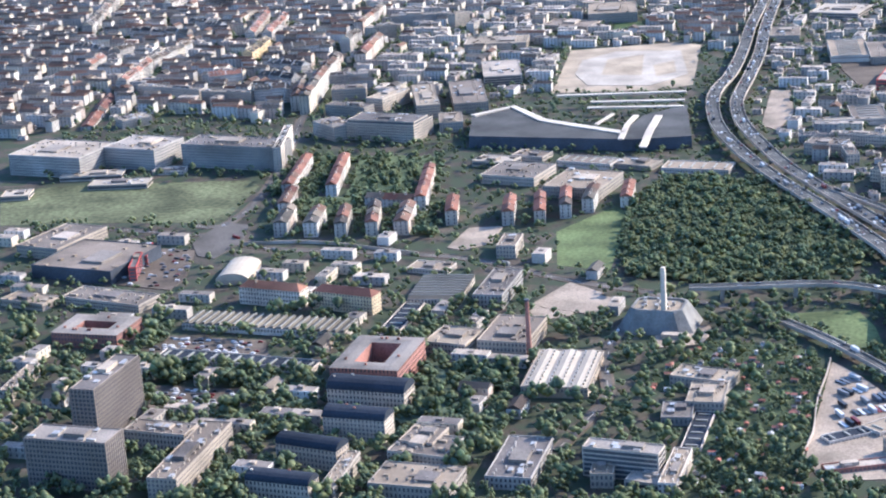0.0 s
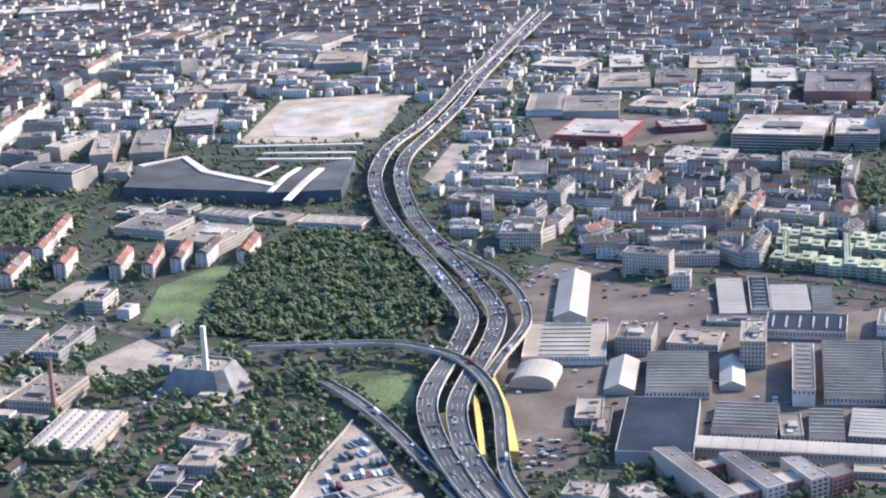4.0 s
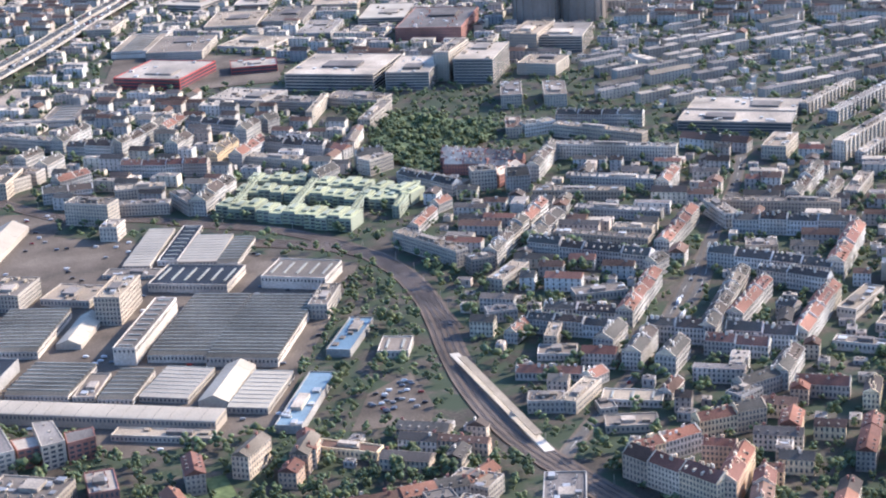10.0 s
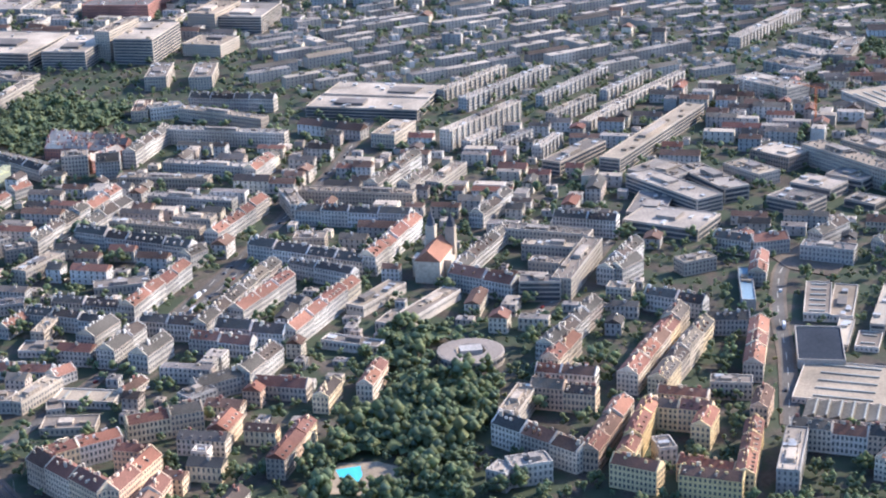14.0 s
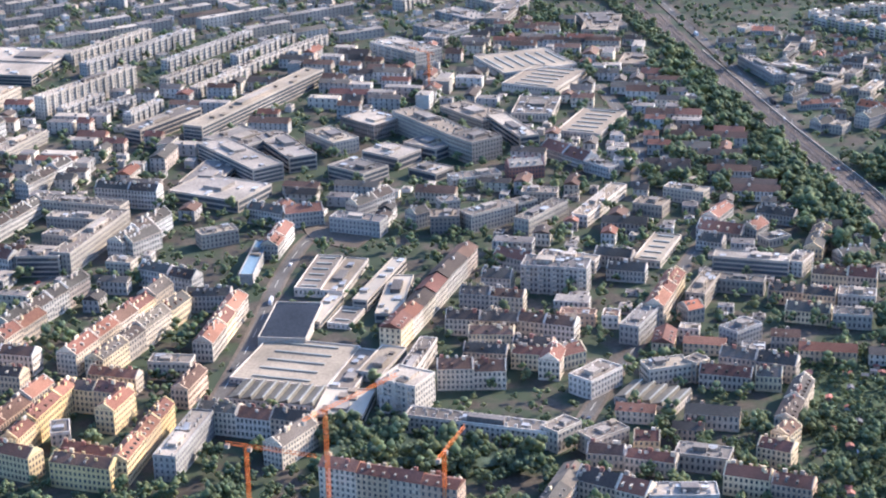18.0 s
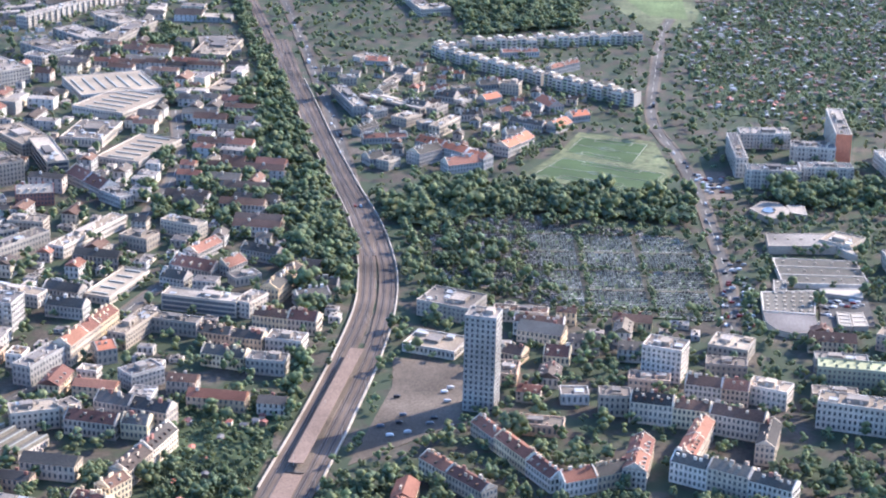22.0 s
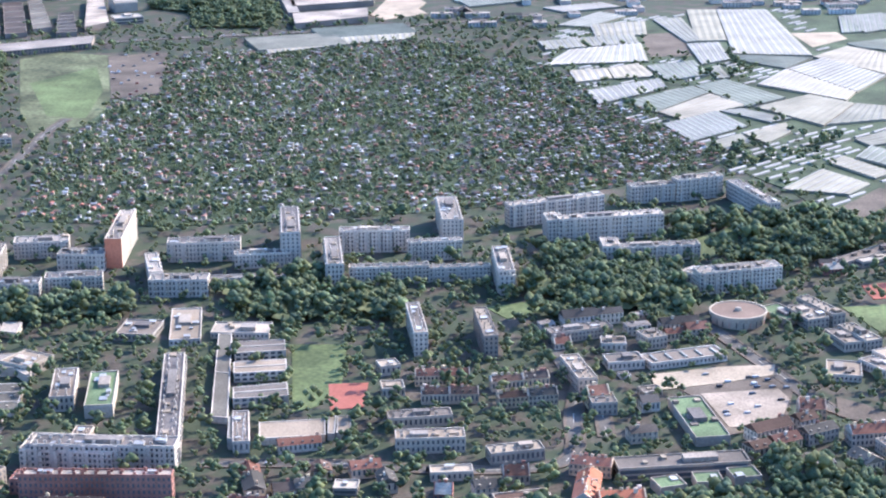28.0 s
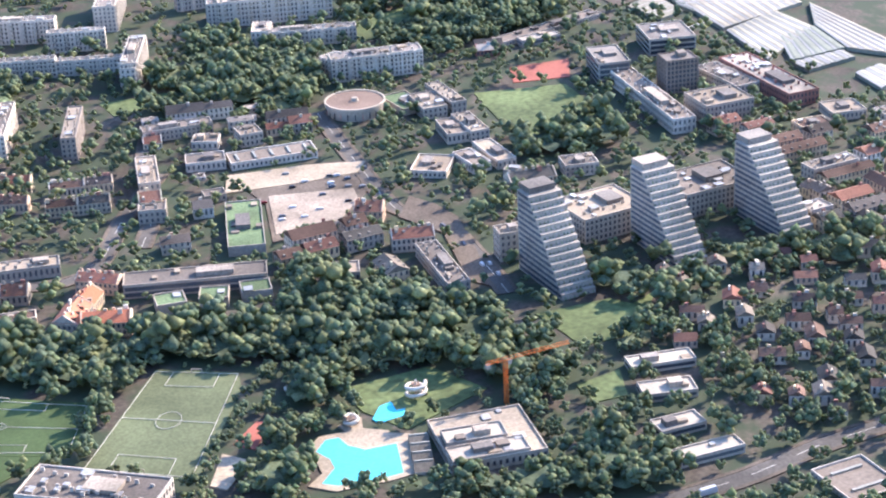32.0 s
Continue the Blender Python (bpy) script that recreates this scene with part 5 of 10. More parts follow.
def greenhouse(c0, c1, c2, c3, bay=4.4, white=0.5):
    """A block of glass spans on four corners; the ridges run from the first corner to the second."""
    q = [np.array(c) for c in (c0, c1, c2, c3)]
    take_poly([tuple(c) for c in q])
    wide = (np.hypot(*(q[3] - q[0])) + np.hypot(*(q[2] - q[1]))) / 2
    n = max(2, round(wide / bay))
    w, g, r = Mesh(), Mesh(), Mesh()
    w.add([(*c, 0.0) for c in q] + [(*c, 1.2) for c in q], [(i, (i + 1) % 4, 4 + (i + 1) % 4, 4 + i) for i in range(4)] + [(3, 2, 1, 0)])
    root = tagged(new("greenhouse", w.done("greenhouse_walls", M["glasshouse"])), "wide white and grey glass greenhouse with many low ridges", "greenhouse", "greenhouses")

    def at(v, z):
        a, c = q[0] * (1 - v) + q[3] * v, q[1] * (1 - v) + q[2] * v
        return [(*a, z), (*c, z)]

    for i in range(n):
        v0, v1, vm, vk = i / n, (i + 1) / n, (i + 0.5) / n, (i + white) / n
        g.add(at(v0, 1.2) + at(vm, 1.5), [(0, 1, 3, 2)])
        g.add(at(vm, 1.5) + at(v1, 1.2), [(0, 1, 3, 2)])
        for k in (0, 1):
            e0, e1, em = at(v0, 1.2)[k], at(v1, 1.2)[k], at(vm, 1.5)[k]
            g.add([e0, e1, em], [(0, 1, 2)])
        if white:
            r.add(at(v0 + 0.05 / n, 1.29) + at(v0 + white * 0.5 / n, 1.30 + white * 0.3), [(0, 1, 3, 2)])
            if white > 0.6:
                r.add(at(vm, 1.56) + at(v1 - 0.3 / n, 1.44), [(0, 1, 3, 2)])
    part("glass_roof", g, M["glasshouse"], root)
    if white:
        part("whitewashed_panes", r, M["ridge"], root, kind="stuff")


def trailers(x0, y0, x1, y1):
    """A row of parked truck trailers, side by side along a line."""
    a = np.array((x0, y0))
    d = np.array((x1, y1)) - a
    n = max(1, int(np.hypot(*d) / 1.9))
    u = d / np.hypot(*d)
    turn = math.degrees(math.atan2(u[1], u[0])) + 90
    for k in range(n):
        if RNG.random() < 0.2:
            continue
        m = Mesh()
        m.box(-2.6, -0.6, 0.55, 2.6, 0.6, 1.9 if RNG.random() < 0.6 else 0.8)
        root = tagged(new("truck_trailer", m.done("trailer_body", M["car"])), "truck trailer parked in a row on the yard", "truck trailer", "trailers in the yard")
        p = a + d * (k + 0.5) / n
        root.matrix_world = pose(p[0], p[1], 0.02, 0, 0, turn)
        m = Mesh()
        m.box(0.8, -0.5, 0.0, 2.2, 0.5, 0.55)
        part("wheel_set", m, M["rubber"], root)


def quad_hall(c0, c1, c2, c3, h, label, cat="hall", wall="beige", roof="palegravel", ribs=0, domes=(0, 0), glaze=False):
    """A low hall on four corners, first edge to the street: walls, a roof behind a low parapet, ribs and rooflights."""
    q = [np.array(c) for c in (c0, c1, c2, c3)]
    take_poly([tuple(c) for c in q])
    u0, v0 = np.hypot(*(q[1] - q[0])), np.hypot(*(q[3] - q[0]))

    def at(u, v, z):
        p = (q[0] * (1 - u) + q[1] * u) * (1 - v) + (q[3] * (1 - u) + q[2] * u) * v
        return (p[0], p[1], z)

    def block(mesh, a, b, c, d, z0, z1):
        mesh.add([at(u, v, z) for z in (z0, z1) for u, v in ((a, c), (b, c), (b, d), (a, d))], [(0, 1, 5, 4), (1, 2, 6, 5), (2, 3, 7, 6), (3, 0, 4, 7), (4, 5, 6, 7)])

    w, r, k, g = Mesh(), Mesh(), Mesh(), Mesh()
    block(w, 0, 1, 0, 1, 0, h)
    e, f = 0.35 / u0, 0.35 / v0
    for a in ((0, 1, 0, f), (0, 1, 1 - f, 1), (0, e, f, 1 - f), (1 - e, 1, f, 1 - f)):
        block(w, *a, h, h + 0.28)
    block(r, e, 1 - e, f, 1 - f, h, h + 0.1)
    root = tagged(new(cat.replace(" ", "_"), w.done("walls", M[wall])), label, cat)
    part("roof", r, M[roof], root)
    for i in range(ribs):
        b = Mesh()
        v = (i + 1) / (ribs + 1)
        block(b, e, 1 - e, v - 0.2 / v0, v + 0.2 / v0, h + 0.1, h + 0.35)
        part("roof_rib", b, M["palecon"], root)
    for i in range(domes[0]):
        for j in range(domes[1]):
            u, v = (i + 0.6 + 0.1 * (j % 2)) / (domes[0] + 0.2), (j + 0.55) / domes[1]
            b = Mesh()
            block(b, u - 0.4 / u0, u + 0.4 / u0, v - 0.4 / v0, v + 0.4 / v0, h + 0.1, h + 0.45)
            part("rooflight", b, M["whiteroof"], root)
    if glaze:
        d = (q[1] - q[0]) / u0
        n = np.array((d[1], -d[0])) * 0.05
        for i in range(int(u0 / 2.2)):
            a, b = q[0] + d * (2.2 * i + 0.5) + n, q[0] + d * (2.2 * i + 1.9) + n
            for z in np.arange(0.5, h - 0.8, 1.5):
                g.add([(*a, z), (*b, z), (*b, z + 0.8), (*a, z + 0.8)], [(0, 1, 2, 3)])
        part("glazing", g, M["glass"], root, kind="stuff")
    return root


def poly_tunnels(poly, ang, pitch=2.6, length=13.0):
    """Rows of low plastic tunnels wherever the glass blocks leave room."""
    c, s = math.cos(radians(ang)), math.sin(radians(ang))
    cx, cy = np.mean(poly, axis=0)
    m = Mesh()
    for i in range(-26, 27):
        for j in range(-150, 151):
            u, v = i * (length + 2.2), j * pitch + (j // 9) * 3.0
            x, y = cx + u * c - v * s, cy + u * s + v * c
            if inside(poly, np.array([x]), np.array([y]))[0] and is_free(x, y, ang, length, pitch) and RNG.random() < 0.8:
                l, w = length * RNG.uniform(0.75, 1.0) / 2, pitch * 0.36
                pts = [(-w, 0.1), (-w * 0.8, 0.75), (0, 1.05), (w * 0.8, 0.75), (w, 0.1)]
                m.add([(x + a * c - b * s, y + a * s + b * c, z) for a in (-l, l) for b, z in pts], [(k, k + 1, k + 6, k + 5) for k in range(4)] + [(4, 3, 2, 1, 0), (5, 6, 7, 8, 9)])
                take(x, y, ang, length, pitch)
    if m.v:
        tagged(new("plastic_tunnel_rows", m.done("plastic_tunnel_rows", M["ridge"])), "rows of low pale plastic growing tunnels", "plastic tunnels", kind="stuff")


def low_wall(pts, h=1.3):
    P = smooth_line(pts, 8)
    m = Mesh()
    ribbon(m, P, normals(P), 0.2, -0.2, 0, h)
    tagged(new("boundary_wall", m.done("boundary_wall", M["concrete"])), "long pale concrete boundary wall", "wall", kind="structure")


def pitch_lines(c0, c1, c2, c3):
    """White lines of a football pitch between four corners: touch lines, halfway line, circle, boxes."""
    q = [np.array(c) for c in (c0, c1, c2, c3)]

    def at(u, v):
        return (q[0] * (1 - u) + q[1] * u) * (1 - v) + (q[3] * (1 - u) + q[2] * u) * v

    m = Mesh()
    loops = [[(0, 0), (1, 0), (1, 1), (0, 1), (0, 0)], [(0.5, 0), (0.5, 1)]]
    loops += [[(a, 0.22), (b, 0.22), (b, 0.78), (a, 0.78)] for a, b in ((0, 0.15), (1, 0.85))]
    loops += [[(0.5 + 0.085 * math.cos(k * 0.3142), 0.5 + 0.13 * math.sin(k * 0.3142)) for k in range(21)]]
    for lp in loops:
        for a, b in zip(lp, lp[1:]):
            P = np.array([at(*a), at(*b)])
            ribbon(m, P, normals(P), 0.045, -0.045, 0.3, 0.4)
    tagged(new("pitch_marking", m.done("pitch_marking", M["paint"])), "white line markings on a football pitch", "marking", kind="structure")
    for u in (0.0, 1.0):
        a, b = at(u, 0.44), at(u, 0.56)
        gl = Mesh()
        for p in (a, b):
            gl.box(p[0] - 0.08, p[1] - 0.08, 0, p[0] + 0.08, p[1] + 0.08, 1.3)
        P = np.array([a, b])
        ribbon(gl, P, normals(P), 0.08, -0.08, 1.2, 1.35)
        tagged(new("football_goal", gl.done("football_goal", M["white"])), "white football goal frame on the pitch", "goal")

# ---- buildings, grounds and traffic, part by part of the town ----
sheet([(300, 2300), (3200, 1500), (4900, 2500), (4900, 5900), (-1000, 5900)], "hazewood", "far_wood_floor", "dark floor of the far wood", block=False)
flat(-111.9, 598.1, 71, 33.6, 8.9, 21.5, "tower")
flat(-116.4, 555.4, -19, 28.8, 11.9, 16.7, "tower")
flat(-92.5, 582.3, -22, 23.0, 10.1, 6.2, "white")
flat(-79.7, 556.6, 73, 46.9, 10.1, 8.1, "white")
row(-21.9, 604.0, -21, 28.7, 10.4, 7.6, "dark")
row(-25.9, 578.1, -21, 22.2, 8.7, 7.7, "dark")
row(-40.6, 557.3, -28, 22.7, 8.0, 7.2, "dark")
row(-49.2, 533.7, -23, 21.8, 7.7, 5.8, "dark")
flat(-31.3, 538.4, 74, 28.8, 4.9, 5.3, "white")
court(-19.3, 633.5, 72, 34.1, 25.4, 9.1, "brick")
flat(-63.0, 694.4, -21, 69.6, 14.3, 2.9, "saw")
flat(-72.7, 657.0, -23, 65.4, 9.7, 1.8, "darkroof")
row(-62.9, 726.0, -26, 28.5, 7.5, 7.4, "barrack")
row(-32.6, 712.3, -29, 27.8, 7.5, 7.7, "barrack")
flat(-11.2, 690.7, 72, 39.7, 8.3, 1.8, "darkroof")
flat(6.0, 724.7, 76, 29.3, 21.9, 2.4, "saw")
flat(28.9, 715.9, 72, 33.8, 12.1, 6.0, "grey")
flat(-80.7, 767.5, 81, 24.7, 14.2, 2.0, "barrel")
flat(-145.8, 794.5, -26, 41.8, 40.2, 5.8, "mall")
flat(-167.4, 831.4, 61, 37.3, 23.6, 5.4, "white")
flat(-132.2, 740.6, -29, 40.0, 15.3, 3.5, "white")
flat(-167.1, 746.8, -31, 23.2, 11.2, 3.0, "white")
court(-131.3, 697.0, -19, 28.5, 22.0, 5.9, "brick")
flat(-152.2, 646.0, 78, 27.1, 4.8, 4.4, "white")
flat(9.0, 660.3, 64, 18.5, 16.7, 4.1, "white")
flat(30.9, 657.1, 70, 29.2, 18.9, 6.3, "white")
flat(46.3, 617.9, 75, 37.1, 23.6, 3.8, "vents")
flat(-4.3, 561.3, 66, 14.1, 11.9, 5.9, "white")
flat(-3.8, 554.6, -26, 19.9, 16.6, 5.1, "white")
flat(-7.0, 531.0, -20, 26.7, 17.2, 4.8, "white")
flat(25.6, 541.4, 73, 32.5, 14.6, 4.2, "grey")
flat(57.5, 531.4, -24, 24.6, 7.6, 9.6, "glass")
flat(50.6, 528.3, 79, 12.0, 7.1, 4.7, "white")
flat(64.5, 522.5, 60, 12.8, 12.0, 3.4, "glass")
flat(72.4, 523.9, 71, 27.2, 5.8, 5.2, "beige")
flat(94.6, 603.9, -30, 21.4, 12.0, 3.8, "white")
flat(92.3, 584.7, 74, 17.7, 12.7, 4.1, "white")
flat(80.6, 574.1, 79, 14.0, 10.3, 3.0, "grey")
flat(85.2, 560.2, 72, 31.6, 6.6, 1.2, "darkroof")
row(-64.0, 836.9, 83, 27.7, 6.3, 7.1, "cream")
row(-50.0, 833.5, 83, 27.6, 6.5, 7.1, "cream")
row(-36.7, 831.2, 86, 29.7, 5.5, 7.0, "cream")
row(-22.6, 831.0, 87, 32.9, 5.6, 7.0, "cream")
row(-7.9, 828.5, 82, 30.4, 6.8, 7.0, "cream")
row(-64.7, 875.4, 85, 31.1, 5.5, 6.2, "cream")
row(-62.2, 925.4, 83, 63.0, 5.6, 6.4, "red")
row(-41.3, 919.8, 85, 62.9, 5.5, 6.4, "red")
row(-14.2, 862.6, -26, 25.1, 7.5, 5.1, "cream")
row(2.6, 881.8, 84, 59.1, 5.5, 7.3, "red")
row(14.4, 837.9, 86, 28.6, 5.5, 6.8, "red")
row(40.7, 830.9, 84, 29.2, 5.5, 6.8, "red")
row(55.1, 831.2, 85, 31.4, 5.2, 6.8, "red")
row(67.8, 837.9, 84, 31.8, 5.3, 6.8, "red")
row(80.2, 842.4, 77, 26.9, 5.5, 6.8, "cream")
row(98.3, 847.8, 79, 27.3, 5.4, 5.5, "red")
flat(49.8, 901.2, -28, 29.2, 27.9, 4.4, "white")
flat(79.3, 869.9, 63, 33.8, 29.0, 5.6, "white")
flat(37.5, 775.4, 75, 18.6, 8.4, 5.7, "white")
station_hall([(28, 972), (32, 1020), (55, 1038), (73, 999), (110, 961), (125, 993), (152, 1013), (143, 939), (112, 940)])
roof_band([(32.6, 1019.0), (56.0, 1035.3), (69.7, 996.4), (83.8, 981.0), (108.9, 954.9)], 5, 6.5)
roof_band([(106.0, 940.2), (113.5, 972.2), (120.9, 992.1)], 3, 6.5)
roof_band([(115.1, 920.1), (123.5, 955.8), (132.9, 988.4)], 4, 6.5)
roof_band([(82.7, 1056.1), (156.9, 1044.8)], 3, 6.5)
roof_band([(100.1, 1033.6), (152.5, 1023.1)], 3, 6.5)
roof_band([(97.1, 1019.6), (149.5, 1007.7)], 3, 6.5)
roof_band([(97.2, 977.0), (109.1, 999.9)], 2, 6.5)
flat(-15.4, 1009.6, -26, 40.8, 18.3, 11.3, "glass")
flat(-96.8, 970.5, -24, 55.4, 21.4, 12.5, "grey")
flat(-71.8, 972.9, 86, 51.7, 4.3, 12.9, "cream")
flat(-148.5, 988.2, -27, 32.5, 29.6, 11.1, "grey")
flat(-192.6, 986.8, -25, 45.4, 35.7, 11.1, "grey")
row(-69.7, 1114.9, 88, 43.3, 7.5, 9.8, "cream")
row(-57.6, 1144.0, 83, 125.9, 6.1, 12.1, "cream")
flat(-46.0, 1020.2, -57, 22.9, 14.3, 8.2, "grey")
row(-194.0, 1122.4, 89, 86.1, 7.5, 2.1, "red")
flat(237.2, 745.5, 80, 60.9, 13.3, 2.4, "barrel")
flat(226.3, 684.5, 80, 41.3, 31.8, 3.4, "beigehall")
flat(253.4, 680.8, 73, 20.7, 13.9, 6.8, "white")
flat(276.4, 679.9, -21, 19.8, 17.5, 2.7, "white")
flat(294.3, 659.6, 76, 25.3, 9.5, 10.6, "white")
flat(296.4, 702.9, -15, 21.4, 7.9, 1.4, "white")
flat(210.7, 649.6, 73, 18.6, 16.4, 1.7, "barrel")
flat(241.9, 644.9, 77, 32.9, 11.1, 1.9, "barrel")
flat(281.9, 640.2, 78, 29.8, 9.1, 1.9, "barrel")
flat(261.8, 641.0, 79, 41.3, 22.8, 3.0, "saw")
flat(301.7, 732.9, 80, 47.6, 11.0, 1.9, "sawl")
flat(314.0, 734.8, 79, 46.5, 8.1, 1.9, "darkroof")
flat(324.6, 725.4, 79, 33.9, 15.5, 1.9, "sawl")
flat(336.6, 719.2, 77, 31.3, 8.6, 1.9, "saw")
flat(322.0, 688.1, -17, 31.2, 23.6, 3.2, "darkroof")
flat(361.7, 680.9, -20, 25.3, 21.2, 4.6, "beigehall")
flat(305.7, 629.9, 76, 50.3, 7.9, 6.3, "beigehall")
flat(324.8, 632.5, 76, 59.9, 21.7, 2.9, "saw")
flat(346.9, 624.3, 75, 61.4, 24.9, 3.3, "saw")
flat(368.9, 646.3, 75, 22.6, 7.2, 5.5, "white")
flat(376.2, 611.3, 72, 31.6, 8.5, 2.5, "blue")
flat(359.2, 556.3, 74, 44.1, 8.7, 2.5, "blue")
flat(276.2, 592.7, 74, 26.8, 21.9, 2.0, "saw")
flat(290.0, 585.6, 79, 20.3, 7.5, 1.6, "white")
flat(301.5, 582.7, 76, 24.9, 11.8, 2.0, "saw")
flat(318.0, 581.0, 71, 25.7, 16.8, 2.0, "sawl")
flat(334.4, 575.8, 74, 31.5, 10.1, 2.4, "barrel")
flat(345.2, 567.7, 73, 30.3, 13.4, 2.4, "sawl")
flat(293.7, 557.9, -18, 82.1, 10.4, 3.9, "whitelong")
flat(315.2, 539.7, -17, 31.7, 6.3, 1.9, "white")
flat(245.3, 587.0, 76, 51.3, 25.5, 4.3, "blackroof")
flat(225.0, 611.1, 79, 20.9, 9.6, 2.5, "white")
flat(227.6, 599.9, 78, 26.6, 6.4, 1.6, "white")
flat(230.6, 517.1, -72, 26.2, 10.7, 7.4, "office")
flat(278.8, 499.4, -20, 22.4, 16.1, 5.4, "white")
flat(299.4, 502.1, -80, 15.1, 8.5, 4.6, "brick")
flat(211.2, 524.9, -22, 12.3, 11.1, 9.2, "white")
row(325.5, 503.5, -83, 13.6, 5.7, 6.4, "red")
row(342.2, 511.4, 63, 14.8, 5.5, 7.3, "red")
row(357.8, 510.7, 73, 14.2, 5.5, 6.6, "red")
row(353.4, 499.1, 70, 7.5, 5.5, 5.0, "red")
flat(275.5, 780.1, -25, 20.8, 9.8, 9.7, "white")
flat(285.6, 756.0, 75, 10.9, 7.6, 6.2, "beige")
stepped_slab(338.7, 775.4, -26, 19.0, 12.9, 5.1, "green")
stepped_slab(358.1, 762.1, -26, 24.1, 11.8, 5.1, "green")
stepped_slab(376.8, 748.5, -25, 21.7, 13.5, 6.0, "green")
stepped_slab(347.7, 798.7, -17, 21.4, 11.2, 4.7, "green")
stepped_slab(369.9, 787.4, -21, 23.8, 10.9, 4.7, "green")
stepped_slab(392.6, 775.9, -21, 28.1, 12.6, 4.6, "green")
stepped_slab(355.5, 814.4, -18, 27.0, 10.6, 4.8, "green")
stepped_slab(384.2, 799.2, -23, 24.7, 11.2, 4.7, "green")
stepped_slab(405.8, 780.0, -35, 21.4, 12.2, 5.7, "green")
flat(340.4, 795.4, 76, 43.7, 2.8, 5.1, "green")
flat(364.8, 782.5, 75, 53.6, 2.9, 5.0, "green")
flat(388.7, 766.3, 76, 49.3, 2.8, 5.0, "green")
flat(409.1, 770.5, 72, 39.6, 3.1, 5.0, "green")
flat(366.9, 964.0, -25, 27.0, 12.9, 4.9, "white")
flat(377.6, 945.6, 76, 41.4, 3.3, 6.6, "white")
flat(399.4, 962.9, -33, 32.1, 16.2, 4.6, "white")
flat(405.9, 922.9, 70, 40.2, 6.4, 5.9, "white")
flat(395.4, 1024.2, 69, 53.0, 50.6, 9.0, "glass")
flat(433.9, 1008.0, 73, 41.8, 24.2, 9.5, "glass")
flat(455.3, 1019.3, 66, 36.9, 8.7, 16.0, "white")
flat(471.3, 1012.1, 71, 44.8, 21.9, 13.4, "glass")
flat(508.6, 1074.3, 66, 38.6, 16.5, 11.9, "white")
flat(526.0, 1074.3, 71, 41.2, 31.1, 9.5, "glass")
flat(505.2, 1010.8, 63, 23.9, 22.6, 6.4, "white")
flat(295.2, 1058.7, 66, 47.4, 40.9, 5.9, "redbox")
flat(207.6, 910.9, -31, 19.6, 14.4, 5.8, "white")
flat(226.7, 841.7, 79, 26.1, 19.2, 7.6, "cream")
viaduct([(314.1, 1543.2, 5), (279.5, 1417.8, 5), (256.9, 1333.0, 5), (232.6, 1247.7, 5), (211.2, 1163.1, 5), (192.3, 1097.1, 5), (173.6, 1045.8, 5), (164.2, 997.4, 5), (160.9, 952.2, 5), (163.7, 898.2, 5), (171.2, 843.8, 5), (180.3, 794.7, 5), (187.4, 750.9, 5), (191.4, 719.0, 5), (187.4, 694.3, 5), (180.6, 668.3, 5), (174.1, 647.1, 5), (169.1, 624.1, 5), (168.3, 602.0, 5), (170.6, 575.9, 5), (175.6, 546.8, 5), (182.7, 519.8, 5), (189.9, 498.8, 5)], w=7, lanes=4, busy=1.2)
viaduct([(322.1, 1525.0, 5), (286.6, 1405.1, 5), (262.4, 1319.6, 5), (239.9, 1235.5, 5), (219.9, 1152.0, 5), (199.1, 1079.4, 5), (182.0, 1022.0, 5), (175.5, 975.1, 5), (175.2, 931.0, 5), (178.8, 873.5, 5), (187.3, 821.4, 5), (195.3, 778.9, 5), (200.3, 748.7, 5), (202.7, 717.2, 5), (198.4, 689.1, 5), (191.2, 663.4, 5), (184.5, 639.5, 5), (179.2, 616.9, 5), (177.9, 590.1, 5), (180.4, 560.0, 5), (185.7, 532.1, 5), (194.0, 498.3, 5)], w=7, lanes=4, busy=1.2)
viaduct([(189.8, 825.7, 5), (200.1, 800.4, 5), (209.9, 772.1, 5), (214.7, 738.3, 5), (213.9, 708.0, 5), (208.2, 687.5, 5), (199.6, 665.3, 5), (192.5, 644.3, 5)], w=3.5, lanes=2, busy=0.6)
viaduct([(103.1, 692.8, 6), (122.7, 690.4, 6), (144.4, 688.4, 6), (159.7, 685.3, 6), (172.9, 676.5, 6), (184.0, 661.6, 6), (191.1, 635.7, 6), (192.8, 606.7, 6), (190.9, 575.4, 6), (189.7, 546.9, 6), (194.6, 515.9, 6), (198.1, 495.6, 6)], w=4, lanes=2, busy=0.5)
viaduct([(125.1, 666.5, 3), (133.7, 652.8, 3), (144.8, 630.3, 3), (154.7, 603.9, 3), (164.3, 572.0, 3), (173.0, 542.9, 3), (181.0, 516.3, 3), (186.5, 499.8, 3)], w=4, lanes=2, busy=0.5)
sheet([(-218, 938), (-191, 948), (-145, 942), (-88, 933), (-82, 920), (-95, 855), (-121, 861), (-170, 873), (-206, 877)], "dullgrass", "meadow")
sheet([(60, 802), (91, 838), (96, 822), (84, 770), (77, 739), (56, 752)], "grass", "lawn")
sheet([(107, 1225), (178, 1230), (193, 1215), (168, 1093), (147, 1084), (83, 1096)], "sand", "building_site")
trees([(101, 851), (126, 876), (153, 869), (175, 842), (184, 800), (188, 754), (181, 723), (158, 706), (113, 712), (83, 730), (83, 770)], 4.0, 2.1)
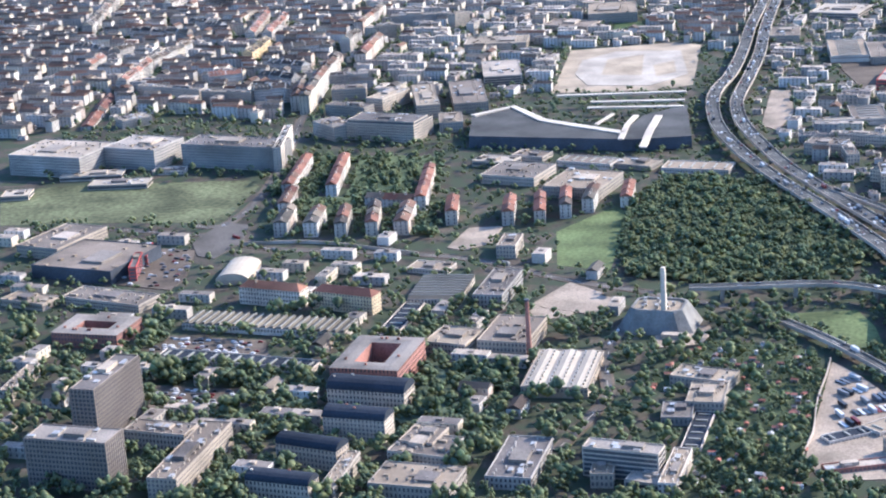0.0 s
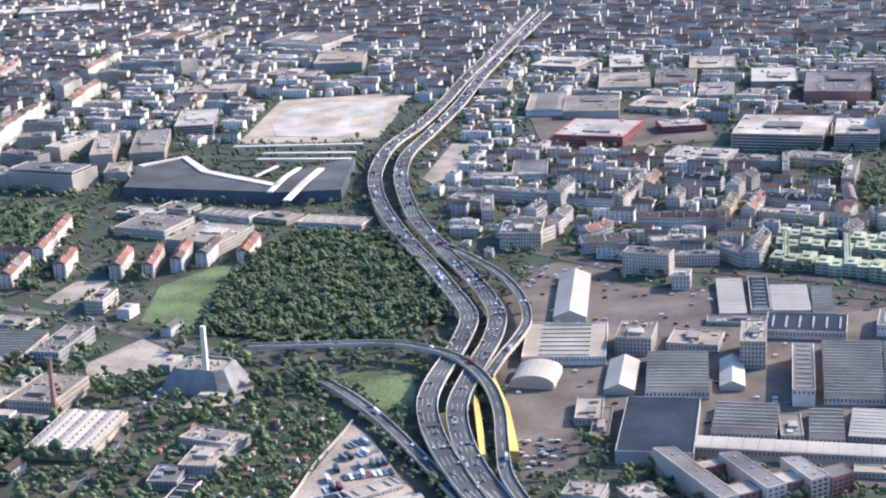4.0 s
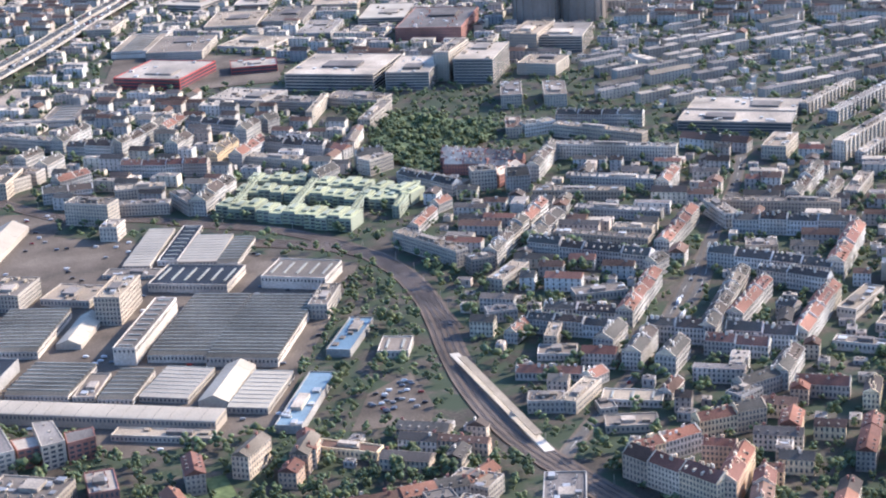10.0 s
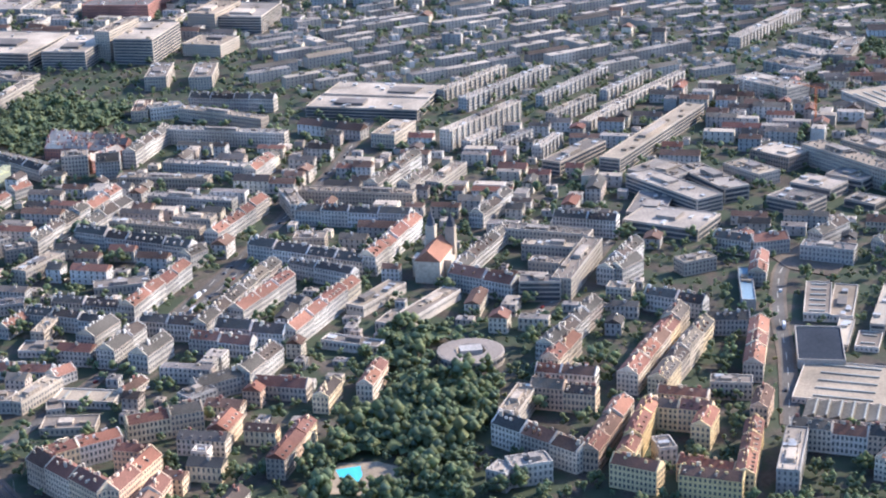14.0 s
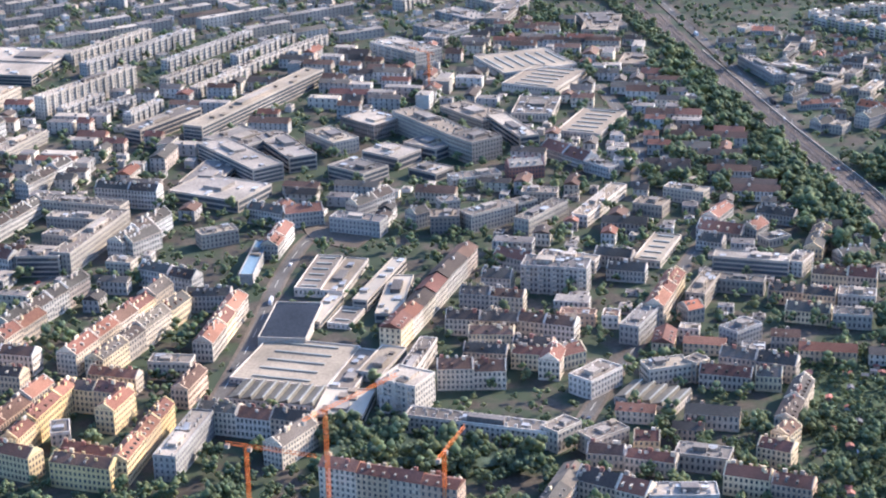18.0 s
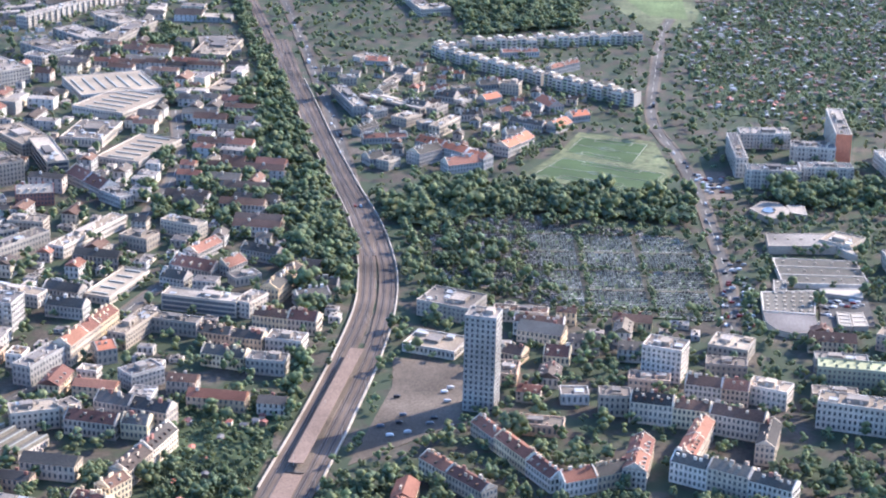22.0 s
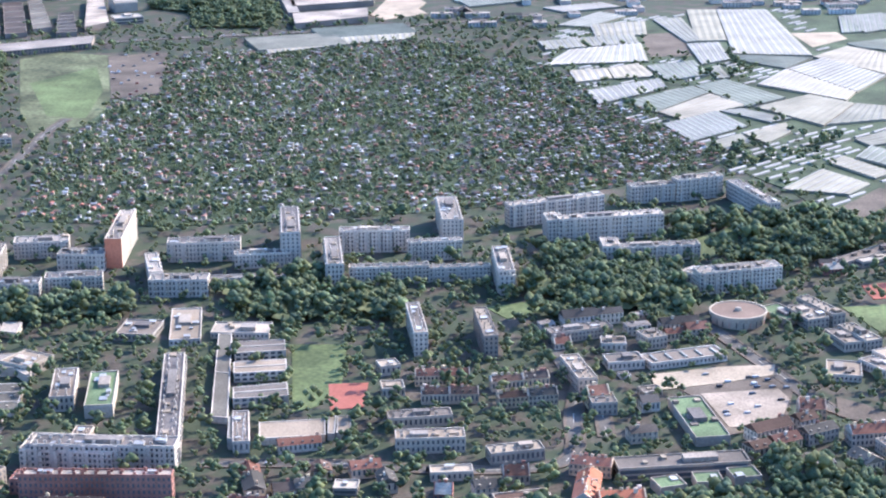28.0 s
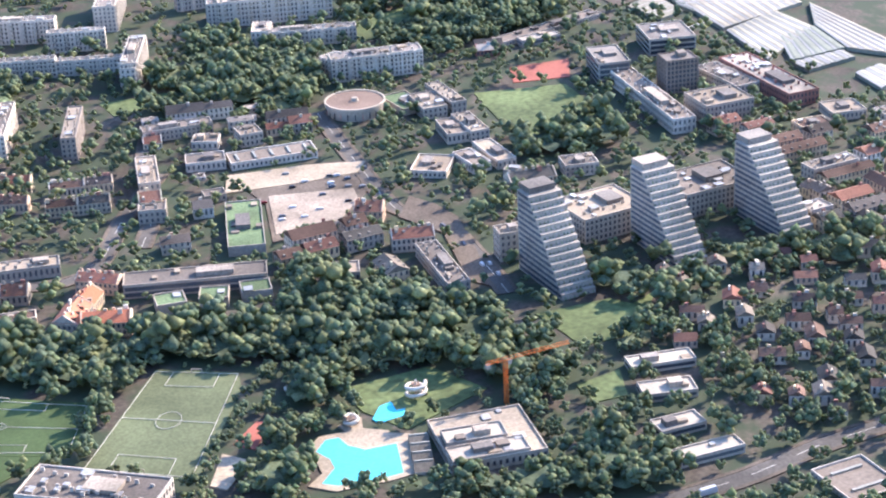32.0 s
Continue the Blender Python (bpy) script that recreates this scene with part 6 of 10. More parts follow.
road([(-109.7, 853.3), (-94.6, 849.6), (-80.2, 897.2), (-70.8, 989.3), (-64.9, 1110.5), (-49.3, 1250.0), (-35.0, 1342.6)], 4)
road([(-153.7, 859.1), (-93.0, 830.1), (-71.8, 806.9), (11.8, 774.4), (57.4, 731.7), (85.2, 710.5), (119.0, 681.7)], 4)
gardens([(71, 602), (103, 649), (138, 629), (137, 595), (109, 510), (80, 511), (73, 521), (101, 591)], 4.0, 1, 0.36)
city([(-357, 1631), (-37, 1498), (-43, 1346), (-81, 1124), (-84, 1062), (-150, 1113), (-214, 1086), (-241, 1051)], -20, 0.85, 6.5, 10)
city([(-37, 1498), (205, 1398), (178, 1220), (96, 1229), (82, 1105), (15, 1062), (-32, 1108)], -20, 0.75, 6, 11)
city([(277, 1368), (348, 1338), (195, 744), (198, 826), (193, 927), (188, 1009), (224, 1164)], -20, 0.6, 5, 12)
city([(-206, 877), (61, 776), (78, 708), (57, 600), (21, 521), (-140, 548)], -20, 0.4, 4, 12)
trees([(-115, 700), (-43, 641), (-41, 586), (-70, 572), (-101, 608)], 5.6, 2.8)
trees([(-79, 979), (12, 953), (8, 806), (-70, 825)], 6, 2)
trees([(-24, 650), (28, 639), (23, 556), (-14, 562)], 6.7, 2.6)
city([(213, 886), (331, 834), (329, 787), (263, 798), (213, 845)], -20, 0.8, 5, 10)
city([(190, 1014), (266, 1028), (349, 983), (397, 898), (385, 825), (250, 848), (202, 888)], -20, 0.85, 5.5, 10)
city([(260, 1374), (621, 1288), (547, 1048), (432, 1088), (257, 1108)], -20, 0.7, 5, 12)
sheet([(133, 671), (164, 669), (166, 650), (163, 621), (153, 629), (143, 654)], "grass", "lawn")
sheet([(196, 634), (216, 631), (218, 587), (213, 558), (195, 556)], "yard", "parking_lot")
sheet([(198, 734), (233, 803), (263, 798), (260, 764), (384, 696), (348, 539), (303, 527), (235, 584), (198, 633)], "yard", "factory_yard")
cars([(197, 590), (214, 592), (213, 558), (195, 556)], 2.4, 0.5)
railway([(212.9, 844.8), (261.9, 789.2), (295.8, 779.0), (323.3, 763.1), (352.4, 748.2), (379.8, 719.6), (397.1, 686.8), (405.1, 651.2), (412.2, 612.9)], 3)
flat(228.6, 848.1, -42, 24.8, 14.5, 6.0, "cream")
row(370.5, 869.4, -39, 46.8, 7.5, 5.0, "cream")
row(392.5, 877.6, 78, 30.5, 5.1, 5.4, "yellow")
flat(470.3, 879.3, 84, 21.9, 7.7, 5.0, "cream")
flat(478.0, 943.6, 83, 31.5, 10.9, 7.0, "white")
flat(500.2, 940.1, 83, 31.4, 11.6, 6.4, "white")
flat(575.4, 858.0, -22, 54.0, 22.2, 4.9, "glass")
flat(585.8, 883.4, -23, 52.8, 25.6, 4.5, "glass")
row(556.1, 821.7, -35, 32.7, 7.5, 4.8, "cream")
flat(581.9, 806.1, 61, 25.0, 11.1, 6.2, "white")
flat(621.2, 804.7, 48, 58.4, 5.3, 9.7, "flatg")
flat(618.6, 789.3, 51, 27.1, 4.3, 5.1, "flatg")
flat(632.0, 783.7, 48, 24.4, 4.7, 5.1, "flatg")
flat(644.6, 771.4, 57, 25.2, 4.2, 5.5, "flatg")
flat(644.3, 876.3, 48, 76.0, 4.6, 6.6, "flatg")
flat(630.5, 892.7, 49, 57.8, 4.3, 5.6, "flatg")
flat(666.6, 828.9, 48, 38.0, 4.5, 5.8, "flatg")
flat(676.5, 873.6, 50, 66.2, 3.8, 5.5, "flatg")
flat(702.2, 870.8, 49, 46.6, 3.5, 5.0, "flatg")
flat(706.7, 852.4, 49, 79.5, 3.8, 4.8, "flatg")
flat(678.6, 815.2, 51, 38.1, 4.4, 4.7, "flatg")
flat(681.9, 715.5, -50, 21.8, 20.9, 6.2, "glass")
flat(667.6, 680.2, 66, 28.4, 14.2, 3.6, "glass")
row(379.4, 473.0, 15, 45.6, 6.9, 5.7, "red")
row(405.4, 483.8, 46, 13.7, 5.5, 4.8, "red")
flat(404.1, 480.6, -34, 13.2, 9.6, 5.1, "beige")
flat(402.7, 467.1, -31, 10.6, 8.0, 4.2, "beige")
row(358.3, 514.5, -90, 14.1, 5.1, 6.2, "red")
flat(425.1, 453.1, 80, 18.4, 11.3, 13.0, "grey")
flat(428.2, 431.2, 81, 18.3, 12.0, 9.5, "grey")
court(386.9, 442.7, 68, 19.7, 17.7, 5.6, "green")
row(368.8, 447.0, -26, 16.5, 7.5, 4.1, "red")
row(518.0, 484.3, 67, 26.8, 5.4, 6.0, "red")
row(498.8, 445.1, 65, 19.9, 5.5, 7.3, "red")
sheet([(525, 460), (544, 456), (549, 471), (541, 478), (530, 479)], "sand", "pool_deck")
sheet([(529, 475), (536, 476), (536, 470), (534, 465), (532, 460), (530, 469)], "water", "swimming_pool")
sheet([(516, 444), (529, 448), (540, 443), (535, 418), (523, 416), (510, 421)], "grass", "lawn")
trees([(543, 572), (567, 577), (585, 543), (582, 507), (567, 469), (556, 411), (535, 414), (522, 450), (521, 478), (544, 515)], 5.4, 3.2)
trees([(500, 450), (516, 451), (511, 420), (487, 423)], 5.0, 3.1)
trees([(445, 704), (471, 698), (473, 663), (451, 655)], 5.6, 2.8)
trees([(400, 939), (464, 899), (463, 877), (424, 807), (404, 840), (391, 966)], 5, 2.2)
trees([(433, 479), (454, 466), (468, 433), (465, 426), (440, 448)], 5.6, 2.6)
trees([(383, 509), (401, 506), (401, 494), (380, 491)], 5.6, 2.6)
railway([(335.7, 736.1), (370.1, 720.8), (388.2, 705.9), (399.6, 679.3), (406.2, 646.1), (408.5, 616.4), (409.6, 589.3), (412.4, 559.1), (417.5, 531.1), (423.9, 509.0), (433.0, 487.9), (444.3, 464.2), (457.4, 438.7), (467.2, 421.6)], 4)
platform(409.6, 589.3, 428.7, 504.1, 3.2)
sheet([(379, 561), (394, 577), (399, 548), (397, 535), (372, 532)], "yard", "parking_lot")
cars([(377, 557), (394, 572), (398, 548), (383, 542)], 2.4, 0.4)
road([(430.1, 496.0), (441.6, 517.8), (464.1, 558.1), (488.0, 610.8), (520.4, 686.7), (551.3, 766.9), (579.9, 858.1)], 3.5)
road([(481.9, 590.0), (505.1, 636.9), (519.4, 679.9)], 3.5)
road([(604.9, 580.3), (624.2, 610.9), (656.0, 670.2), (680.6, 702.5)], 3.5)
city([(415, 809), (720, 811), (630, 554), (599, 565), (560, 579), (529, 518), (518, 479), (511, 466), (482, 471), (434, 519), (418, 632)], -20, 0.6, 5, 9, True)
flat(677.1, 584.7, 76, 32.3, 4.7, 3.5, "blue")
row(728.2, 539.1, 62, 74.3, 6.7, 6.8, "cream")
flat(712.9, 483.5, 66, 42.0, 5.1, 4.7, "beige")
flat(768.5, 543.6, -23, 20.8, 9.5, 9.1, "flatg")
flat(775.5, 456.6, -39, 17.5, 12.2, 2.2, "saw")
flat(808.0, 567.4, 59, 26.5, 9.3, 2.4, "beigehall")
flat(803.6, 974.0, 49, 81.8, 6.3, 6.0, "flatg")
flat(765.9, 843.0, -58, 32.8, 15.9, 7.1, "flatg")
flat(789.4, 884.2, -56, 25.0, 14.1, 5.1, "flatg")
flat(805.2, 909.4, -59, 28.8, 13.6, 5.2, "flatg")
flat(824.1, 938.1, -63, 25.1, 12.8, 5.4, "flatg")
flat(827.4, 912.6, 62, 45.0, 11.8, 5.2, "white")
flat(794.7, 884.9, 55, 43.3, 10.7, 3.9, "flatg")
flat(816.2, 814.9, 13, 35.8, 34.4, 3.7, "beigehall")
flat(818.9, 784.6, 53, 34.5, 25.5, 3.6, "beigehall")
flat(805.4, 741.5, 70, 26.4, 17.2, 3.4, "beige")
flat(823.0, 716.3, 58, 34.7, 18.4, 2.4, "beigehall")
flat(756.5, 712.5, -67, 41.8, 10.7, 8.4, "white")
flat(769.4, 686.8, -62, 15.0, 14.7, 8.7, "white")
flat(778.1, 734.1, -64, 29.5, 13.9, 4.9, "white")
flat(788.2, 707.0, -79, 35.1, 8.4, 6.0, "glass")
flat(735.5, 731.0, -55, 19.6, 16.4, 6.0, "tower")
flat(737.2, 688.2, -48, 17.8, 14.2, 4.6, "glass")
flat(722.0, 669.6, -51, 18.2, 13.6, 5.4, "glass")
flat(753.7, 695.9, -49, 16.6, 14.1, 4.6, "glass")
flat(749.1, 667.8, -48, 13.2, 10.8, 3.1, "glass")
flat(679.6, 692.5, -65, 43.6, 13.0, 6.5, "glass")
flat(697.4, 701.8, -73, 36.8, 11.4, 6.1, "glass")
flat(716.8, 711.6, -64, 21.1, 11.7, 5.6, "white")
flat(670.2, 658.7, -38, 30.2, 21.8, 4.3, "glass")
flat(652.3, 752.0, 48, 38.1, 8.9, 5.7, "terrace")
flat(692.1, 773.7, 54, 97.5, 9.1, 6.4, "terrace")
flat(868.4, 879.7, 71, 34.2, 17.0, 3.4, "white")
flat(866.7, 811.0, 65, 20.2, 12.8, 2.1, "white")
road([(658.2, 478.5), (672.1, 524.9), (683.7, 570.9), (696.6, 606.9), (712.0, 627.9)], 3.8)
road([(752.2, 444.6), (767.1, 471.4), (794.6, 517.4), (812.9, 553.6), (831.4, 583.2)], 3.5)
road([(841.3, 779.3), (836.6, 699.8), (820.7, 636.4)], 4)
trees([(688, 458), (741, 440), (736, 420), (680, 431)], 5.6, 3.1)
trees([(788, 891), (844, 943), (865, 910), (855, 875), (825, 870), (792, 844)], 5, 2.2)
trees([(826, 719), (856, 695), (877, 652), (859, 602), (838, 619), (819, 637)], 5.6, 2.8)
cars([(862, 795), (885, 779), (851, 722), (845, 750)], 2.4, 0.35)
city([(691, 666), (821, 636), (831, 572), (833, 539), (804, 464), (773, 413), (737, 421), (754, 451), (749, 483), (723, 514), (758, 599), (688, 627)], -22, 0.6, 4.5, 9, True)
city([(771, 1052), (886, 1022), (821, 948), (747, 866)], 20, 0.7, 4, 10)
city([(520, 1119), (771, 1052), (745, 890), (639, 859), (533, 907)], 25, 0.8, 5, 9)
crane(681.9, 405.5, 30, 25, 40)
crane(663.2, 406.8, 22, 18, -30)
crane(708.5, 398.3, 20, 14, 60)
row(697.3, 408.4, -31, 35.8, 5.5, 11.4, "red")
crane(767.1, 782.4, 18, 14, 120)
railway([(897.3, 892.5), (895.5, 824.8), (895.3, 784.5), (894.4, 721.9), (894.4, 671.1), (894.4, 626.2), (891.4, 589.8), (887.2, 562.5), (881.7, 537.6), (869.9, 502.3), (854.4, 460.3), (838.9, 421.3), (825.0, 385.2)], 2)
railway([(902.2, 904.0), (899.3, 824.1), (898.9, 783.8), (897.8, 721.3), (897.8, 666.9), (898.6, 622.3), (897.0, 588.8), (893.6, 561.3), (887.0, 531.7), (876.2, 496.8), (861.0, 455.4), (847.3, 419.8), (833.4, 383.7)], 2)
platform(874.5, 504.0, 846.0, 429.5, 5, "yard", "planks", 0.48)
platform(845.6, 428.5, 830.3, 389.8, 5, "planks", "palegravel", 0.05)
sheet([(884, 500), (905, 490), (894, 453), (860, 432), (880, 479)], "yard", "square")
flat(897.8, 504.7, -34, 16.4, 12.4, 2.5, "beige")
flat(908.4, 532.4, -36, 17.5, 14.0, 4.9, "white")
row(930.3, 506.2, -31, 13.6, 7.5, 3.7, "cream")
row(867.1, 400.3, 70, 30.7, 5.5, 3.3, "red")
flat(709.9, 467.7, -39, 11.4, 10.8, 9.0, "flat")
row(737.9, 403.9, 59, 21.7, 5.5, 5.9, "yellow")
gardens([(811, 476), (824, 481), (849, 477), (841, 441), (821, 389), (805, 391), (812, 446)], 3.4, 1, 0.14)
trees([(853, 492), (863, 499), (852, 461), (841, 441)], 5.0, 2.6)
trees([(892, 562), (892, 541), (887, 513), (876, 488), (884, 523)], 4.7, 2.8)
trees([(883, 648), (887, 603), (881, 564), (874, 529), (866, 531), (857, 557), (867, 606)], 4.7, 2.8)
trees([(899, 814), (895, 705), (895, 639), (900, 600), (902, 631), (902, 704), (906, 813)], 4.7, 2.8)
trees([(901, 652), (946, 637), (959, 642), (954, 622), (913, 610), (900, 625)], 5.0, 2.8)
trees([(858, 418), (869, 422), (859, 382), (840, 384)], 5.0, 2.8)
trees([(879, 414), (885, 401), (884, 378), (865, 381)], 5.0, 2.8)
trees([(901, 448), (911, 436), (915, 421), (903, 423)], 5.0, 2.8)
city([(890, 541), (972, 527), (944, 460), (914, 482), (917, 517)], -20, 0.35, 4, 9, True)
flat(901.5, 462.1, -26, 8.7, 7.4, 27.6, "checker")
flat(1057.7, 492.4, -25, 26.3, 11.9, 5.4, "flat")
flat(1050.7, 473.6, -24, 22.8, 6.7, 4.2, "brick")
flat(1017.9, 455.1, -21, 40.6, 6.9, 6.8, "green")
flat(998.9, 432.9, -29, 22.1, 8.0, 7.8, "beige")
row(1020.4, 426.7, -34, 11.8, 7.5, 6.2, "yellow")
flat(958.2, 475.3, -34, 11.6, 8.8, 9.9, "beige")
flat(982.6, 486.7, -34, 11.8, 10.6, 4.2, "white")
flat(1032.7, 482.9, -41, 10.3, 6.6, 5.0, "white")
flat(869.8, 886.2, 89, 32.2, 18.4, 3.3, "white")
flat(935.9, 776.8, -50, 34.0, 6.0, 1.8, "white")
flat(1052.2, 671.7, 76, 35.6, 4.3, 7.7, "flat")
flat(1072.5, 694.8, -11, 20.5, 8.4, 6.4, "flat")
flat(1085.0, 673.6, -21, 17.5, 8.1, 6.2, "flat")
flat(1101.6, 688.1, 73, 39.7, 6.2, 11.1, "flatred")
flat(1056.1, 642.7, -15, 20.4, 7.4, 7.1, "flat")
flat(1078.1, 644.6, -11, 20.3, 6.7, 6.7, "flat")
graves([(920, 628), (948, 628), (963, 611), (1000, 590), (1007, 574), (987, 513), (948, 522), (931, 540), (910, 566)], 1.9)
trees([(920, 628), (948, 628), (963, 611), (1000, 590), (1007, 574), (987, 513), (948, 522), (931, 540), (910, 566)], 12, 2.0)
trees([(921, 661), (970, 650), (1021, 631), (1013, 600), (963, 618), (917, 635)], 5.0, 2.9)
trees([(903, 625), (919, 622), (935, 560), (927, 531), (899, 542)], 8.1, 2.4)
villas([(916, 838), (958, 873), (968, 837), (1020, 772), (1011, 746), (957, 682), (927, 674), (915, 750)], 8)
trees([(1005, 1065), (1099, 1117), (1085, 996), (1055, 914), (997, 902), (1000, 985)], 5, 2.5)
trees([(890, 1208), (904, 1205), (897, 754), (895, 640), (885, 571), (875, 574), (883, 684), (884, 891)], 5, 2.3)
sheet([(1105, 1097), (1130, 1110), (1168, 1082), (1124, 912), (1091, 903), (1090, 949)], "dullgrass", "meadow")
sheet([(1103, 1025), (1144, 1059), (1138, 991), (1120, 927), (1102, 939)], "grass", "sports_field")
sheet([(963, 666), (987, 696), (1003, 724), (1030, 706), (1024, 664), (1006, 635)], "dullgrass", "pitch_surround", "grass strip round the pitches")
sheet([(969, 668), (987, 690), (1021, 662), (1006, 642)], "turf2", "football_pitch")
sheet([(990, 697), (1002, 717), (1026, 702), (1011, 676)], "turf2", "football_pitch")
road([(988.8, 502.8), (1002.8, 544.2), (1013.5, 587.3), (1024.8, 637.3), (1033.4, 688.4), (1039.7, 738.9), (1065.3, 813.9), (1093.9, 892.0), (1111.1, 929.2)], 4)
sheet([(1031, 665), (1044, 662), (1037, 627), (1025, 630)], "yard", "parking_lot")
cars([(1008, 565), (1018, 563), (998, 505), (990, 503)], 2.4, 0.4)
cars([(1031, 665), (1044, 662), (1037, 634), (1027, 637)], 2.4, 0.4)
city([(924, 542), (997, 506), (1079, 506), (1036, 416), (903, 446)], -20, 0.45, 4, 9, True)
flat(1090.0, 518.4, 78, 78.3, 6.4, 4.7, "flat")
flat(1066.1, 486.8, -22, 40.3, 7.2, 7.1, "flat")
flat(1060.5, 464.1, -20, 40.8, 4.0, 7.8, "brick")
flat(1107.5, 651.6, 84, 24.2, 4.7, 6.0, "flat")
flat(1113.1, 630.2, -18, 20.9, 7.3, 6.3, "flat")
flat(1139.4, 634.5, -12, 30.3, 4.1, 2.6, "flat")
flat(1129.8, 669.4, -15, 27.3, 7.5, 7.3, "flat")
flat(1148.4, 652.7, -12, 20.8, 5.1, 5.5, "flat")
flat(1162.5, 667.3, 77, 36.2, 6.7, 12.7, "flat")
flat(1193.1, 658.1, -17, 26.7, 5.4, 8.5, "flat")
flat(1211.2, 639.9, -12, 20.4, 3.7, 7.3, "flat")
flat(1170.4, 633.4, 77, 34.2, 5.6, 9.3, "flat")
flat(1187.0, 618.1, -14, 28.8, 4.1, 6.4, "flat")
flat(1211.8, 612.4, -13, 22.1, 3.4, 5.3, "flat")
flat(1226.1, 605.6, 75, 29.7, 5.6, 8.4, "flat")
flat(1227.9, 672.8, 76, 34.1, 7.7, 9.6, "flat")
flat(1272.8, 673.7, 3, 41.3, 5.7, 8.8, "flat")
flat(1283.9, 643.9, -8, 41.6, 6.4, 9.1, "flat")
flat(1263.6, 651.8, 79, 11.4, 6.0, 8.2, "flat")
flat(1289.4, 612.0, -11, 32.2, 5.1, 5.5, "flat")
flat(1273.4, 619.1, 74, 11.8, 6.5, 6.0, "flat")
flat(1321.5, 687.2, -5, 20.2, 6.1, 7.2, "flat")
flat(1341.0, 685.1, 3, 21.2, 5.8, 9.2, "flat")
flat(1354.8, 662.0, 89, 38.4, 5.4, 7.3, "flat")
flat(1301.2, 569.6, -4, 31.0, 7.6, 7.9, "flat")
flat(1290.6, 576.8, -61, 12.1, 7.6, 5.1, "flat")
flat(1105.6, 493.3, 78, 23.1, 4.7, 3.4, "beige")
flat(1092.7, 592.1, 65, 14.7, 12.8, 2.4, "white")
flat(1108.1, 591.5, 78, 32.0, 10.2, 2.0, "beige")
flat(1124.9, 581.2, -21, 19.3, 10.7, 2.0, "grey")
flat(1053.7, 571.2, 42, 12.0, 11.7, 3.4, "white")
flat(1061.8, 542.4, 79, 24.2, 7.2, 4.7, "beige")
flat(1072.1, 535.8, 78, 28.6, 8.4, 3.9, "planted")
sheet([(1138, 565), (1155, 559), (1144, 525), (1132, 509), (1124, 507)], "grass", "school_field")
sheet([(1140, 526), (1152, 523), (1145, 504), (1135, 505)], "court", "sports_court")
trees([(1126, 640), (1165, 630), (1189, 603), (1178, 569), (1164, 586), (1139, 583), (1125, 607)], 5.0, 3.1)
trees([(1052, 646), (1098, 636), (1094, 611), (1049, 615)], 5.0, 2.8)
trees([(1227, 604), (1285, 583), (1276, 546), (1260, 539), (1214, 568)], 5.6, 2.8)
trees([(1311, 651), (1387, 641), (1376, 594), (1333, 580), (1299, 614)], 5.0, 3.1)
sheet([(1309, 627), (1337, 642), (1324, 612), (1304, 604)], "grass", "lawn")
sheet([(1210, 579), (1232, 581), (1237, 573), (1213, 565)], "grass", "lawn")

gardens([(1089, 846), (1142, 965), (1199, 1077), (1362, 1066), (1359, 978), (1355, 827), (1285, 700), (1187, 705), (1122, 718), (1069, 746)], 3.9, 1, 0.44, 0.95)
gardens([(1284, 757), (1350, 855), (1387, 801), (1380, 733), (1350, 722), (1319, 713), (1264, 704)], 3.9, 1, 0.44, 0.95)
gardens([(1374, 1024), (1381, 984), (1392, 839), (1384, 765), (1354, 731), (1274, 730), (1310, 870)], 3.9, 1, 0.44, 0.95)
flat(1226.4, 607.0, 75, 35.9, 4.9, 7.1, "flat")
rotunda(1285.2, 537.1, 9.5)
row(1343.7, 578.2, -14, 9.7, 7.5, 1.8, "red")
flat(1369.7, 589.5, 21, 46.8, 6.4, 1.6, "white")
flat(1370.7, 535.9, 82, 17.5, 10.4, 7.3, "glass")
flat(1371.8, 504.4, 90, 52.6, 7.5, 4.7, "beige")
flat(1386.1, 515.1, -3, 10.4, 8.1, 10.9, "tower")
flat(1387.8, 488.3, 4, 16.6, 14.2, 6.2, "white")
flat(1400.1, 556.0, 82, 17.7, 16.1, 5.6, "glass")
flat(1413.0, 505.5, -84, 41.1, 11.0, 4.4, "brick")
flat(1401.5, 511.4, -80, 23.6, 8.7, 3.8, "beige")
flat(1407.5, 465.3, 2, 10.5, 6.6, 2.5, "cream")
flat(1422.2, 473.4, -4, 11.1, 10.5, 2.5, "white")
flat(1322.5, 424.3, 11, 19.9, 16.7, 6.8, "white")
flat(1355.1, 428.7, 9, 22.2, 16.6, 6.9, "white")
flat(1294.9, 415.5, -1, 9.2, 5.9, 7.7, "white")
flat(1305.4, 345.5, -5, 15.5, 5.4, 1.9, "whitelow")
flat(1301.5, 332.8, -8, 12.4, 6.4, 1.8, "whitelow")
flat(1297.3, 317.7, 4, 10.8, 5.7, 1.8, "whitelow")
flat(1298.5, 305.3, 4, 15.2, 4.7, 1.8, "whitelow")
flat(1321.8, 284.6, -82, 14.0, 12.6, 0.9, "beigehall")
sheet([(1173, 347), (1196, 388), (1214, 379), (1213, 371), (1196, 335)], "turf", "football_pitch")
sheet([(1153, 395), (1175, 376), (1170, 358), (1149, 345)], "turf2", "football_pitch")
sheet([(1206, 347), (1213, 355), (1216, 353), (1210, 343)], "court", "tennis_court")
sheet([(1198, 332), (1203, 344), (1208, 339), (1201, 329)], "sand", "sand_court")
sheet([(1288, 381), (1308, 382), (1312, 377), (1320, 382), (1308, 362), (1292, 361), (1291, 368)], "grass", "lawn")
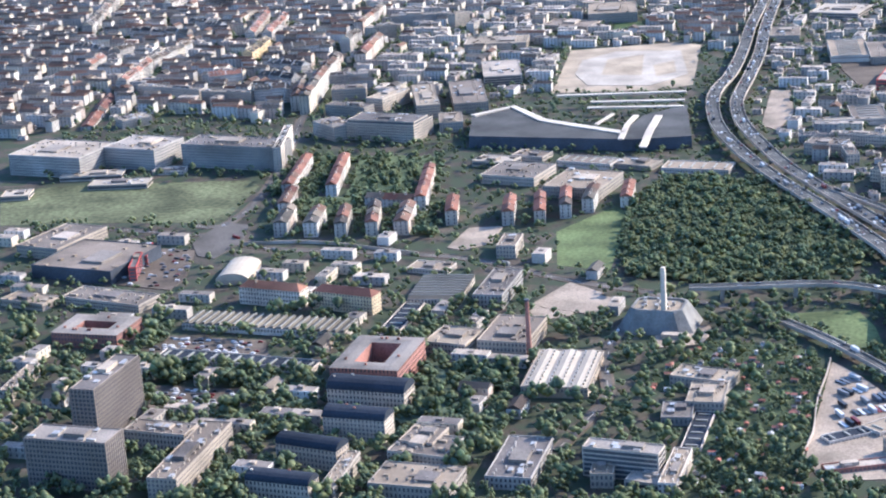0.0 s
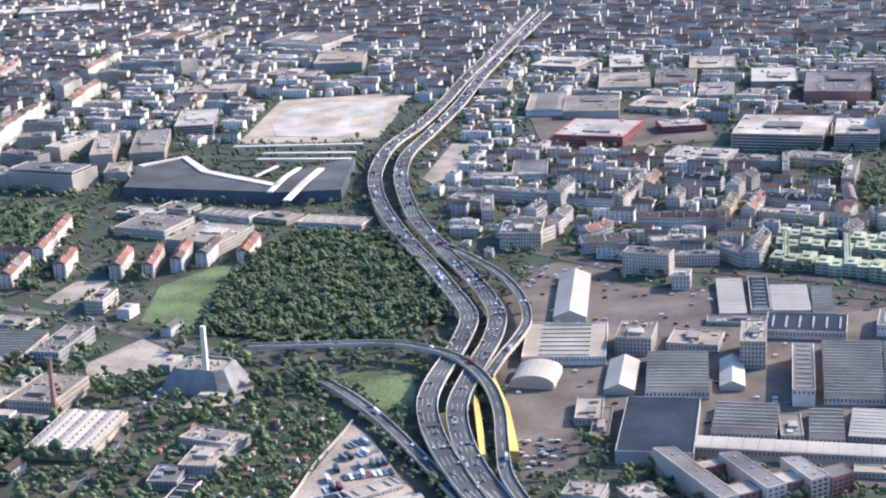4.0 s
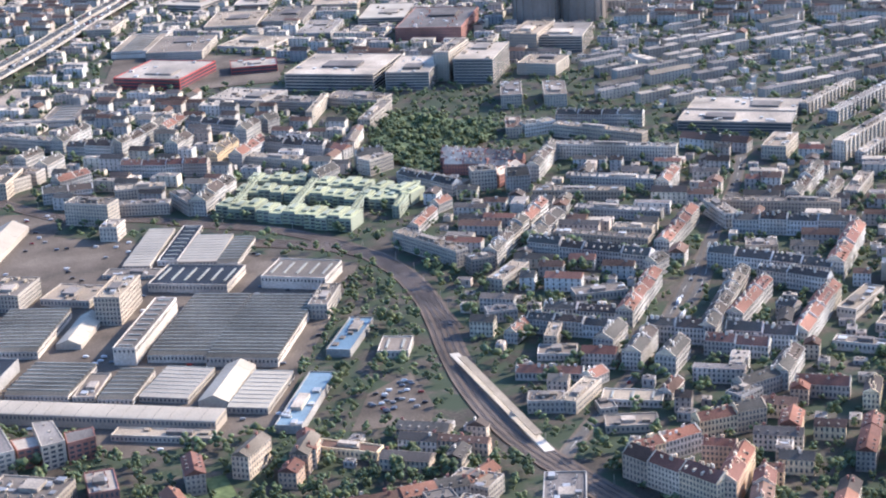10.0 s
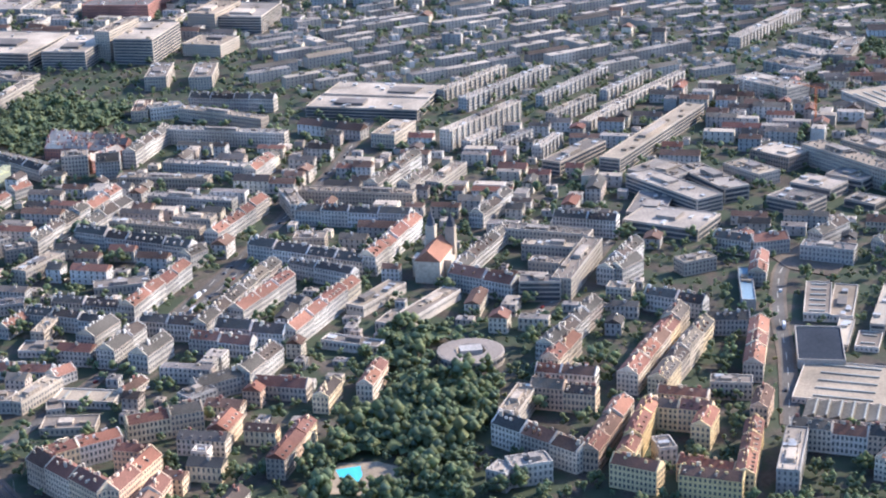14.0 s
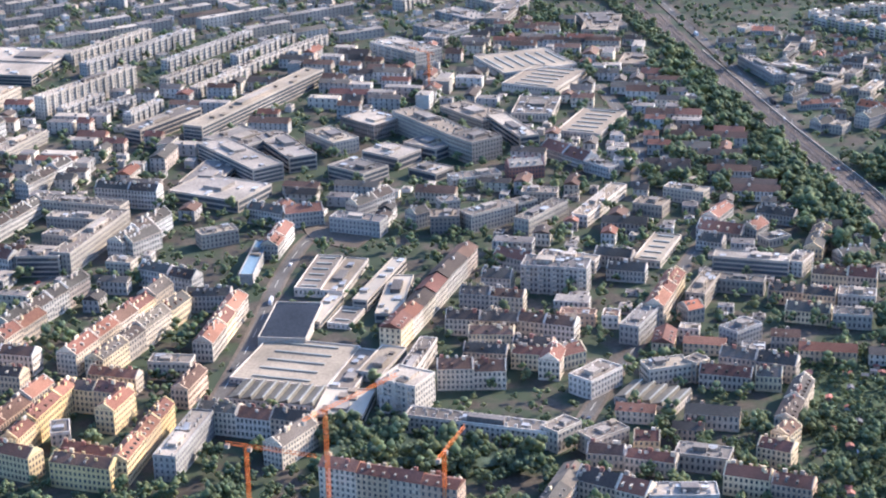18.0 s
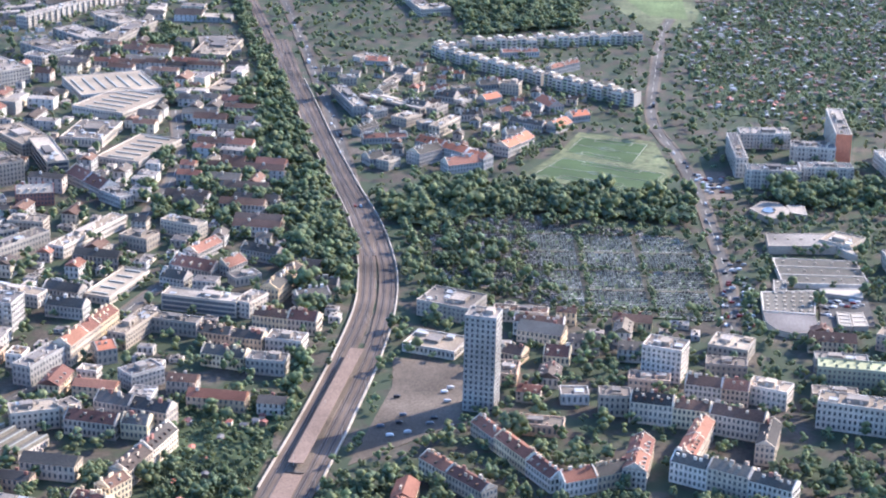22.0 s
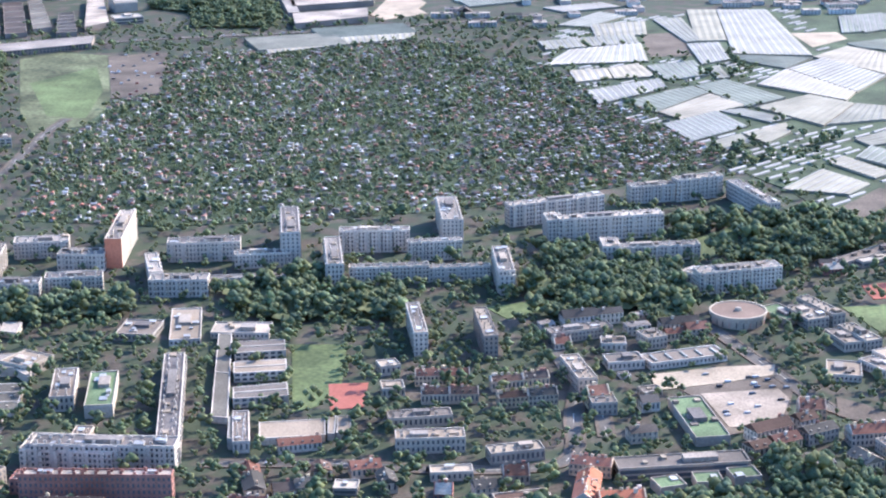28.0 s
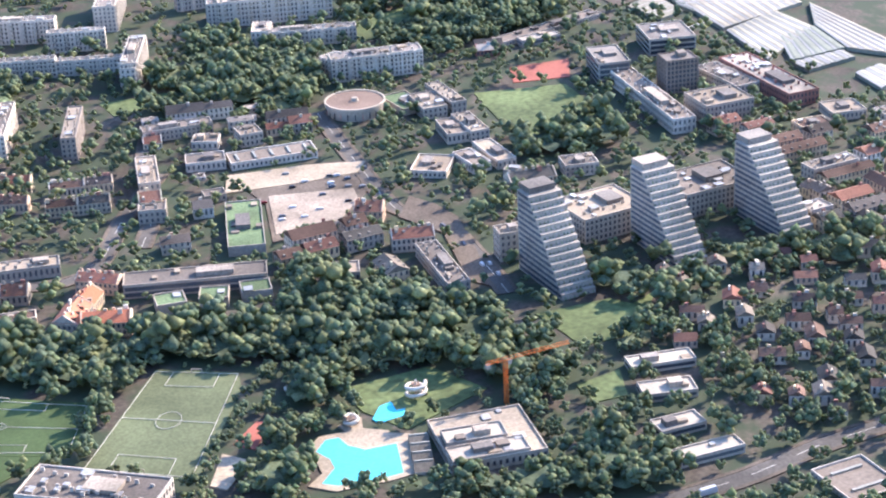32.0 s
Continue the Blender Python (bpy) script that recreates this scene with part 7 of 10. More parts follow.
sheet([(1284, 344), (1296, 347), (1293, 335), (1285, 335)], "grass", "lawn")
sheet([(1234, 362), (1256, 365), (1265, 350), (1243, 339), (1236, 350)], "grass", "lawn")
sheet([(1325, 538), (1355, 534), (1356, 505), (1326, 493), (1324, 502)], "grass", "sports_field")
sheet([(1344, 557), (1365, 557), (1359, 540), (1340, 542)], "court", "running_track")
sheet([(1236, 501), (1272, 494), (1275, 479), (1258, 452), (1238, 448), (1242, 475)], "yard", "parking_lot")
cars([(1238, 496), (1270, 492), (1273, 478), (1257, 457), (1240, 452)], 2.6, 0.12)
road([(1279.1, 291.0), (1303.3, 294.7), (1321.6, 300.0), (1343.7, 303.4)], 4.5)
road([(1285.9, 394.5), (1286.1, 412.5), (1284.4, 440.6), (1275.0, 457.4), (1274.1, 489.6), (1273.6, 541.8)], 4)
road([(1204.2, 458.5), (1211.0, 480.8), (1214.4, 516.0), (1219.9, 544.1)], 3.5)
villas([(1323, 393), (1384, 382), (1340, 305), (1319, 309), (1309, 329), (1315, 356)], 6.5)
trees([(1163, 419), (1179, 415), (1195, 409), (1229, 405), (1240, 444), (1264, 400), (1281, 390), (1278, 359), (1232, 376), (1212, 383), (1162, 402)], 4.7, 3.1)
trees([(1232, 378), (1286, 356), (1279, 335), (1270, 350), (1248, 357), (1222, 356), (1222, 370)], 5.0, 3.1)
trees([(1208, 348), (1226, 352), (1218, 320), (1202, 325)], 5.0, 2.8)
trees([(1242, 335), (1243, 317), (1269, 311), (1286, 322), (1289, 303), (1284, 293), (1233, 313)], 5.6, 2.8)
trees([(1308, 392), (1349, 397), (1388, 388), (1379, 373), (1340, 379), (1307, 353), (1298, 351)], 5.6, 3.1)
trees([(1250, 642), (1287, 597), (1274, 542), (1252, 563), (1240, 587)], 5.6, 2.8)
trees([(1320, 499), (1358, 503), (1350, 475), (1332, 474), (1316, 481)], 5.6, 3.1)
chimney_stack(1017.5, 1334.2, 93, 2.6)
chimney_stack(1139.8, 1341.2, 93, 2.6)
flat(1267.8, 1088.3, -0, 54.8, 38.6, 1.4, "glasshouse")
flat(1316.2, 1108.6, -1, 59.7, 31.7, 1.4, "glasshouse")
flat(1337.0, 1457.1, 73, 102.0, 56.4, 5.5, "grey")
flat(1395.2, 1519.8, 73, 104.6, 32.9, 5.7, "grey")
flat(1437.8, 1310.2, 63, 65.6, 33.7, 2.1, "glasshouse")
flat(1513.7, 1263.3, 64, 86.8, 20.9, 1.7, "glasshouse")
farwood([(213, 3367), (470, 2073), (949, 1496), (1028, 1605), (1125, 1711), (1230, 1736), (1331, 1741), (1461, 1789), (1583, 1791), (1905, 1830), (2168, 2309)], 17, 6.8)
sheet([(1332, 2120), (1512, 2283), (1653, 2168), (1981, 2063), (1962, 1933), (1650, 1967), (1515, 1962), (1348, 2014)], "meadow", "far_meadow")
sheet([(926, 3085), (931, 3330), (2546, 2680), (2423, 2544), (1780, 2800), (1351, 2904)], "river", "river")
city([(954, 1637), (1054, 1676), (1309, 1654), (1798, 1635), (1484, 1063), (1378, 1104), (1350, 1300), (1215, 1387), (1002, 1142), (933, 1111)], -15, 0.85, 3, 9)
trees([(998, 1105), (1094, 1107), (1075, 974), (1010, 939), (985, 977)], 5.5, 2.2)
trees([(1262, 1587), (1369, 1500), (1319, 1313), (1237, 1208), (1206, 1246)], 5.5, 2.2)
heating_plant(88, 668, -21)
brick_chimney(35.8, 637.7, 24)
church(577, 628, -22)
ring_house(577, 545, 10.5)
for bx, by, dp, hh in ((1301.5, 386.2, 17, 22), (1334.7, 391.8, 17, 21), (1367.3, 395, 19, 21)):
    stepped_tower(bx, by, 9, 9.5, dp, hh)
sheet([(1128, 373), (1140, 398), (1180, 377), (1172, 355)], "turf2", "football_pitch")
trees([(1094, 447), (1128, 430), (1172, 402), (1194, 389), (1188, 379), (1156, 395), (1142, 404), (1125, 405), (1092, 424)], 4.7, 2.9)
trees([(1182, 388), (1191, 388), (1178, 354), (1173, 356)], 5.0, 2.8)
road([(1091.0, 478.4), (1125.9, 465.9), (1156.7, 450.3), (1186.8, 446.4), (1202.0, 478.3), (1218.0, 510.0)], 4)
city([(1097, 480), (1182, 441), (1176, 417), (1095, 451)], -5, 0.7, 3, 8, True)
gasometer(523.6, 1155.0)
gasometer(552.2, 1152.6)
city([(-450, 1000), (-430, 2200), (300, 2200), (760, 1400), (780, 950), (500, 1000), (100, 1250)], -20, 0.85, 6, 10)
flat(1322.6, 1441.1, 73, 136.3, 78.3, 5.3, "grey")
flat(1403.9, 1548.4, 73, 120.0, 32.8, 5.8, "white")
railway([(892.0, 586.0), (893.8, 670.9), (894.9, 764.7), (896.8, 887.1), (897.9, 1022.1), (900.0, 1203.0), (903.1, 1458.6), (908.8, 1846.3), (917.3, 2338.8)], 2)
road([(851.3, 1120.9), (907.2, 1121.0), (991.8, 1121.9), (1096.0, 1117.2), (1172.3, 1133.5), (1256.5, 1126.9), (1339.0, 1121.4), (1443.5, 1132.5)], 5)
road([(893.3, 596.6), (902.2, 712.6), (909.1, 838.4), (915.9, 1016.4), (914.7, 1100.3)], 4)
trees([(861, 812), (882, 806), (883, 600), (863, 605)], 5.6, 2.8)
farwood([(602, 2848), (923, 2804), (900, 1595), (721, 1555)], 22, 8)
city([(810, 863), (880, 916), (874, 702), (866, 598), (834, 641), (811, 660)], -20, 0.9, 4, 8, True)
city([(811, 660), (855, 600), (877, 563), (867, 492), (846, 459), (811, 467)], -20, 0.6, 4, 8, True)
city([(776, 640), (851, 627), (872, 576), (868, 525), (853, 492), (796, 511), (771, 572)], -20, 0.6, 4, 8, True)
city([(1225, 564), (1276, 546), (1257, 506), (1219, 451), (1189, 453), (1213, 522)], -5, 0.7, 3.5, 8, True)
city([(1112, 484), (1183, 455), (1172, 427), (1085, 457), (1090, 488)], -5, 0.7, 3, 8, True)
city([(1384, 492), (1440, 478), (1388, 388), (1374, 394), (1387, 440), (1374, 465)], 10, 0.8, 4, 8, True)
city([(1240, 452), (1272, 446), (1276, 428), (1260, 405), (1237, 422)], 10, 0.8, 4, 8, True)

pitch_lines((1174.2, 348.7), (1195.9, 386.6), (1213.7, 378.1), (1195.0, 336.5))
pitch_lines((1129.7, 373.4), (1141.0, 395.8), (1178.6, 376.1), (1171.7, 356.7))
pitch_lines((969.5, 668.2), (986.6, 688.0), (1019.7, 661.8), (1006.4, 642.9))
pitch_lines((990.5, 696.7), (1002.3, 715.6), (1025.6, 701.7), (1011.3, 676.8))
sheet([(1376, 845), (1399, 1014), (1447, 1099), (1682, 1103), (1401, 636), (1378, 626), (1382, 680), (1375, 746)], "under", "greenhouse_ground", "dusty dark ground between greenhouses", block=False)
sheet([(111, 1188), (136, 1211), (177, 1200), (170, 1124), (143, 1098), (106, 1110), (102, 1146)], "concrete", "rough_ground")
sheet([(118, 1139), (127, 1186), (152, 1195), (142, 1129)], "sand", "bare_earth")
sheet([(153, 1158), (168, 1168), (164, 1133), (150, 1123)], "sand", "bare_earth")
prism([(185, 619), (186, 628), (187, 621), (186, 591), (185, 570), (183, 571)], 4.2, "formwork_deck", "yellow formwork deck between carriageways", "formwork", "yellow", "yellow")
prism([(193, 659), (196, 668), (195, 643), (197, 611), (196, 571), (193, 572), (194, 611)], 4.2, "formwork_deck", "yellow formwork deck between carriageways", "formwork", "yellow", "yellow")
prism([(171, 612), (176, 615), (176, 595), (176, 575), (173, 575)], 3.2, "formwork_deck", "yellow formwork deck between carriageways", "formwork", "yellow", "yellow")
sheet([(114, 532), (142, 616), (148, 602), (156, 566), (172, 516), (172, 511), (116, 516)], "paleyard", "truck_yard")
low_wall([(108.8, 521.5), (113.5, 534.3), (121.2, 552.6), (128.6, 579.5), (137.3, 603.5), (142.1, 617.9)])
trailers(139.2, 594.0, 146.5, 598.0)
trailers(137.4, 583.2, 150.3, 589.3)
trailers(134.8, 573.8, 153.0, 578.0)
trailers(132.0, 565.7, 154.7, 570.0)
trailers(131.2, 557.5, 139.8, 559.5)
flat(147.1, 554.4, 30, 18.1, 8.3, 1.5, "beigehall")
flat(155.6, 545.6, 19, 14.3, 4.3, 0.9, "whitelong")
flat(158.0, 537.5, 21, 14.8, 5.3, 0.9, "whitelong")
flat(161.0, 528.9, 27, 11.4, 4.6, 0.9, "whitelong")
flat(144.8, 528.8, -72, 16.3, 5.8, 4.6, "white")
flat(131.3, 548.6, 20, 16.8, 5.8, 1.1, "darkroof")
flat(128.6, 524.0, 6, 21.5, 5.2, 1.5, "brick")
greenhouse((1588.3, 997.6), (1616.0, 1050.4), (1649.9, 1053.4), (1620.5, 997.8), white=0.5)
sheet([(1561, 1012), (1589, 1005), (1584, 983), (1551, 966)], "sand", "fallow_field")
sheet([(1474, 1041), (1500, 1039), (1475, 967), (1449, 973)], "yard", "ploughed_field")
trees([(1383, 763), (1395, 759), (1417, 777), (1394, 727), (1375, 724)], 3.6, 1.8)
trees([(1497, 973), (1507, 958), (1488, 912), (1470, 906)], 3.6, 1.8)
trees([(1396, 732), (1449, 765), (1454, 757), (1396, 716)], 3.6, 1.8)
sheet([(1220, 338), (1224, 343), (1232, 343), (1239, 339), (1243, 337), (1240, 321), (1235, 320), (1222, 320), (1217, 324), (1221, 328), (1221, 334)], "sand", "pool_deck")
sheet([(1222, 337), (1225, 341), (1228, 341), (1229, 337), (1232, 334), (1239, 334), (1237, 322), (1230, 321), (1223, 322), (1220, 324), (1224, 329), (1224, 333)], "water", "swimming_pool")
sheet([(1237, 346), (1240, 351), (1243, 352), (1243, 348), (1245, 348), (1244, 345), (1238, 344)], "water", "swimming_pool")
sheet([(1229, 346), (1235, 348), (1234, 343), (1239, 340), (1239, 339), (1230, 343)], "sand", "pool_deck")
slide(1248.9, 351.9)
slide(1232.0, 345.2, 1.4, 1.5, 2.0)
slide(1224.0, 364.9, 2.0, 1.2, 2.0)
flat(1242.5, 327.0, 79, 14.6, 4.4, 0.7, "saw")
greenhouse((1424.7, 562.4), (1424.0, 608.6), (1466.6, 625.2), (1463.3, 577.8), white=0.5)
greenhouse((1423.4, 525.4), (1424.5, 559.7), (1450.3, 573.4), (1453.4, 551.5), white=0.5)
greenhouse((1429.8, 521.7), (1437.3, 545.3), (1453.8, 551.4), (1452.1, 526.2), white=0.5)
greenhouse((1452.8, 525.8), (1454.7, 552.3), (1465.5, 576.7), (1471.7, 504.0), white=0.5)
greenhouse((1430.6, 510.7), (1429.3, 520.1), (1450.3, 524.4), (1450.6, 516.5), white=0.8)
greenhouse((1442.7, 486.0), (1442.6, 502.1), (1454.7, 506.9), (1456.6, 492.6), white=0.8)
sheet([(696, 620), (717, 623), (722, 610), (711, 593), (698, 605)], "yard", "paved_square")
flat(696.5, 568.4, 70, 30.1, 8.6, 2.8, "beigehall")
flat(704.3, 565.6, 67, 30.1, 7.8, 2.3, "beige")
flat(714.5, 555.5, 63, 37.8, 4.8, 3.7, "whitelow")
flat(717.4, 543.6, 74, 32.7, 7.7, 2.8, "whitelow")
flat(683.9, 529.3, 74, 28.3, 14.3, 2.9, "blackroof")
flat(694.9, 538.7, 65, 23.0, 5.0, 2.2, "whitelow")
flat(700.9, 532.4, 64, 13.6, 7.4, 1.5, "beigehall")
flat(682.8, 500.5, 64, 29.7, 28.7, 1.7, "beigehall")
flat(675.7, 479.7, -25, 24.7, 11.8, 2.0, "saw")
flat(698.7, 491.9, 65, 28.3, 7.5, 1.7, "beige")
flat(692.8, 468.4, 71, 17.4, 13.6, 2.6, "whitelow")
flat(706.7, 494.5, 61, 19.5, 7.6, 2.7, "beige")
flat(709.6, 471.8, 53, 11.0, 10.7, 6.7, "beige")
flat(808.5, 568.0, 59, 23.3, 9.1, 1.6, "beigehall")
flat(276.2, 1152.9, 80, 54.1, 23.8, 4.3, "beigehall")
flat(302.3, 1136.1, 80, 49.6, 34.2, 4.9, "white")
flat(369.4, 1210.6, 78, 50.5, 26.6, 5.2, "white")
flat(387.3, 1167.5, 76, 43.4, 22.2, 3.6, "grey")
flat(249.5, 1215.6, 77, 31.7, 19.1, 5.3, "white")
flat(341.9, 991.7, -29, 34.5, 26.0, 3.1, "grey")
flat(459.7, 1142.3, 74, 65.7, 40.4, 8.9, "brick")
flat(246.1, 982.1, 82, 33.0, 18.9, 2.5, "beigehall")
flat(305.2, 1293.2, 59, 37.0, 35.2, 4.0, "whitelow")
flat(334.8, 1210.1, 81, 52.1, 33.7, 4.5, "white")
flat(432.1, 1196.8, 77, 50.1, 29.5, 5.2, "whitelow")
flat(347.2, 1134.8, 60, 34.8, 33.9, 3.5, "beige")
flat(348.4, 1284.1, 81, 49.3, 23.9, 3.9, "whitelow")
flat(404.6, 1262.6, 78, 48.2, 31.3, 3.9, "white")
sheet([(187, 977), (209, 1062), (220, 1059), (210, 1003), (193, 963)], "paleyard", "bare_earth")
sheet([(262, 1141), (319, 1120), (365, 1094), (359, 1031), (310, 1026), (260, 1051)], "yard", "freight_yard")
sheet([(-134, 766), (-126, 820), (-104, 810), (-104, 768), (-109, 753)], "yard", "parking_lot")
cars([(-134, 766), (-126, 820), (-104, 810), (-104, 768), (-109, 753)], 2.4, 0.25)
sheet([(-107, 824), (-95, 855), (-82, 847), (-83, 819), (-94, 795), (-102, 801)], "street", "road_junction")
flat(-126.7, 780.6, 90, 22.7, 3.3, 6.4, "redbox")
flat(-124.5, 801.6, -90, 21.1, 2.8, 4.8, "redbox")
avenue([(-155.7, 604.5), (-151.9, 636.1), (-148.0, 648.6), (-142.0, 660.5)], 3, 1.5, 1)
avenue([(-178.2, 748.9), (-162.4, 741.1), (-151.3, 738.0)], 3, 1.2, 1)
avenue([(-83.6, 623.3), (-75.5, 635.9), (-72.8, 640.0)], 3, 1.4, 1)
flat(-173.0, 960.9, -5, 33.5, 12.1, 2.5, "whitelow")
flat(-155.5, 938.7, -7, 31.4, 12.8, 2.4, "whitelow")
flat(-207.5, 929.7, -2, 14.6, 13.7, 2.4, "whitelow")
flat(-132.1, 961.2, -7, 16.9, 9.7, 1.9, "beige")
flat(40.4, 931.4, -31, 21.4, 14.1, 3.0, "whitelow")
flat(59.5, 940.2, -31, 18.1, 12.3, 2.4, "beige")
flat(86.7, 917.0, -31, 30.0, 13.0, 3.0, "beigehall")
flat(110.9, 908.3, -34, 20.7, 14.7, 2.4, "white")
flat(139.1, 893.3, -23, 34.2, 15.2, 2.3, "beigehall")
flat(2.7, 757.1, -25, 18.4, 11.3, 2.0, "beige")
sheet([(10, 788), (21, 817), (37, 816), (30, 790), (17, 782)], "paleyard", "bare_earth")
sheet([(39, 699), (59, 727), (71, 710), (55, 685), (42, 681)], "paleyard", "factory_yard")
cars([(-113, 686), (-43, 653), (-41, 644), (-88, 659), (-109, 676)], 2.4, 0.5)
low_wall([(-82.5, 813.9), (-48.7, 808.6), (-2.9, 780.3)], 1.6)
city([(740, 1514), (889, 1582), (883, 1049), (875, 923), (781, 919)], -15, 0.85, 3, 9)
trees([(778, 1633), (890, 1619), (914, 1502), (891, 1047), (885, 1049)], 6, 2.2)
sheet([(1338, 1169), (1376, 1247), (1375, 1161), (1342, 1148)], "sand", "fallow_field")
greenhouse((1243.8, 1056.9), (1249.4, 1100.0), (1287.8, 1097.8), (1283.9, 1067.6), white=0.4)
greenhouse((1280.7, 1068.7), (1286.3, 1109.2), (1349.8, 1110.0), (1339.2, 1074.1), white=0.4)
greenhouse((1406.7, 1195.5), (1412.4, 1248.4), (1473.5, 1286.1), (1453.8, 1205.8), white=0.5)
sheet([(1155, 1088), (1190, 1086), (1165, 969), (1139, 969)], "yard", "market_yard")
cars([(1155, 1088), (1190, 1086), (1165, 969), (1139, 969)], 3, 0.08)
road([(1535.8, 1751.0), (1483.6, 1575.5), (1428.4, 1399.7), (1394.2, 1298.4)], 5)
trees([(1247, 1321), (1298, 1303), (1285, 1187), (1267, 1146), (1218, 1162)], 5, 2.4)
trees([(996, 1065), (1060, 1071), (1082, 1046), (1070, 953), (1036, 934), (1018, 969)], 5, 2.2)
farwood([(959, 1752), (1170, 1763), (1394, 1764), (1843, 1717), (1732, 1514), (1561, 1589), (1355, 1624), (1100, 1635), (953, 1592)], 12, 3.6)
city([(791, 867), (840, 904), (871, 824), (849, 722), (815, 674), (783, 681), (778, 757)], -22, 0.9, 4.5, 8, True)
cars([(198, 734), (233, 803), (263, 798), (260, 764), (384, 696), (348, 539), (303, 527), (235, 584), (198, 633)], 3.2, 0.05)
cars([(220, 796), (247, 796), (244, 783), (222, 770)], 2.6, 0.25)
city([(709, 856), (782, 863), (776, 765), (722, 750)], -22, 0.9, 5.5, 8, True)
city([(769, 758), (812, 733), (814, 650), (779, 671)], -22, 0.9, 5.5, 8, True)
cars([(881, 479), (901, 475), (891, 446), (867, 443)], 3, 0.12)
trees([(908, 500), (913, 499), (904, 474), (900, 475)], 5.6, 2.0)
trees([(834, 900), (850, 895), (870, 739), (860, 605), (838, 674)], 6, 2.0)
farwood([(2096, 2228), (2799, 1971), (2270, 1413), (1844, 1753)], 17, 6.8)
sheet([(2009, 2064), (2420, 1990), (2268, 1787), (1909, 1876)], "meadow", "far_meadow")
sheet([(2287, 2234), (2960, 1857), (2865, 1771), (2201, 2094)], "river", "river")
city([(1718, 1514), (1858, 1565), (2363, 1511), (2016, 1145), (1604, 1050), (1573, 1091), (1545, 1188)], -15, 0.85, 3, 9)
greenhouse((1591.7, 1127.7), (1630.0, 1240.6), (1725.8, 1317.8), (1688.4, 1194.4), white=0.5)
greenhouse((1692.2, 1367.4), (1736.1, 1485.1), (1814.9, 1542.0), (1780.8, 1437.1), white=0.5)
greenhouse((1767.8, 1368.8), (1805.4, 1495.8), (1919.8, 1593.7), (1883.7, 1452.5), white=0.8)
greenhouse((1667.7, 1112.9), (1700.1, 1204.9), (1803.8, 1276.8), (1776.1, 1166.2), white=0.5)
trees([(1844, 1753), (2357, 1582), (2163, 1367), (1834, 1525), (1718, 1514)], 7, 2.6)
row(-55.7, 1173.1, 83, 112.0, 6.7, 7.1, "yellow")
row(-28.4, 1382.1, 78, 80.2, 6.5, 8.3, "cream")
row(-28.0, 1255.0, 80, 67.1, 7.5, 8.4, "cream")
flat(6.8, 1077.5, -88, 60.5, 13.3, 8.3, "white")
flat(19.8, 1022.8, -90, 25.6, 13.0, 5.8, "white")
flat(59.3, 1254.2, -9, 42.5, 29.1, 5.4, "white")
flat(148.5, 1339.7, 84, 48.1, 35.0, 7.4, "white")
flat(56.0, 1149.9, 89, 50.1, 23.6, 6.5, "glass")
flat(32.3, 1088.1, -89, 64.5, 20.1, 6.1, "white")
flat(-14.5, 1011.6, -27, 41.9, 24.5, 9.6, "white")
sheet([(142, 1282), (148, 1325), (164, 1328), (168, 1280)], "turf2", "football_pitch")
flat(115.8, 1311.2, -32, 37.2, 26.1, 3.3, "white")
flat(8.1, 1498.0, -27, 41.8, 41.6, 6.4, "cream")
flat(125.7, 1436.1, -30, 54.2, 53.9, 7.0, "beige")
row(325.2, 469.1, -71, 36.6, 5.5, 6.6, "red")
row(341.1, 462.9, -72, 22.9, 5.5, 7.4, "red")
flat(331.9, 446.7, 69, 11.7, 7.9, 6.5, "beige")
flat(409.4, 429.1, -19, 9.5, 7.2, 4.8, "white")
flat(368.8, 516.7, -26, 23.9, 5.7, 2.6, "cream")
road([(326.7, 437.2), (343.0, 448.1), (357.2, 457.7), (372.0, 465.6), (387.3, 471.4), (399.9, 479.7)], 4)
sheet([(328, 507), (334, 509), (338, 493), (333, 483)], "grass", "lawn")
city([(358, 525), (409, 532), (411, 506), (397, 497), (364, 504)], -22, 0.9, 4, 8, True)
avenue([(439.5, 431.1), (454.2, 436.1), (467.7, 426.0)], 4, 2.0)
trees([(433, 488), (453, 462), (473, 425), (448, 430), (438, 449)], 4.5, 2.4)

# old town blocks, wing by wing
wing(459.1, 471.2, -54, 34.5, 7.0, 8.0, "red")
wing(474.7, 467.9, 63, 24.0, 6.0, 8.0, "red")
wing(460.3, 493.5, 24, 22.3, 6.0, 6.5, "red")
wing(482.9, 507.7, 13, 22.0, 6.0, 6.5, "red")
wing(474.7, 485.5, -21, 9.8, 5.0, 7.0, "cream")
wing(479.3, 456.1, 71, 19.7, 6.0, 6.0, "cream")
wing(461.6, 581.9, 60, 15.4, 7.0, 6.5, "cream")
wing(450.5, 599.9, -28, 28.8, 5.5, 5.0, "cream")
wing(469.3, 570.9, 63, 21.4, 6.5, 6.5, "cream")
wing(478.5, 563.5, 60, 15.9, 7.0, 6.0, "cream")
wing(432.8, 600.2, 59, 12.2, 5.0, 4.0, "red")
wing(444.4, 593.9, 73, 17.6, 4.5, 5.0, "white")
wing(443.4, 580.4, -12, 13.0, 9.0, 2.2, "shed")
wing(437.9, 561.7, -15, 21.9, 5.5, 2.6, "red")
wing(451.1, 554.2, 41, 7.9, 5.5, 3.5, "red")
wing(432.8, 537.0, -11, 11.2, 8.0, 4.0, "beige")
wing(444.0, 540.2, 57, 20.3, 6.0, 4.0, "white")
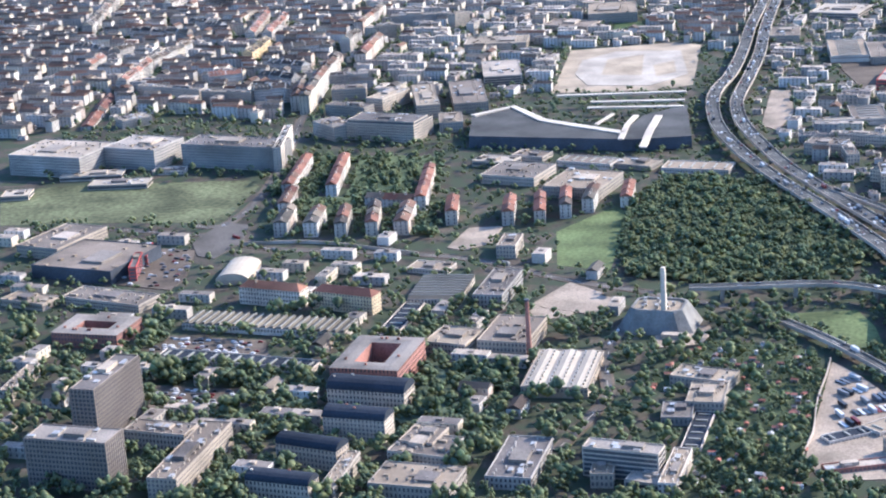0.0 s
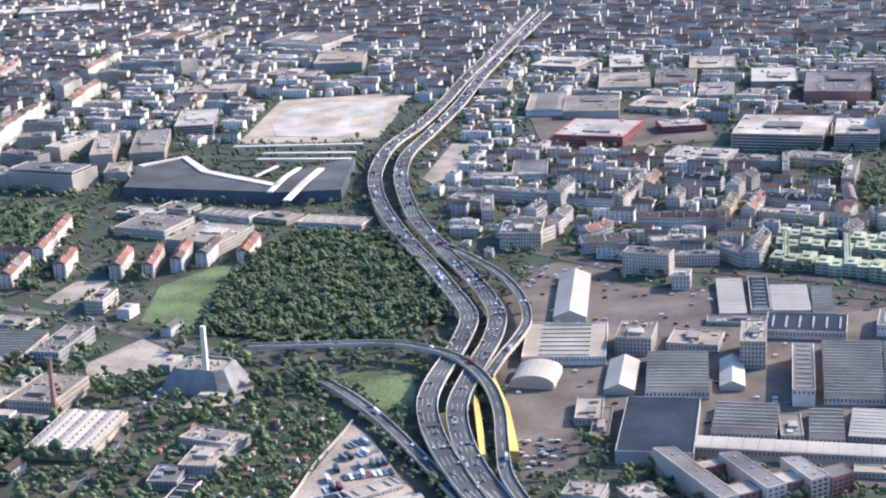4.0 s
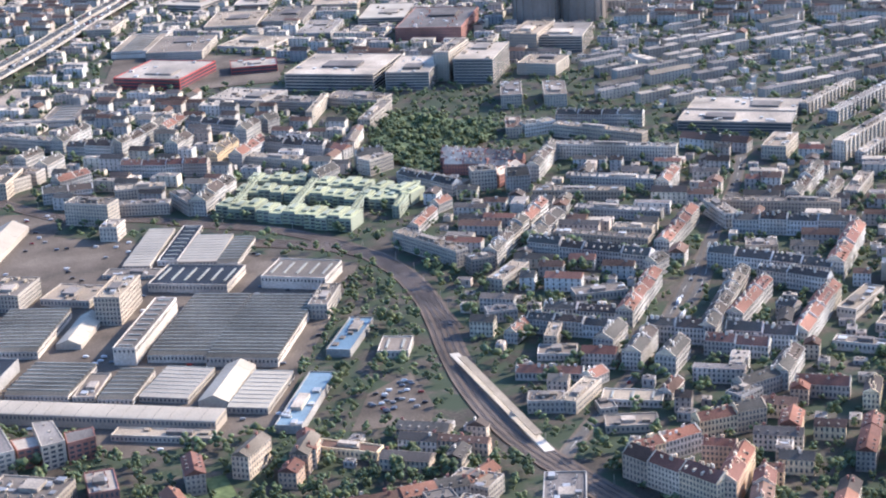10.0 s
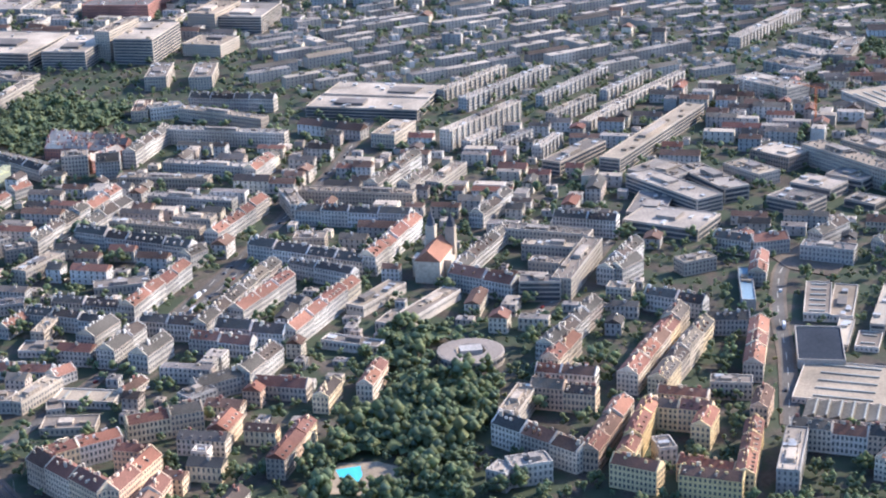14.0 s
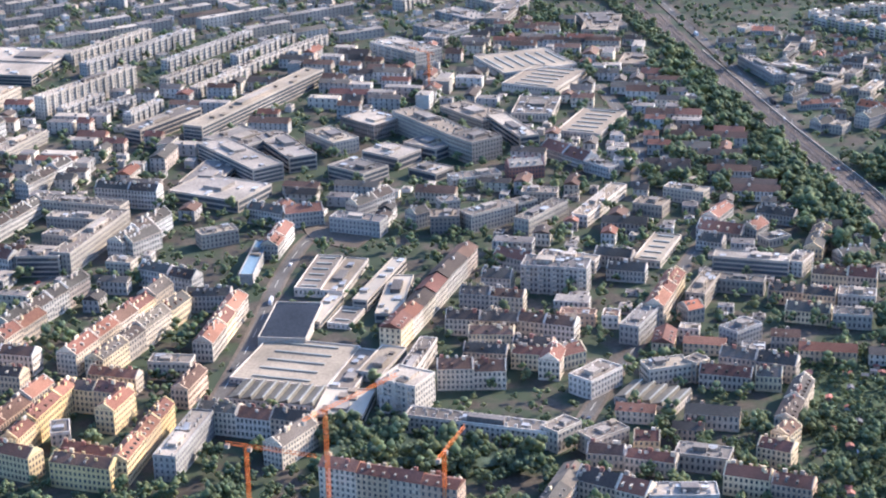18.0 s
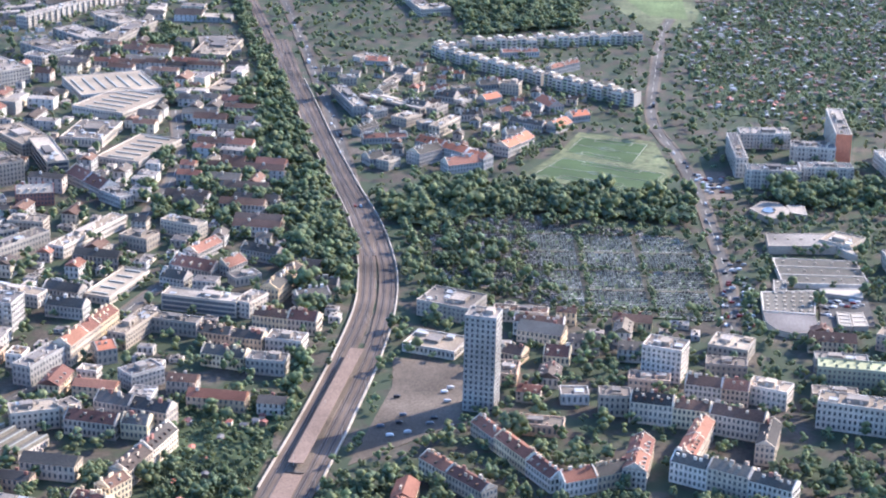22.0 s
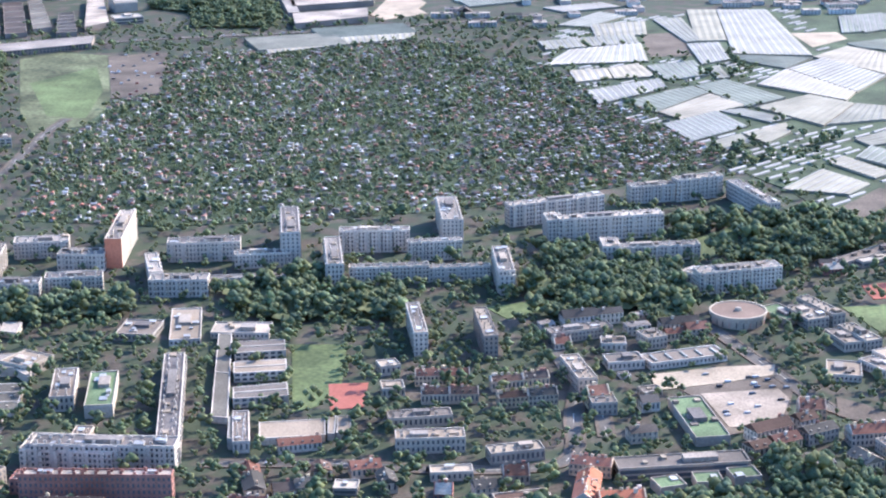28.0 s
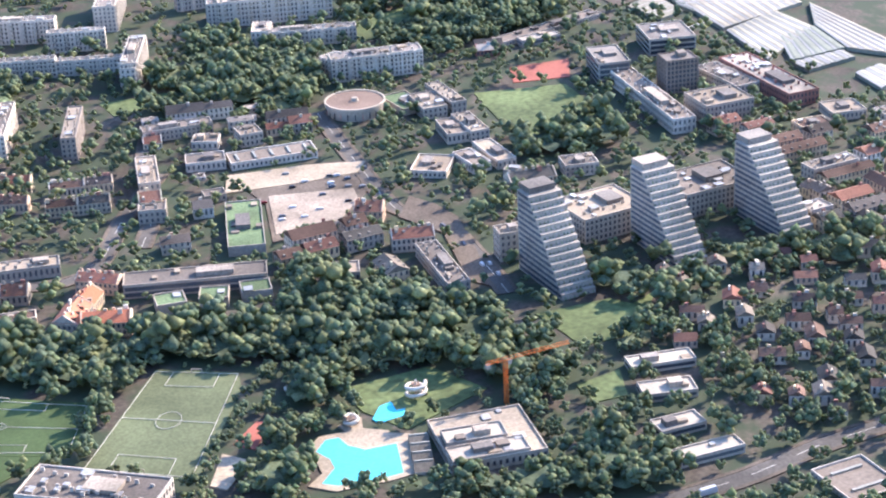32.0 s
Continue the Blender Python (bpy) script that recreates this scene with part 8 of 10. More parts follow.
wing(459.8, 536.3, -17, 19.0, 9.0, 2.2, "beigehall")
wing(450.6, 531.9, 5, 5.5, 7.0, 1.8, "white")
wing(455.6, 517.4, -7, 16.0, 9.0, 2.2, "white")
wing(472.7, 540.5, 58, 11.8, 5.0, 2.5, "cream")
wing(492.4, 526.4, 36, 10.2, 6.0, 5.0, "grey")
wing(390.8, 597.9, -12, 10.5, 14.0, 2.4, "beigehall")
wing(392.8, 462.3, 12, 8.0, 7.0, 9.5, "office")
wing(401.2, 457.4, 30, 8.4, 7.0, 8.5, "beige")
wing(506.9, 608.0, 65, 64.6, 6.0, 6.0, "yellow")
wing(533.4, 645.3, -34, 47.4, 6.5, 6.0, "cream")
wing(564.1, 652.3, 63, 49.0, 6.5, 7.0, "red")
wing(553.7, 688.8, -22, 45.4, 6.0, 6.0, "cream")
wing(531.5, 712.9, -81, 22.8, 6.0, 6.0, "beige")
wing(557.4, 716.7, -20, 46.8, 6.0, 5.5, "white")
wing(515.2, 606.3, 59, 37.2, 6.0, 6.0, "red")
wing(510.5, 572.8, -23, 23.5, 6.5, 6.0, "cream")
wing(533.9, 589.4, 60, 49.5, 6.0, 6.5, "red")
wing(537.3, 627.6, -41, 27.5, 5.0, 5.5, "cream")
wing(501.0, 567.8, -25, 21.2, 6.0, 5.0, "red")
wing(511.1, 545.6, 61, 22.9, 6.5, 6.0, "cream")
wing(498.4, 534.0, 25, 15.3, 6.0, 5.5, "cream")
wing(553.4, 602.2, 51, 26.5, 7.0, 3.5, "shed")
wing(569.8, 590.2, 51, 29.6, 7.0, 3.5, "shed")
wing(555.7, 580.5, 57, 12.1, 5.0, 3.0, "white")
wing(541.8, 562.2, -31, 19.7, 6.0, 3.0, "shed")
wing(535.4, 665.9, -13, 11.9, 8.0, 5.0, "white")
wing(526.7, 598.0, -44, 6.9, 6.0, 5.0, "cream")
wing(590.7, 604.3, -40, 25.1, 7.0, 6.5, "red")
wing(608.3, 595.0, -12, 14.2, 7.0, 7.0, "glass")
wing(624.7, 612.1, 64, 44.5, 7.0, 7.5, "white")
wing(621.1, 650.2, -28, 33.4, 7.0, 6.0, "white")
wing(614.4, 616.3, -29, 11.3, 6.0, 6.0, "white")
wing(618.9, 633.7, -25, 19.2, 6.0, 6.0, "white")
wing(595.3, 639.2, 61, 49.0, 6.0, 5.5, "cream")
wing(637.6, 658.8, -26, 24.3, 6.0, 7.0, "yellow")
wing(606.6, 687.8, 58, 29.5, 6.0, 6.0, "cream")
wing(574.8, 742.7, 61, 47.1, 6.0, 6.0, "yellow")
wing(582.2, 731.0, 59, 22.7, 6.0, 5.0, "yellow")
wing(595.7, 735.7, 60, 30.7, 6.0, 5.0, "white")
wing(610.4, 554.5, 57, 42.8, 6.0, 6.5, "cream")
wing(640.9, 615.8, 57, 31.6, 6.0, 6.0, "cream")
wing(634.5, 588.3, -25, 8.7, 6.0, 5.0, "white")
wing(544.7, 527.7, 69, 18.3, 5.0, 5.5, "red")
wing(530.5, 519.5, 67, 12.8, 5.0, 5.5, "cream")
wing(517.7, 528.6, -22, 16.8, 6.0, 4.5, "red")
wing(412.3, 697.6, -56, 38.8, 6.0, 6.5, "white")
wing(428.9, 672.6, 14, 9.6, 7.0, 6.5, "office")
wing(442.1, 696.1, 64, 40.6, 6.0, 7.0, "yellow")
wing(457.0, 726.7, 64, 24.3, 6.0, 6.5, "red")
wing(437.3, 656.5, 56, 22.2, 6.5, 5.5, "white")
wing(459.4, 710.6, 62, 30.6, 7.0, 6.0, "cream")
wing(471.4, 674.9, -32, 49.7, 6.5, 6.0, "cream")
wing(479.1, 692.5, -28, 38.7, 5.0, 5.0, "white")
wing(509.5, 694.7, 62, 44.3, 6.0, 6.0, "red")
wing(492.4, 654.3, 49, 9.6, 6.0, 6.0, "cream")
wing(479.5, 621.5, 65, 45.7, 6.0, 6.0, "red")
wing(457.7, 613.9, -23, 26.7, 6.0, 4.0, "cream")
wing(484.5, 585.0, -22, 19.7, 6.5, 6.0, "yellow")
wing(443.9, 786.6, 1, 11.1, 9.0, 9.0, "white")
wing(458.1, 778.3, -1, 10.2, 8.0, 8.0, "yellow")
wing(498.6, 770.8, -24, 36.4, 6.0, 5.5, "grey")
wing(520.6, 763.0, 64, 20.2, 6.0, 6.0, "red")
wing(474.0, 810.5, 69, 42.4, 6.0, 7.0, "cream")
wing(508.7, 817.1, -22, 56.0, 6.0, 7.0, "grey")
wing(481.4, 758.8, -17, 38.8, 7.0, 4.5, "white")
wing(492.7, 728.2, -25, 36.4, 6.0, 4.0, "grey")
wing(493.3, 700.7, -25, 16.0, 6.0, 4.5, "white")
wing(422.6, 758.9, 48, 9.7, 5.0, 4.0, "red")
wing(412.9, 736.6, 66, 25.1, 5.0, 4.0, "red")
wing(467.3, 634.3, 5, 19.3, 8.0, 3.0, "white")
wing(429.7, 619.7, 2, 10.8, 6.0, 4.0, "grey")
wing(422.9, 798.0, -47, 37.1, 7.0, 4.0, "white")
wing(448.0, 819.5, -23, 38.8, 6.0, 5.0, "brick")
wing(454.9, 795.8, 55, 22.3, 6.0, 5.5, "brick")
wing(375.3, 815.3, 53, 16.3, 7.0, 5.5, "yellow")
wing(355.6, 848.4, -32, 30.7, 7.0, 5.0, "white")
wing(399.7, 828.2, 41, 15.1, 8.0, 7.0, "white")
wing(583.8, 498.7, 64, 19.9, 6.0, 6.5, "white")
wing(598.4, 503.3, -25, 19.6, 6.0, 6.5, "cream")
wing(585.7, 472.8, -50, 30.1, 7.0, 6.5, "red")
wing(604.6, 475.7, 61, 35.1, 6.0, 6.5, "red")
wing(612.5, 471.5, 65, 34.6, 5.0, 7.0, "ochrered")
wing(628.0, 483.1, -27, 17.7, 6.0, 7.0, "ochrered")
wing(632.1, 473.5, 63, 12.9, 5.5, 7.0, "ochrered")
wing(606.9, 448.7, -36, 13.4, 6.0, 7.0, "ochre")
wing(617.8, 463.0, 2, 5.1, 8.0, 5.5, "beige")
wing(624.5, 438.8, -27, 16.8, 6.0, 7.0, "ochre")
wing(638.9, 453.3, 69, 35.8, 5.0, 7.0, "ochrered")
wing(625.7, 448.1, -30, 15.6, 5.0, 5.5, "ochrered")
wing(601.8, 516.8, -25, 18.5, 6.0, 6.0, "cream")
wing(603.8, 535.7, 60, 22.9, 6.0, 6.0, "red")
wing(632.9, 534.3, 60, 58.1, 6.5, 6.5, "yellow")
wing(639.4, 526.1, 59, 51.5, 6.0, 6.5, "cream")
wing(649.6, 572.5, -37, 20.8, 6.0, 5.5, "cream")
wing(660.9, 551.1, -12, 13.8, 6.0, 5.5, "cream")
wing(663.2, 527.7, 70, 37.2, 6.0, 6.0, "red")
wing(652.1, 485.5, 65, 14.0, 5.0, 6.0, "red")
wing(632.0, 496.6, -26, 14.9, 5.0, 5.0, "red")
wing(647.8, 501.7, -17, 12.3, 6.0, 5.5, "white")
wing(649.4, 449.3, 67, 27.6, 6.0, 7.0, "grey")
wing(572.0, 456.3, 52, 6.7, 6.0, 5.5, "grey")
wing(579.7, 458.6, 7, 11.3, 7.0, 6.0, "grey")
wing(666.3, 610.5, 16, 13.2, 7.0, 5.0, "white")
wing(640.9, 608.0, 45, 13.8, 6.0, 6.0, "cream")
wing(746.2, 532.4, -23, 20.0, 6.0, 5.0, "red")
wing(739.5, 513.8, -19, 21.8, 6.0, 5.5, "red")
wing(739.9, 502.3, -15, 13.3, 6.0, 5.5, "cream")
wing(750.8, 548.0, -23, 9.6, 7.0, 5.0, "cream")
wing(759.8, 565.0, -43, 13.0, 6.0, 4.5, "red")
wing(735.8, 489.3, -21, 12.5, 5.5, 5.5, "cream")
wing(729.4, 477.5, -10, 19.1, 6.5, 6.0, "cream")
wing(757.7, 506.5, -30, 17.7, 6.5, 6.0, "cream")
wing(750.1, 491.6, -26, 11.5, 6.0, 5.5, "cream")
wing(748.4, 486.2, -23, 11.3, 5.0, 5.0, "red")
wing(725.2, 445.3, -28, 38.6, 6.0, 5.0, "beige")
wing(752.9, 480.5, 67, 9.8, 6.0, 6.0, "red")
wing(714.8, 611.3, -31, 18.9, 7.0, 5.5, "grey")
wing(743.7, 605.3, -8, 10.1, 8.0, 6.5, "office")
wing(735.5, 612.8, 29, 6.3, 6.0, 5.5, "cream")
wing(759.1, 607.8, 27, 19.5, 7.0, 6.5, "white")
wing(777.0, 603.3, 44, 24.5, 6.0, 6.0, "white")
wing(696.7, 623.7, 5, 13.8, 6.0, 5.5, "red")
wing(685.3, 627.3, -38, 14.6, 6.0, 5.5, "cream")
wing(686.0, 600.3, 70, 21.6, 6.0, 5.5, "red")
wing(676.3, 444.6, 49, 15.8, 6.0, 6.5, "cream")
wing(668.6, 458.8, -27, 31.7, 6.0, 6.5, "cream")
wing(784.5, 502.9, 54, 18.4, 6.0, 6.0, "grey")
wing(797.4, 521.5, 61, 30.3, 6.0, 6.0, "red")
wing(745.1, 435.9, 35, 9.2, 6.0, 6.0, "white")
wing(755.4, 432.1, 26, 12.0, 6.5, 5.0, "white")
wing(753.6, 422.0, -22, 9.5, 5.0, 4.5, "cream")
wing(763.8, 416.4, -29, 12.9, 5.0, 4.5, "red")
wing(766.2, 429.6, -17, 6.8, 6.0, 3.5, "red")
wing(762.3, 467.9, 37, 13.6, 8.0, 5.5, "beige")
wing(782.4, 468.8, 7, 12.6, 7.0, 5.5, "white")
wing(791.1, 468.7, 33, 5.6, 5.0, 6.0, "white")
wing(797.7, 461.9, -26, 14.4, 6.0, 4.5, "cream")
wing(808.8, 458.7, -22, 7.3, 6.0, 4.5, "cream")
wing(809.5, 440.2, 59, 26.5, 5.5, 5.0, "cream")
wing(801.1, 423.2, 45, 7.8, 5.0, 5.0, "cream")
wing(795.8, 414.6, -37, 9.0, 6.0, 5.0, "yellow")
wing(777.1, 416.2, -28, 13.9, 7.0, 4.5, "grey")
wing(783.6, 400.6, -30, 11.4, 5.5, 5.5, "red")
wing(792.8, 394.1, -32, 10.0, 6.0, 5.5, "yellow")
wing(811.1, 526.6, 58, 19.8, 6.0, 5.0, "white")
wing(808.8, 466.9, -31, 21.6, 6.5, 5.5, "yellow")
wing(811.5, 491.6, 30, 10.8, 7.0, 5.0, "grey")
wing(751.1, 402.7, -41, 18.9, 7.0, 5.5, "cream")
wing(765.6, 395.5, -11, 16.6, 7.0, 5.5, "grey")
wing(709.1, 410.8, -20, 10.5, 8.0, 5.0, "red")
wing(758.4, 485.5, 20, 9.1, 6.0, 4.5, "red")
wing(833.1, 545.8, -26, 24.3, 7.0, 5.0, "glass")
wing(847.4, 541.8, 50, 10.5, 6.0, 5.0, "beige")
wing(823.5, 529.3, -27, 15.8, 5.5, 4.5, "white")
wing(839.1, 515.7, -27, 20.4, 5.5, 4.5, "cream")
wing(856.6, 526.3, -26, 20.1, 6.0, 4.5, "cream")
wing(854.4, 510.0, -25, 11.1, 7.0, 4.5, "beige")
wing(836.0, 502.0, -28, 13.3, 6.0, 4.0, "cream")
wing(847.1, 495.4, -22, 11.4, 6.0, 4.5, "grey")
wing(826.6, 568.2, -33, 8.7, 6.0, 3.5, "cream")
wing(834.0, 579.6, -37, 15.8, 8.0, 2.8, "red")
wing(844.9, 578.0, 44, 9.2, 6.0, 3.5, "red")
wing(848.2, 567.7, 20, 9.3, 6.0, 3.0, "white")
wing(837.3, 595.1, 50, 14.5, 6.0, 3.5, "red")
wing(856.5, 589.1, -37, 13.7, 6.0, 3.5, "cream")
wing(869.8, 558.0, -21, 14.9, 5.0, 3.0, "cream")
wing(866.7, 546.5, 13, 10.7, 6.0, 3.5, "cream")
wing(772.8, 614.5, 25, 8.5, 6.0, 6.0, "white")
wing(780.8, 622.5, -19, 12.8, 7.0, 6.5, "white")
wing(800.5, 615.0, 54, 37.3, 6.0, 4.0, "beige")
wing(817.1, 607.1, -36, 11.0, 8.0, 4.5, "white")
wing(832.8, 617.4, -39, 15.3, 6.0, 5.0, "white")
wing(748.1, 624.6, 11, 6.9, 6.0, 5.0, "beige")
wing(721.4, 630.8, 40, 19.3, 6.0, 5.5, "cream")
wing(782.9, 658.9, 2, 13.6, 7.0, 5.0, "brick")
wing(763.2, 655.1, 9, 19.0, 7.0, 3.5, "beige")
wing(776.9, 561.6, -31, 19.2, 6.0, 4.0, "beige")
wing(791.9, 560.9, -29, 12.4, 6.0, 4.0, "cream")
wing(792.5, 547.4, -25, 12.4, 6.0, 4.0, "cream")
wing(811.5, 655.6, -56, 12.7, 6.0, 4.0, "grey")
wing(803.7, 674.1, -61, 24.6, 8.0, 3.5, "red")
wing(930.7, 511.4, -20, 15.2, 5.0, 4.5, "cream")
wing(949.6, 444.3, -26, 21.5, 6.0, 6.0, "cream")
wing(965.2, 434.3, -34, 14.8, 6.0, 6.0, "cream")
wing(967.2, 456.0, -27, 17.7, 6.0, 5.0, "yellow")
wing(981.0, 452.2, -38, 11.5, 7.0, 5.5, "beige")
wing(936.6, 453.2, -14, 8.7, 6.0, 6.0, "white")
wing(927.8, 462.1, -11, 7.8, 6.0, 3.0, "beige")
wing(903.2, 427.8, -72, 38.6, 5.0, 4.0, "red")
wing(918.4, 410.6, 13, 19.3, 5.5, 4.0, "red")
wing(932.0, 416.9, 66, 19.8, 6.0, 5.0, "red")
wing(885.0, 416.5, -62, 24.2, 5.0, 4.0, "red")
wing(952.1, 402.1, -42, 32.2, 6.0, 6.0, "cream")
wing(949.4, 423.8, 58, 24.1, 5.0, 5.5, "red")
wing(968.7, 421.9, 62, 15.7, 5.0, 5.5, "red")
wing(918.6, 493.0, -37, 6.6, 6.0, 3.0, "red")
wing(930.6, 489.9, -22, 7.7, 7.0, 3.0, "red")

# stepped flats, power station, glasshouses and the far old town
wing(1008.2, 875.3, -1, 30.8, 6.0, 5.0, "stepwhite")
wing(1037.4, 877.5, 0, 26.7, 6.0, 5.0, "stepwhite")
wing(1065.0, 878.7, -2, 27.7, 6.0, 5.0, "stepwhite")
wing(981.0, 872.4, -9, 16.8, 5.0, 4.0, "stepwhite")
wing(977.8, 852.8, -61, 27.7, 5.5, 5.0, "stepwhite")
wing(997.1, 821.2, -56, 45.3, 5.5, 5.5, "stepwhite")
wing(1024.5, 781.0, -52, 49.4, 5.5, 6.0, "stepwhite")
wing(1010.6, 855.6, 5, 18.8, 4.0, 3.0, "red")
wing(1023.8, 824.9, 31, 19.1, 4.0, 3.5, "red")
wing(959.7, 1009.2, 6, 37.1, 34.0, 3.0, "sawl")
wing(982.6, 1002.1, -88, 87.7, 8.0, 3.5, "beige")
wing(988.3, 955.4, 7, 16.5, 12.0, 4.0, "white")
wing(-83.2, 1124.6, 1, 29.2, 9.0, 9.0, "cream")
wing(-41.1, 1289.3, 78, 38.0, 7.0, 9.0, "cream")
wing(-183.1, 1215.2, 82, 67.0, 7.0, 8.0, "red")
wing(-167.6, 1277.9, 71, 62.9, 7.0, 8.0, "yellow")
wing(-243.7, 1508.6, 89, 196.2, 8.0, 8.0, "yellow")
wing(-106.5, 1275.9, 80, 54.3, 7.0, 8.0, "ochre")
wing(-112.1, 1375.1, 86, 88.3, 7.0, 8.0, "red")
wing(-98.5, 1364.8, 84, 78.7, 7.0, 8.0, "red")
wing(-152.4, 1153.0, -33, 49.9, 6.0, 8.0, "white")
wing(-114.6, 1127.8, -23, 34.3, 6.0, 8.0, "white")
wing(-39.4, 1121.0, -2, 21.1, 14.0, 7.0, "white")
wing(-38.1, 1069.5, -35, 28.4, 10.0, 7.0, "white")
wing(-15.5, 1088.9, 56, 29.5, 12.0, 8.0, "white")
wing(9.3, 1364.4, -3, 43.3, 10.0, 8.0, "grey")
wing(36.6, 1348.0, 42, 15.1, 8.0, 10.0, "white")
wing(-16.5, 1319.2, 12, 12.5, 10.0, 10.0, "white")
wing(-167.7, 1085.2, 28, 18.4, 14.0, 5.0, "white")
wing(-99.3, 1688.4, 3, 69.0, 40.0, 6.0, "whitelow")
wing(-286.0, 1711.1, -1, 48.9, 20.0, 5.0, "whitelow")
wing(-193.6, 1707.4, -20, 104.6, 30.0, 5.0, "whitelow")
wing(-43.8, 1162.6, 1, 31.5, 10.0, 7.0, "grey")
wing(-81.3, 1209.2, -43, 33.1, 8.0, 7.0, "cream")
wing(-85.8, 1173.1, -42, 31.8, 8.0, 7.0, "cream")
wing(-121.2, 1186.4, 11, 22.1, 8.0, 7.0, "red")
wing(-218.1, 1269.1, 76, 25.6, 7.0, 7.0, "red")
wing(-225.9, 1320.3, -45, 41.8, 7.0, 7.0, "cream")
wing(-204.0, 1311.4, 59, 16.5, 7.0, 7.0, "yellow")
wing(-151.9, 1396.8, -54, 45.9, 7.0, 7.0, "cream")
wing(-184.0, 1369.6, -31, 53.6, 7.0, 7.0, "cream")
wing(-71.6, 1273.7, 16, 21.5, 8.0, 7.0, "cream")
wing(-66.3, 1465.5, -4, 24.3, 9.0, 8.0, "white")
wing(7.7, 1469.1, -7, 27.5, 9.0, 8.0, "white")
wing(50.5, 1471.6, 69, 62.7, 8.0, 8.0, "yellow")
wing(23.3, 1536.1, 71, 48.1, 8.0, 8.0, "yellow")
wing(-186.6, 1524.8, 78, 63.9, 8.0, 8.0, "yellow")
wing(1036.9, 1295.7, -0, 17.8, 14.0, 18.1, "white")
wing(1031.6, 1323.8, 19, 25.5, 25.0, 34.3, "beige")
wing(1119.0, 1322.3, -0, 32.5, 20.0, 21.0, "boiler")
wing(1115.6, 1360.1, 23, 25.6, 14.0, 33.6, "beige")
wing(1150.4, 1359.3, 21, 10.9, 12.0, 25.6, "beige")
wing(1066.6, 1298.2, -8, 34.7, 16.0, 12.7, "white")
wing(1073.1, 1415.4, 11, 34.7, 20.0, 10.2, "brick")
wing(1093.7, 1404.0, 19, 11.6, 15.0, 11.6, "office")
wing(1095.9, 1322.1, -7, 13.5, 10.0, 15.4, "grey")
wing(1188.5, 1248.5, 9, 15.7, 15.0, 5.4, "barrel")
wing(1183.8, 1200.2, 3, 18.4, 14.0, 4.2, "whitelow")
wing(950.2, 1169.6, -7, 26.9, 34.0, 8.9, "saw")
wing(963.2, 1148.1, 25, 10.4, 12.0, 5.4, "beige")
wing(987.9, 1209.0, 15, 11.5, 20.0, 7.8, "white")
wing(1010.4, 1168.7, 17, 10.7, 20.0, 10.0, "white")
wing(959.3, 1266.5, 24, 28.9, 14.0, 7.5, "white")
wing(979.7, 1355.8, 27, 22.6, 25.0, 6.0, "beige")
wing(997.6, 1348.7, 41, 19.2, 14.0, 6.3, "white")
wing(997.4, 1563.7, 21, 39.1, 12.0, 6.9, "white")
wing(957.7, 1459.2, 24, 16.0, 10.0, 7.4, "white")
wing(975.2, 1455.3, 37, 22.6, 10.0, 5.9, "beige")
wing(1280.0, 1443.8, 15, 21.2, 24.0, 10.4, "beige")
wing(1266.2, 1512.9, 26, 31.2, 20.0, 8.3, "whitelow")
wing(1226.8, 1401.8, 28, 15.8, 15.0, 13.9, "green")
tank(1116.1, 1492.2, 11.4, 18.0)
tank(1142.5, 1509.3, 8.8, 12.4)
tank(1202.8, 1525.5, 13.3, 12.7)
tank(1200.4, 1477.3, 12.9, 12.3)
tank(1165.9, 1370.8, 12.5, 11.2)
tank(1191.1, 1341.6, 13.4, 13.2)
tank(1300.1, 1603.4, 6.1, 7.1)
greenhouse((1399.7, 1010.7), (1405.1, 1037.4), (1468.7, 1040.4), (1459.5, 1011.2), white=0.5)
greenhouse((1382.0, 968.2), (1412.2, 1005.9), (1460.6, 1010.8), (1441.5, 957.4), white=0.8)
greenhouse((1443.5, 1040.4), (1455.5, 1078.6), (1493.5, 1078.8), (1475.4, 1035.0), white=0.4)
greenhouse((1486.9, 1003.3), (1500.9, 1083.5), (1520.8, 1083.5), (1498.5, 1005.6), white=0.5)
greenhouse((1493.8, 1004.7), (1536.9, 1108.8), (1554.2, 1102.0), (1511.9, 1000.4), white=0.0)
greenhouse((1496.4, 961.0), (1554.7, 1101.8), (1585.4, 1089.8), (1536.4, 939.5), white=0.8)
greenhouse((1465.7, 938.7), (1484.3, 997.7), (1504.9, 996.4), (1487.2, 946.1), white=0.7)
greenhouse((1381.2, 917.8), (1389.0, 948.1), (1411.6, 947.6), (1403.4, 920.3), white=0.5)
greenhouse((1404.3, 919.9), (1412.0, 947.4), (1434.2, 954.3), (1427.7, 916.6), white=0.0)
greenhouse((1371.6, 863.2), (1377.3, 895.0), (1427.4, 911.1), (1421.1, 886.8), white=0.8)
greenhouse((1429.1, 905.0), (1435.0, 945.7), (1466.6, 950.3), (1457.0, 911.0), white=0.5)
greenhouse((1456.3, 900.2), (1464.3, 929.9), (1472.7, 931.3), (1463.9, 899.5), white=0.3)
greenhouse((1391.0, 836.0), (1386.8, 864.3), (1435.1, 886.7), (1436.7, 869.5), white=0.2)
greenhouse((1391.9, 835.7), (1435.1, 866.1), (1440.0, 834.6), (1395.6, 816.9), white=0.5)
greenhouse((1438.8, 830.3), (1436.4, 886.2), (1459.6, 896.8), (1467.5, 843.8), white=0.0)
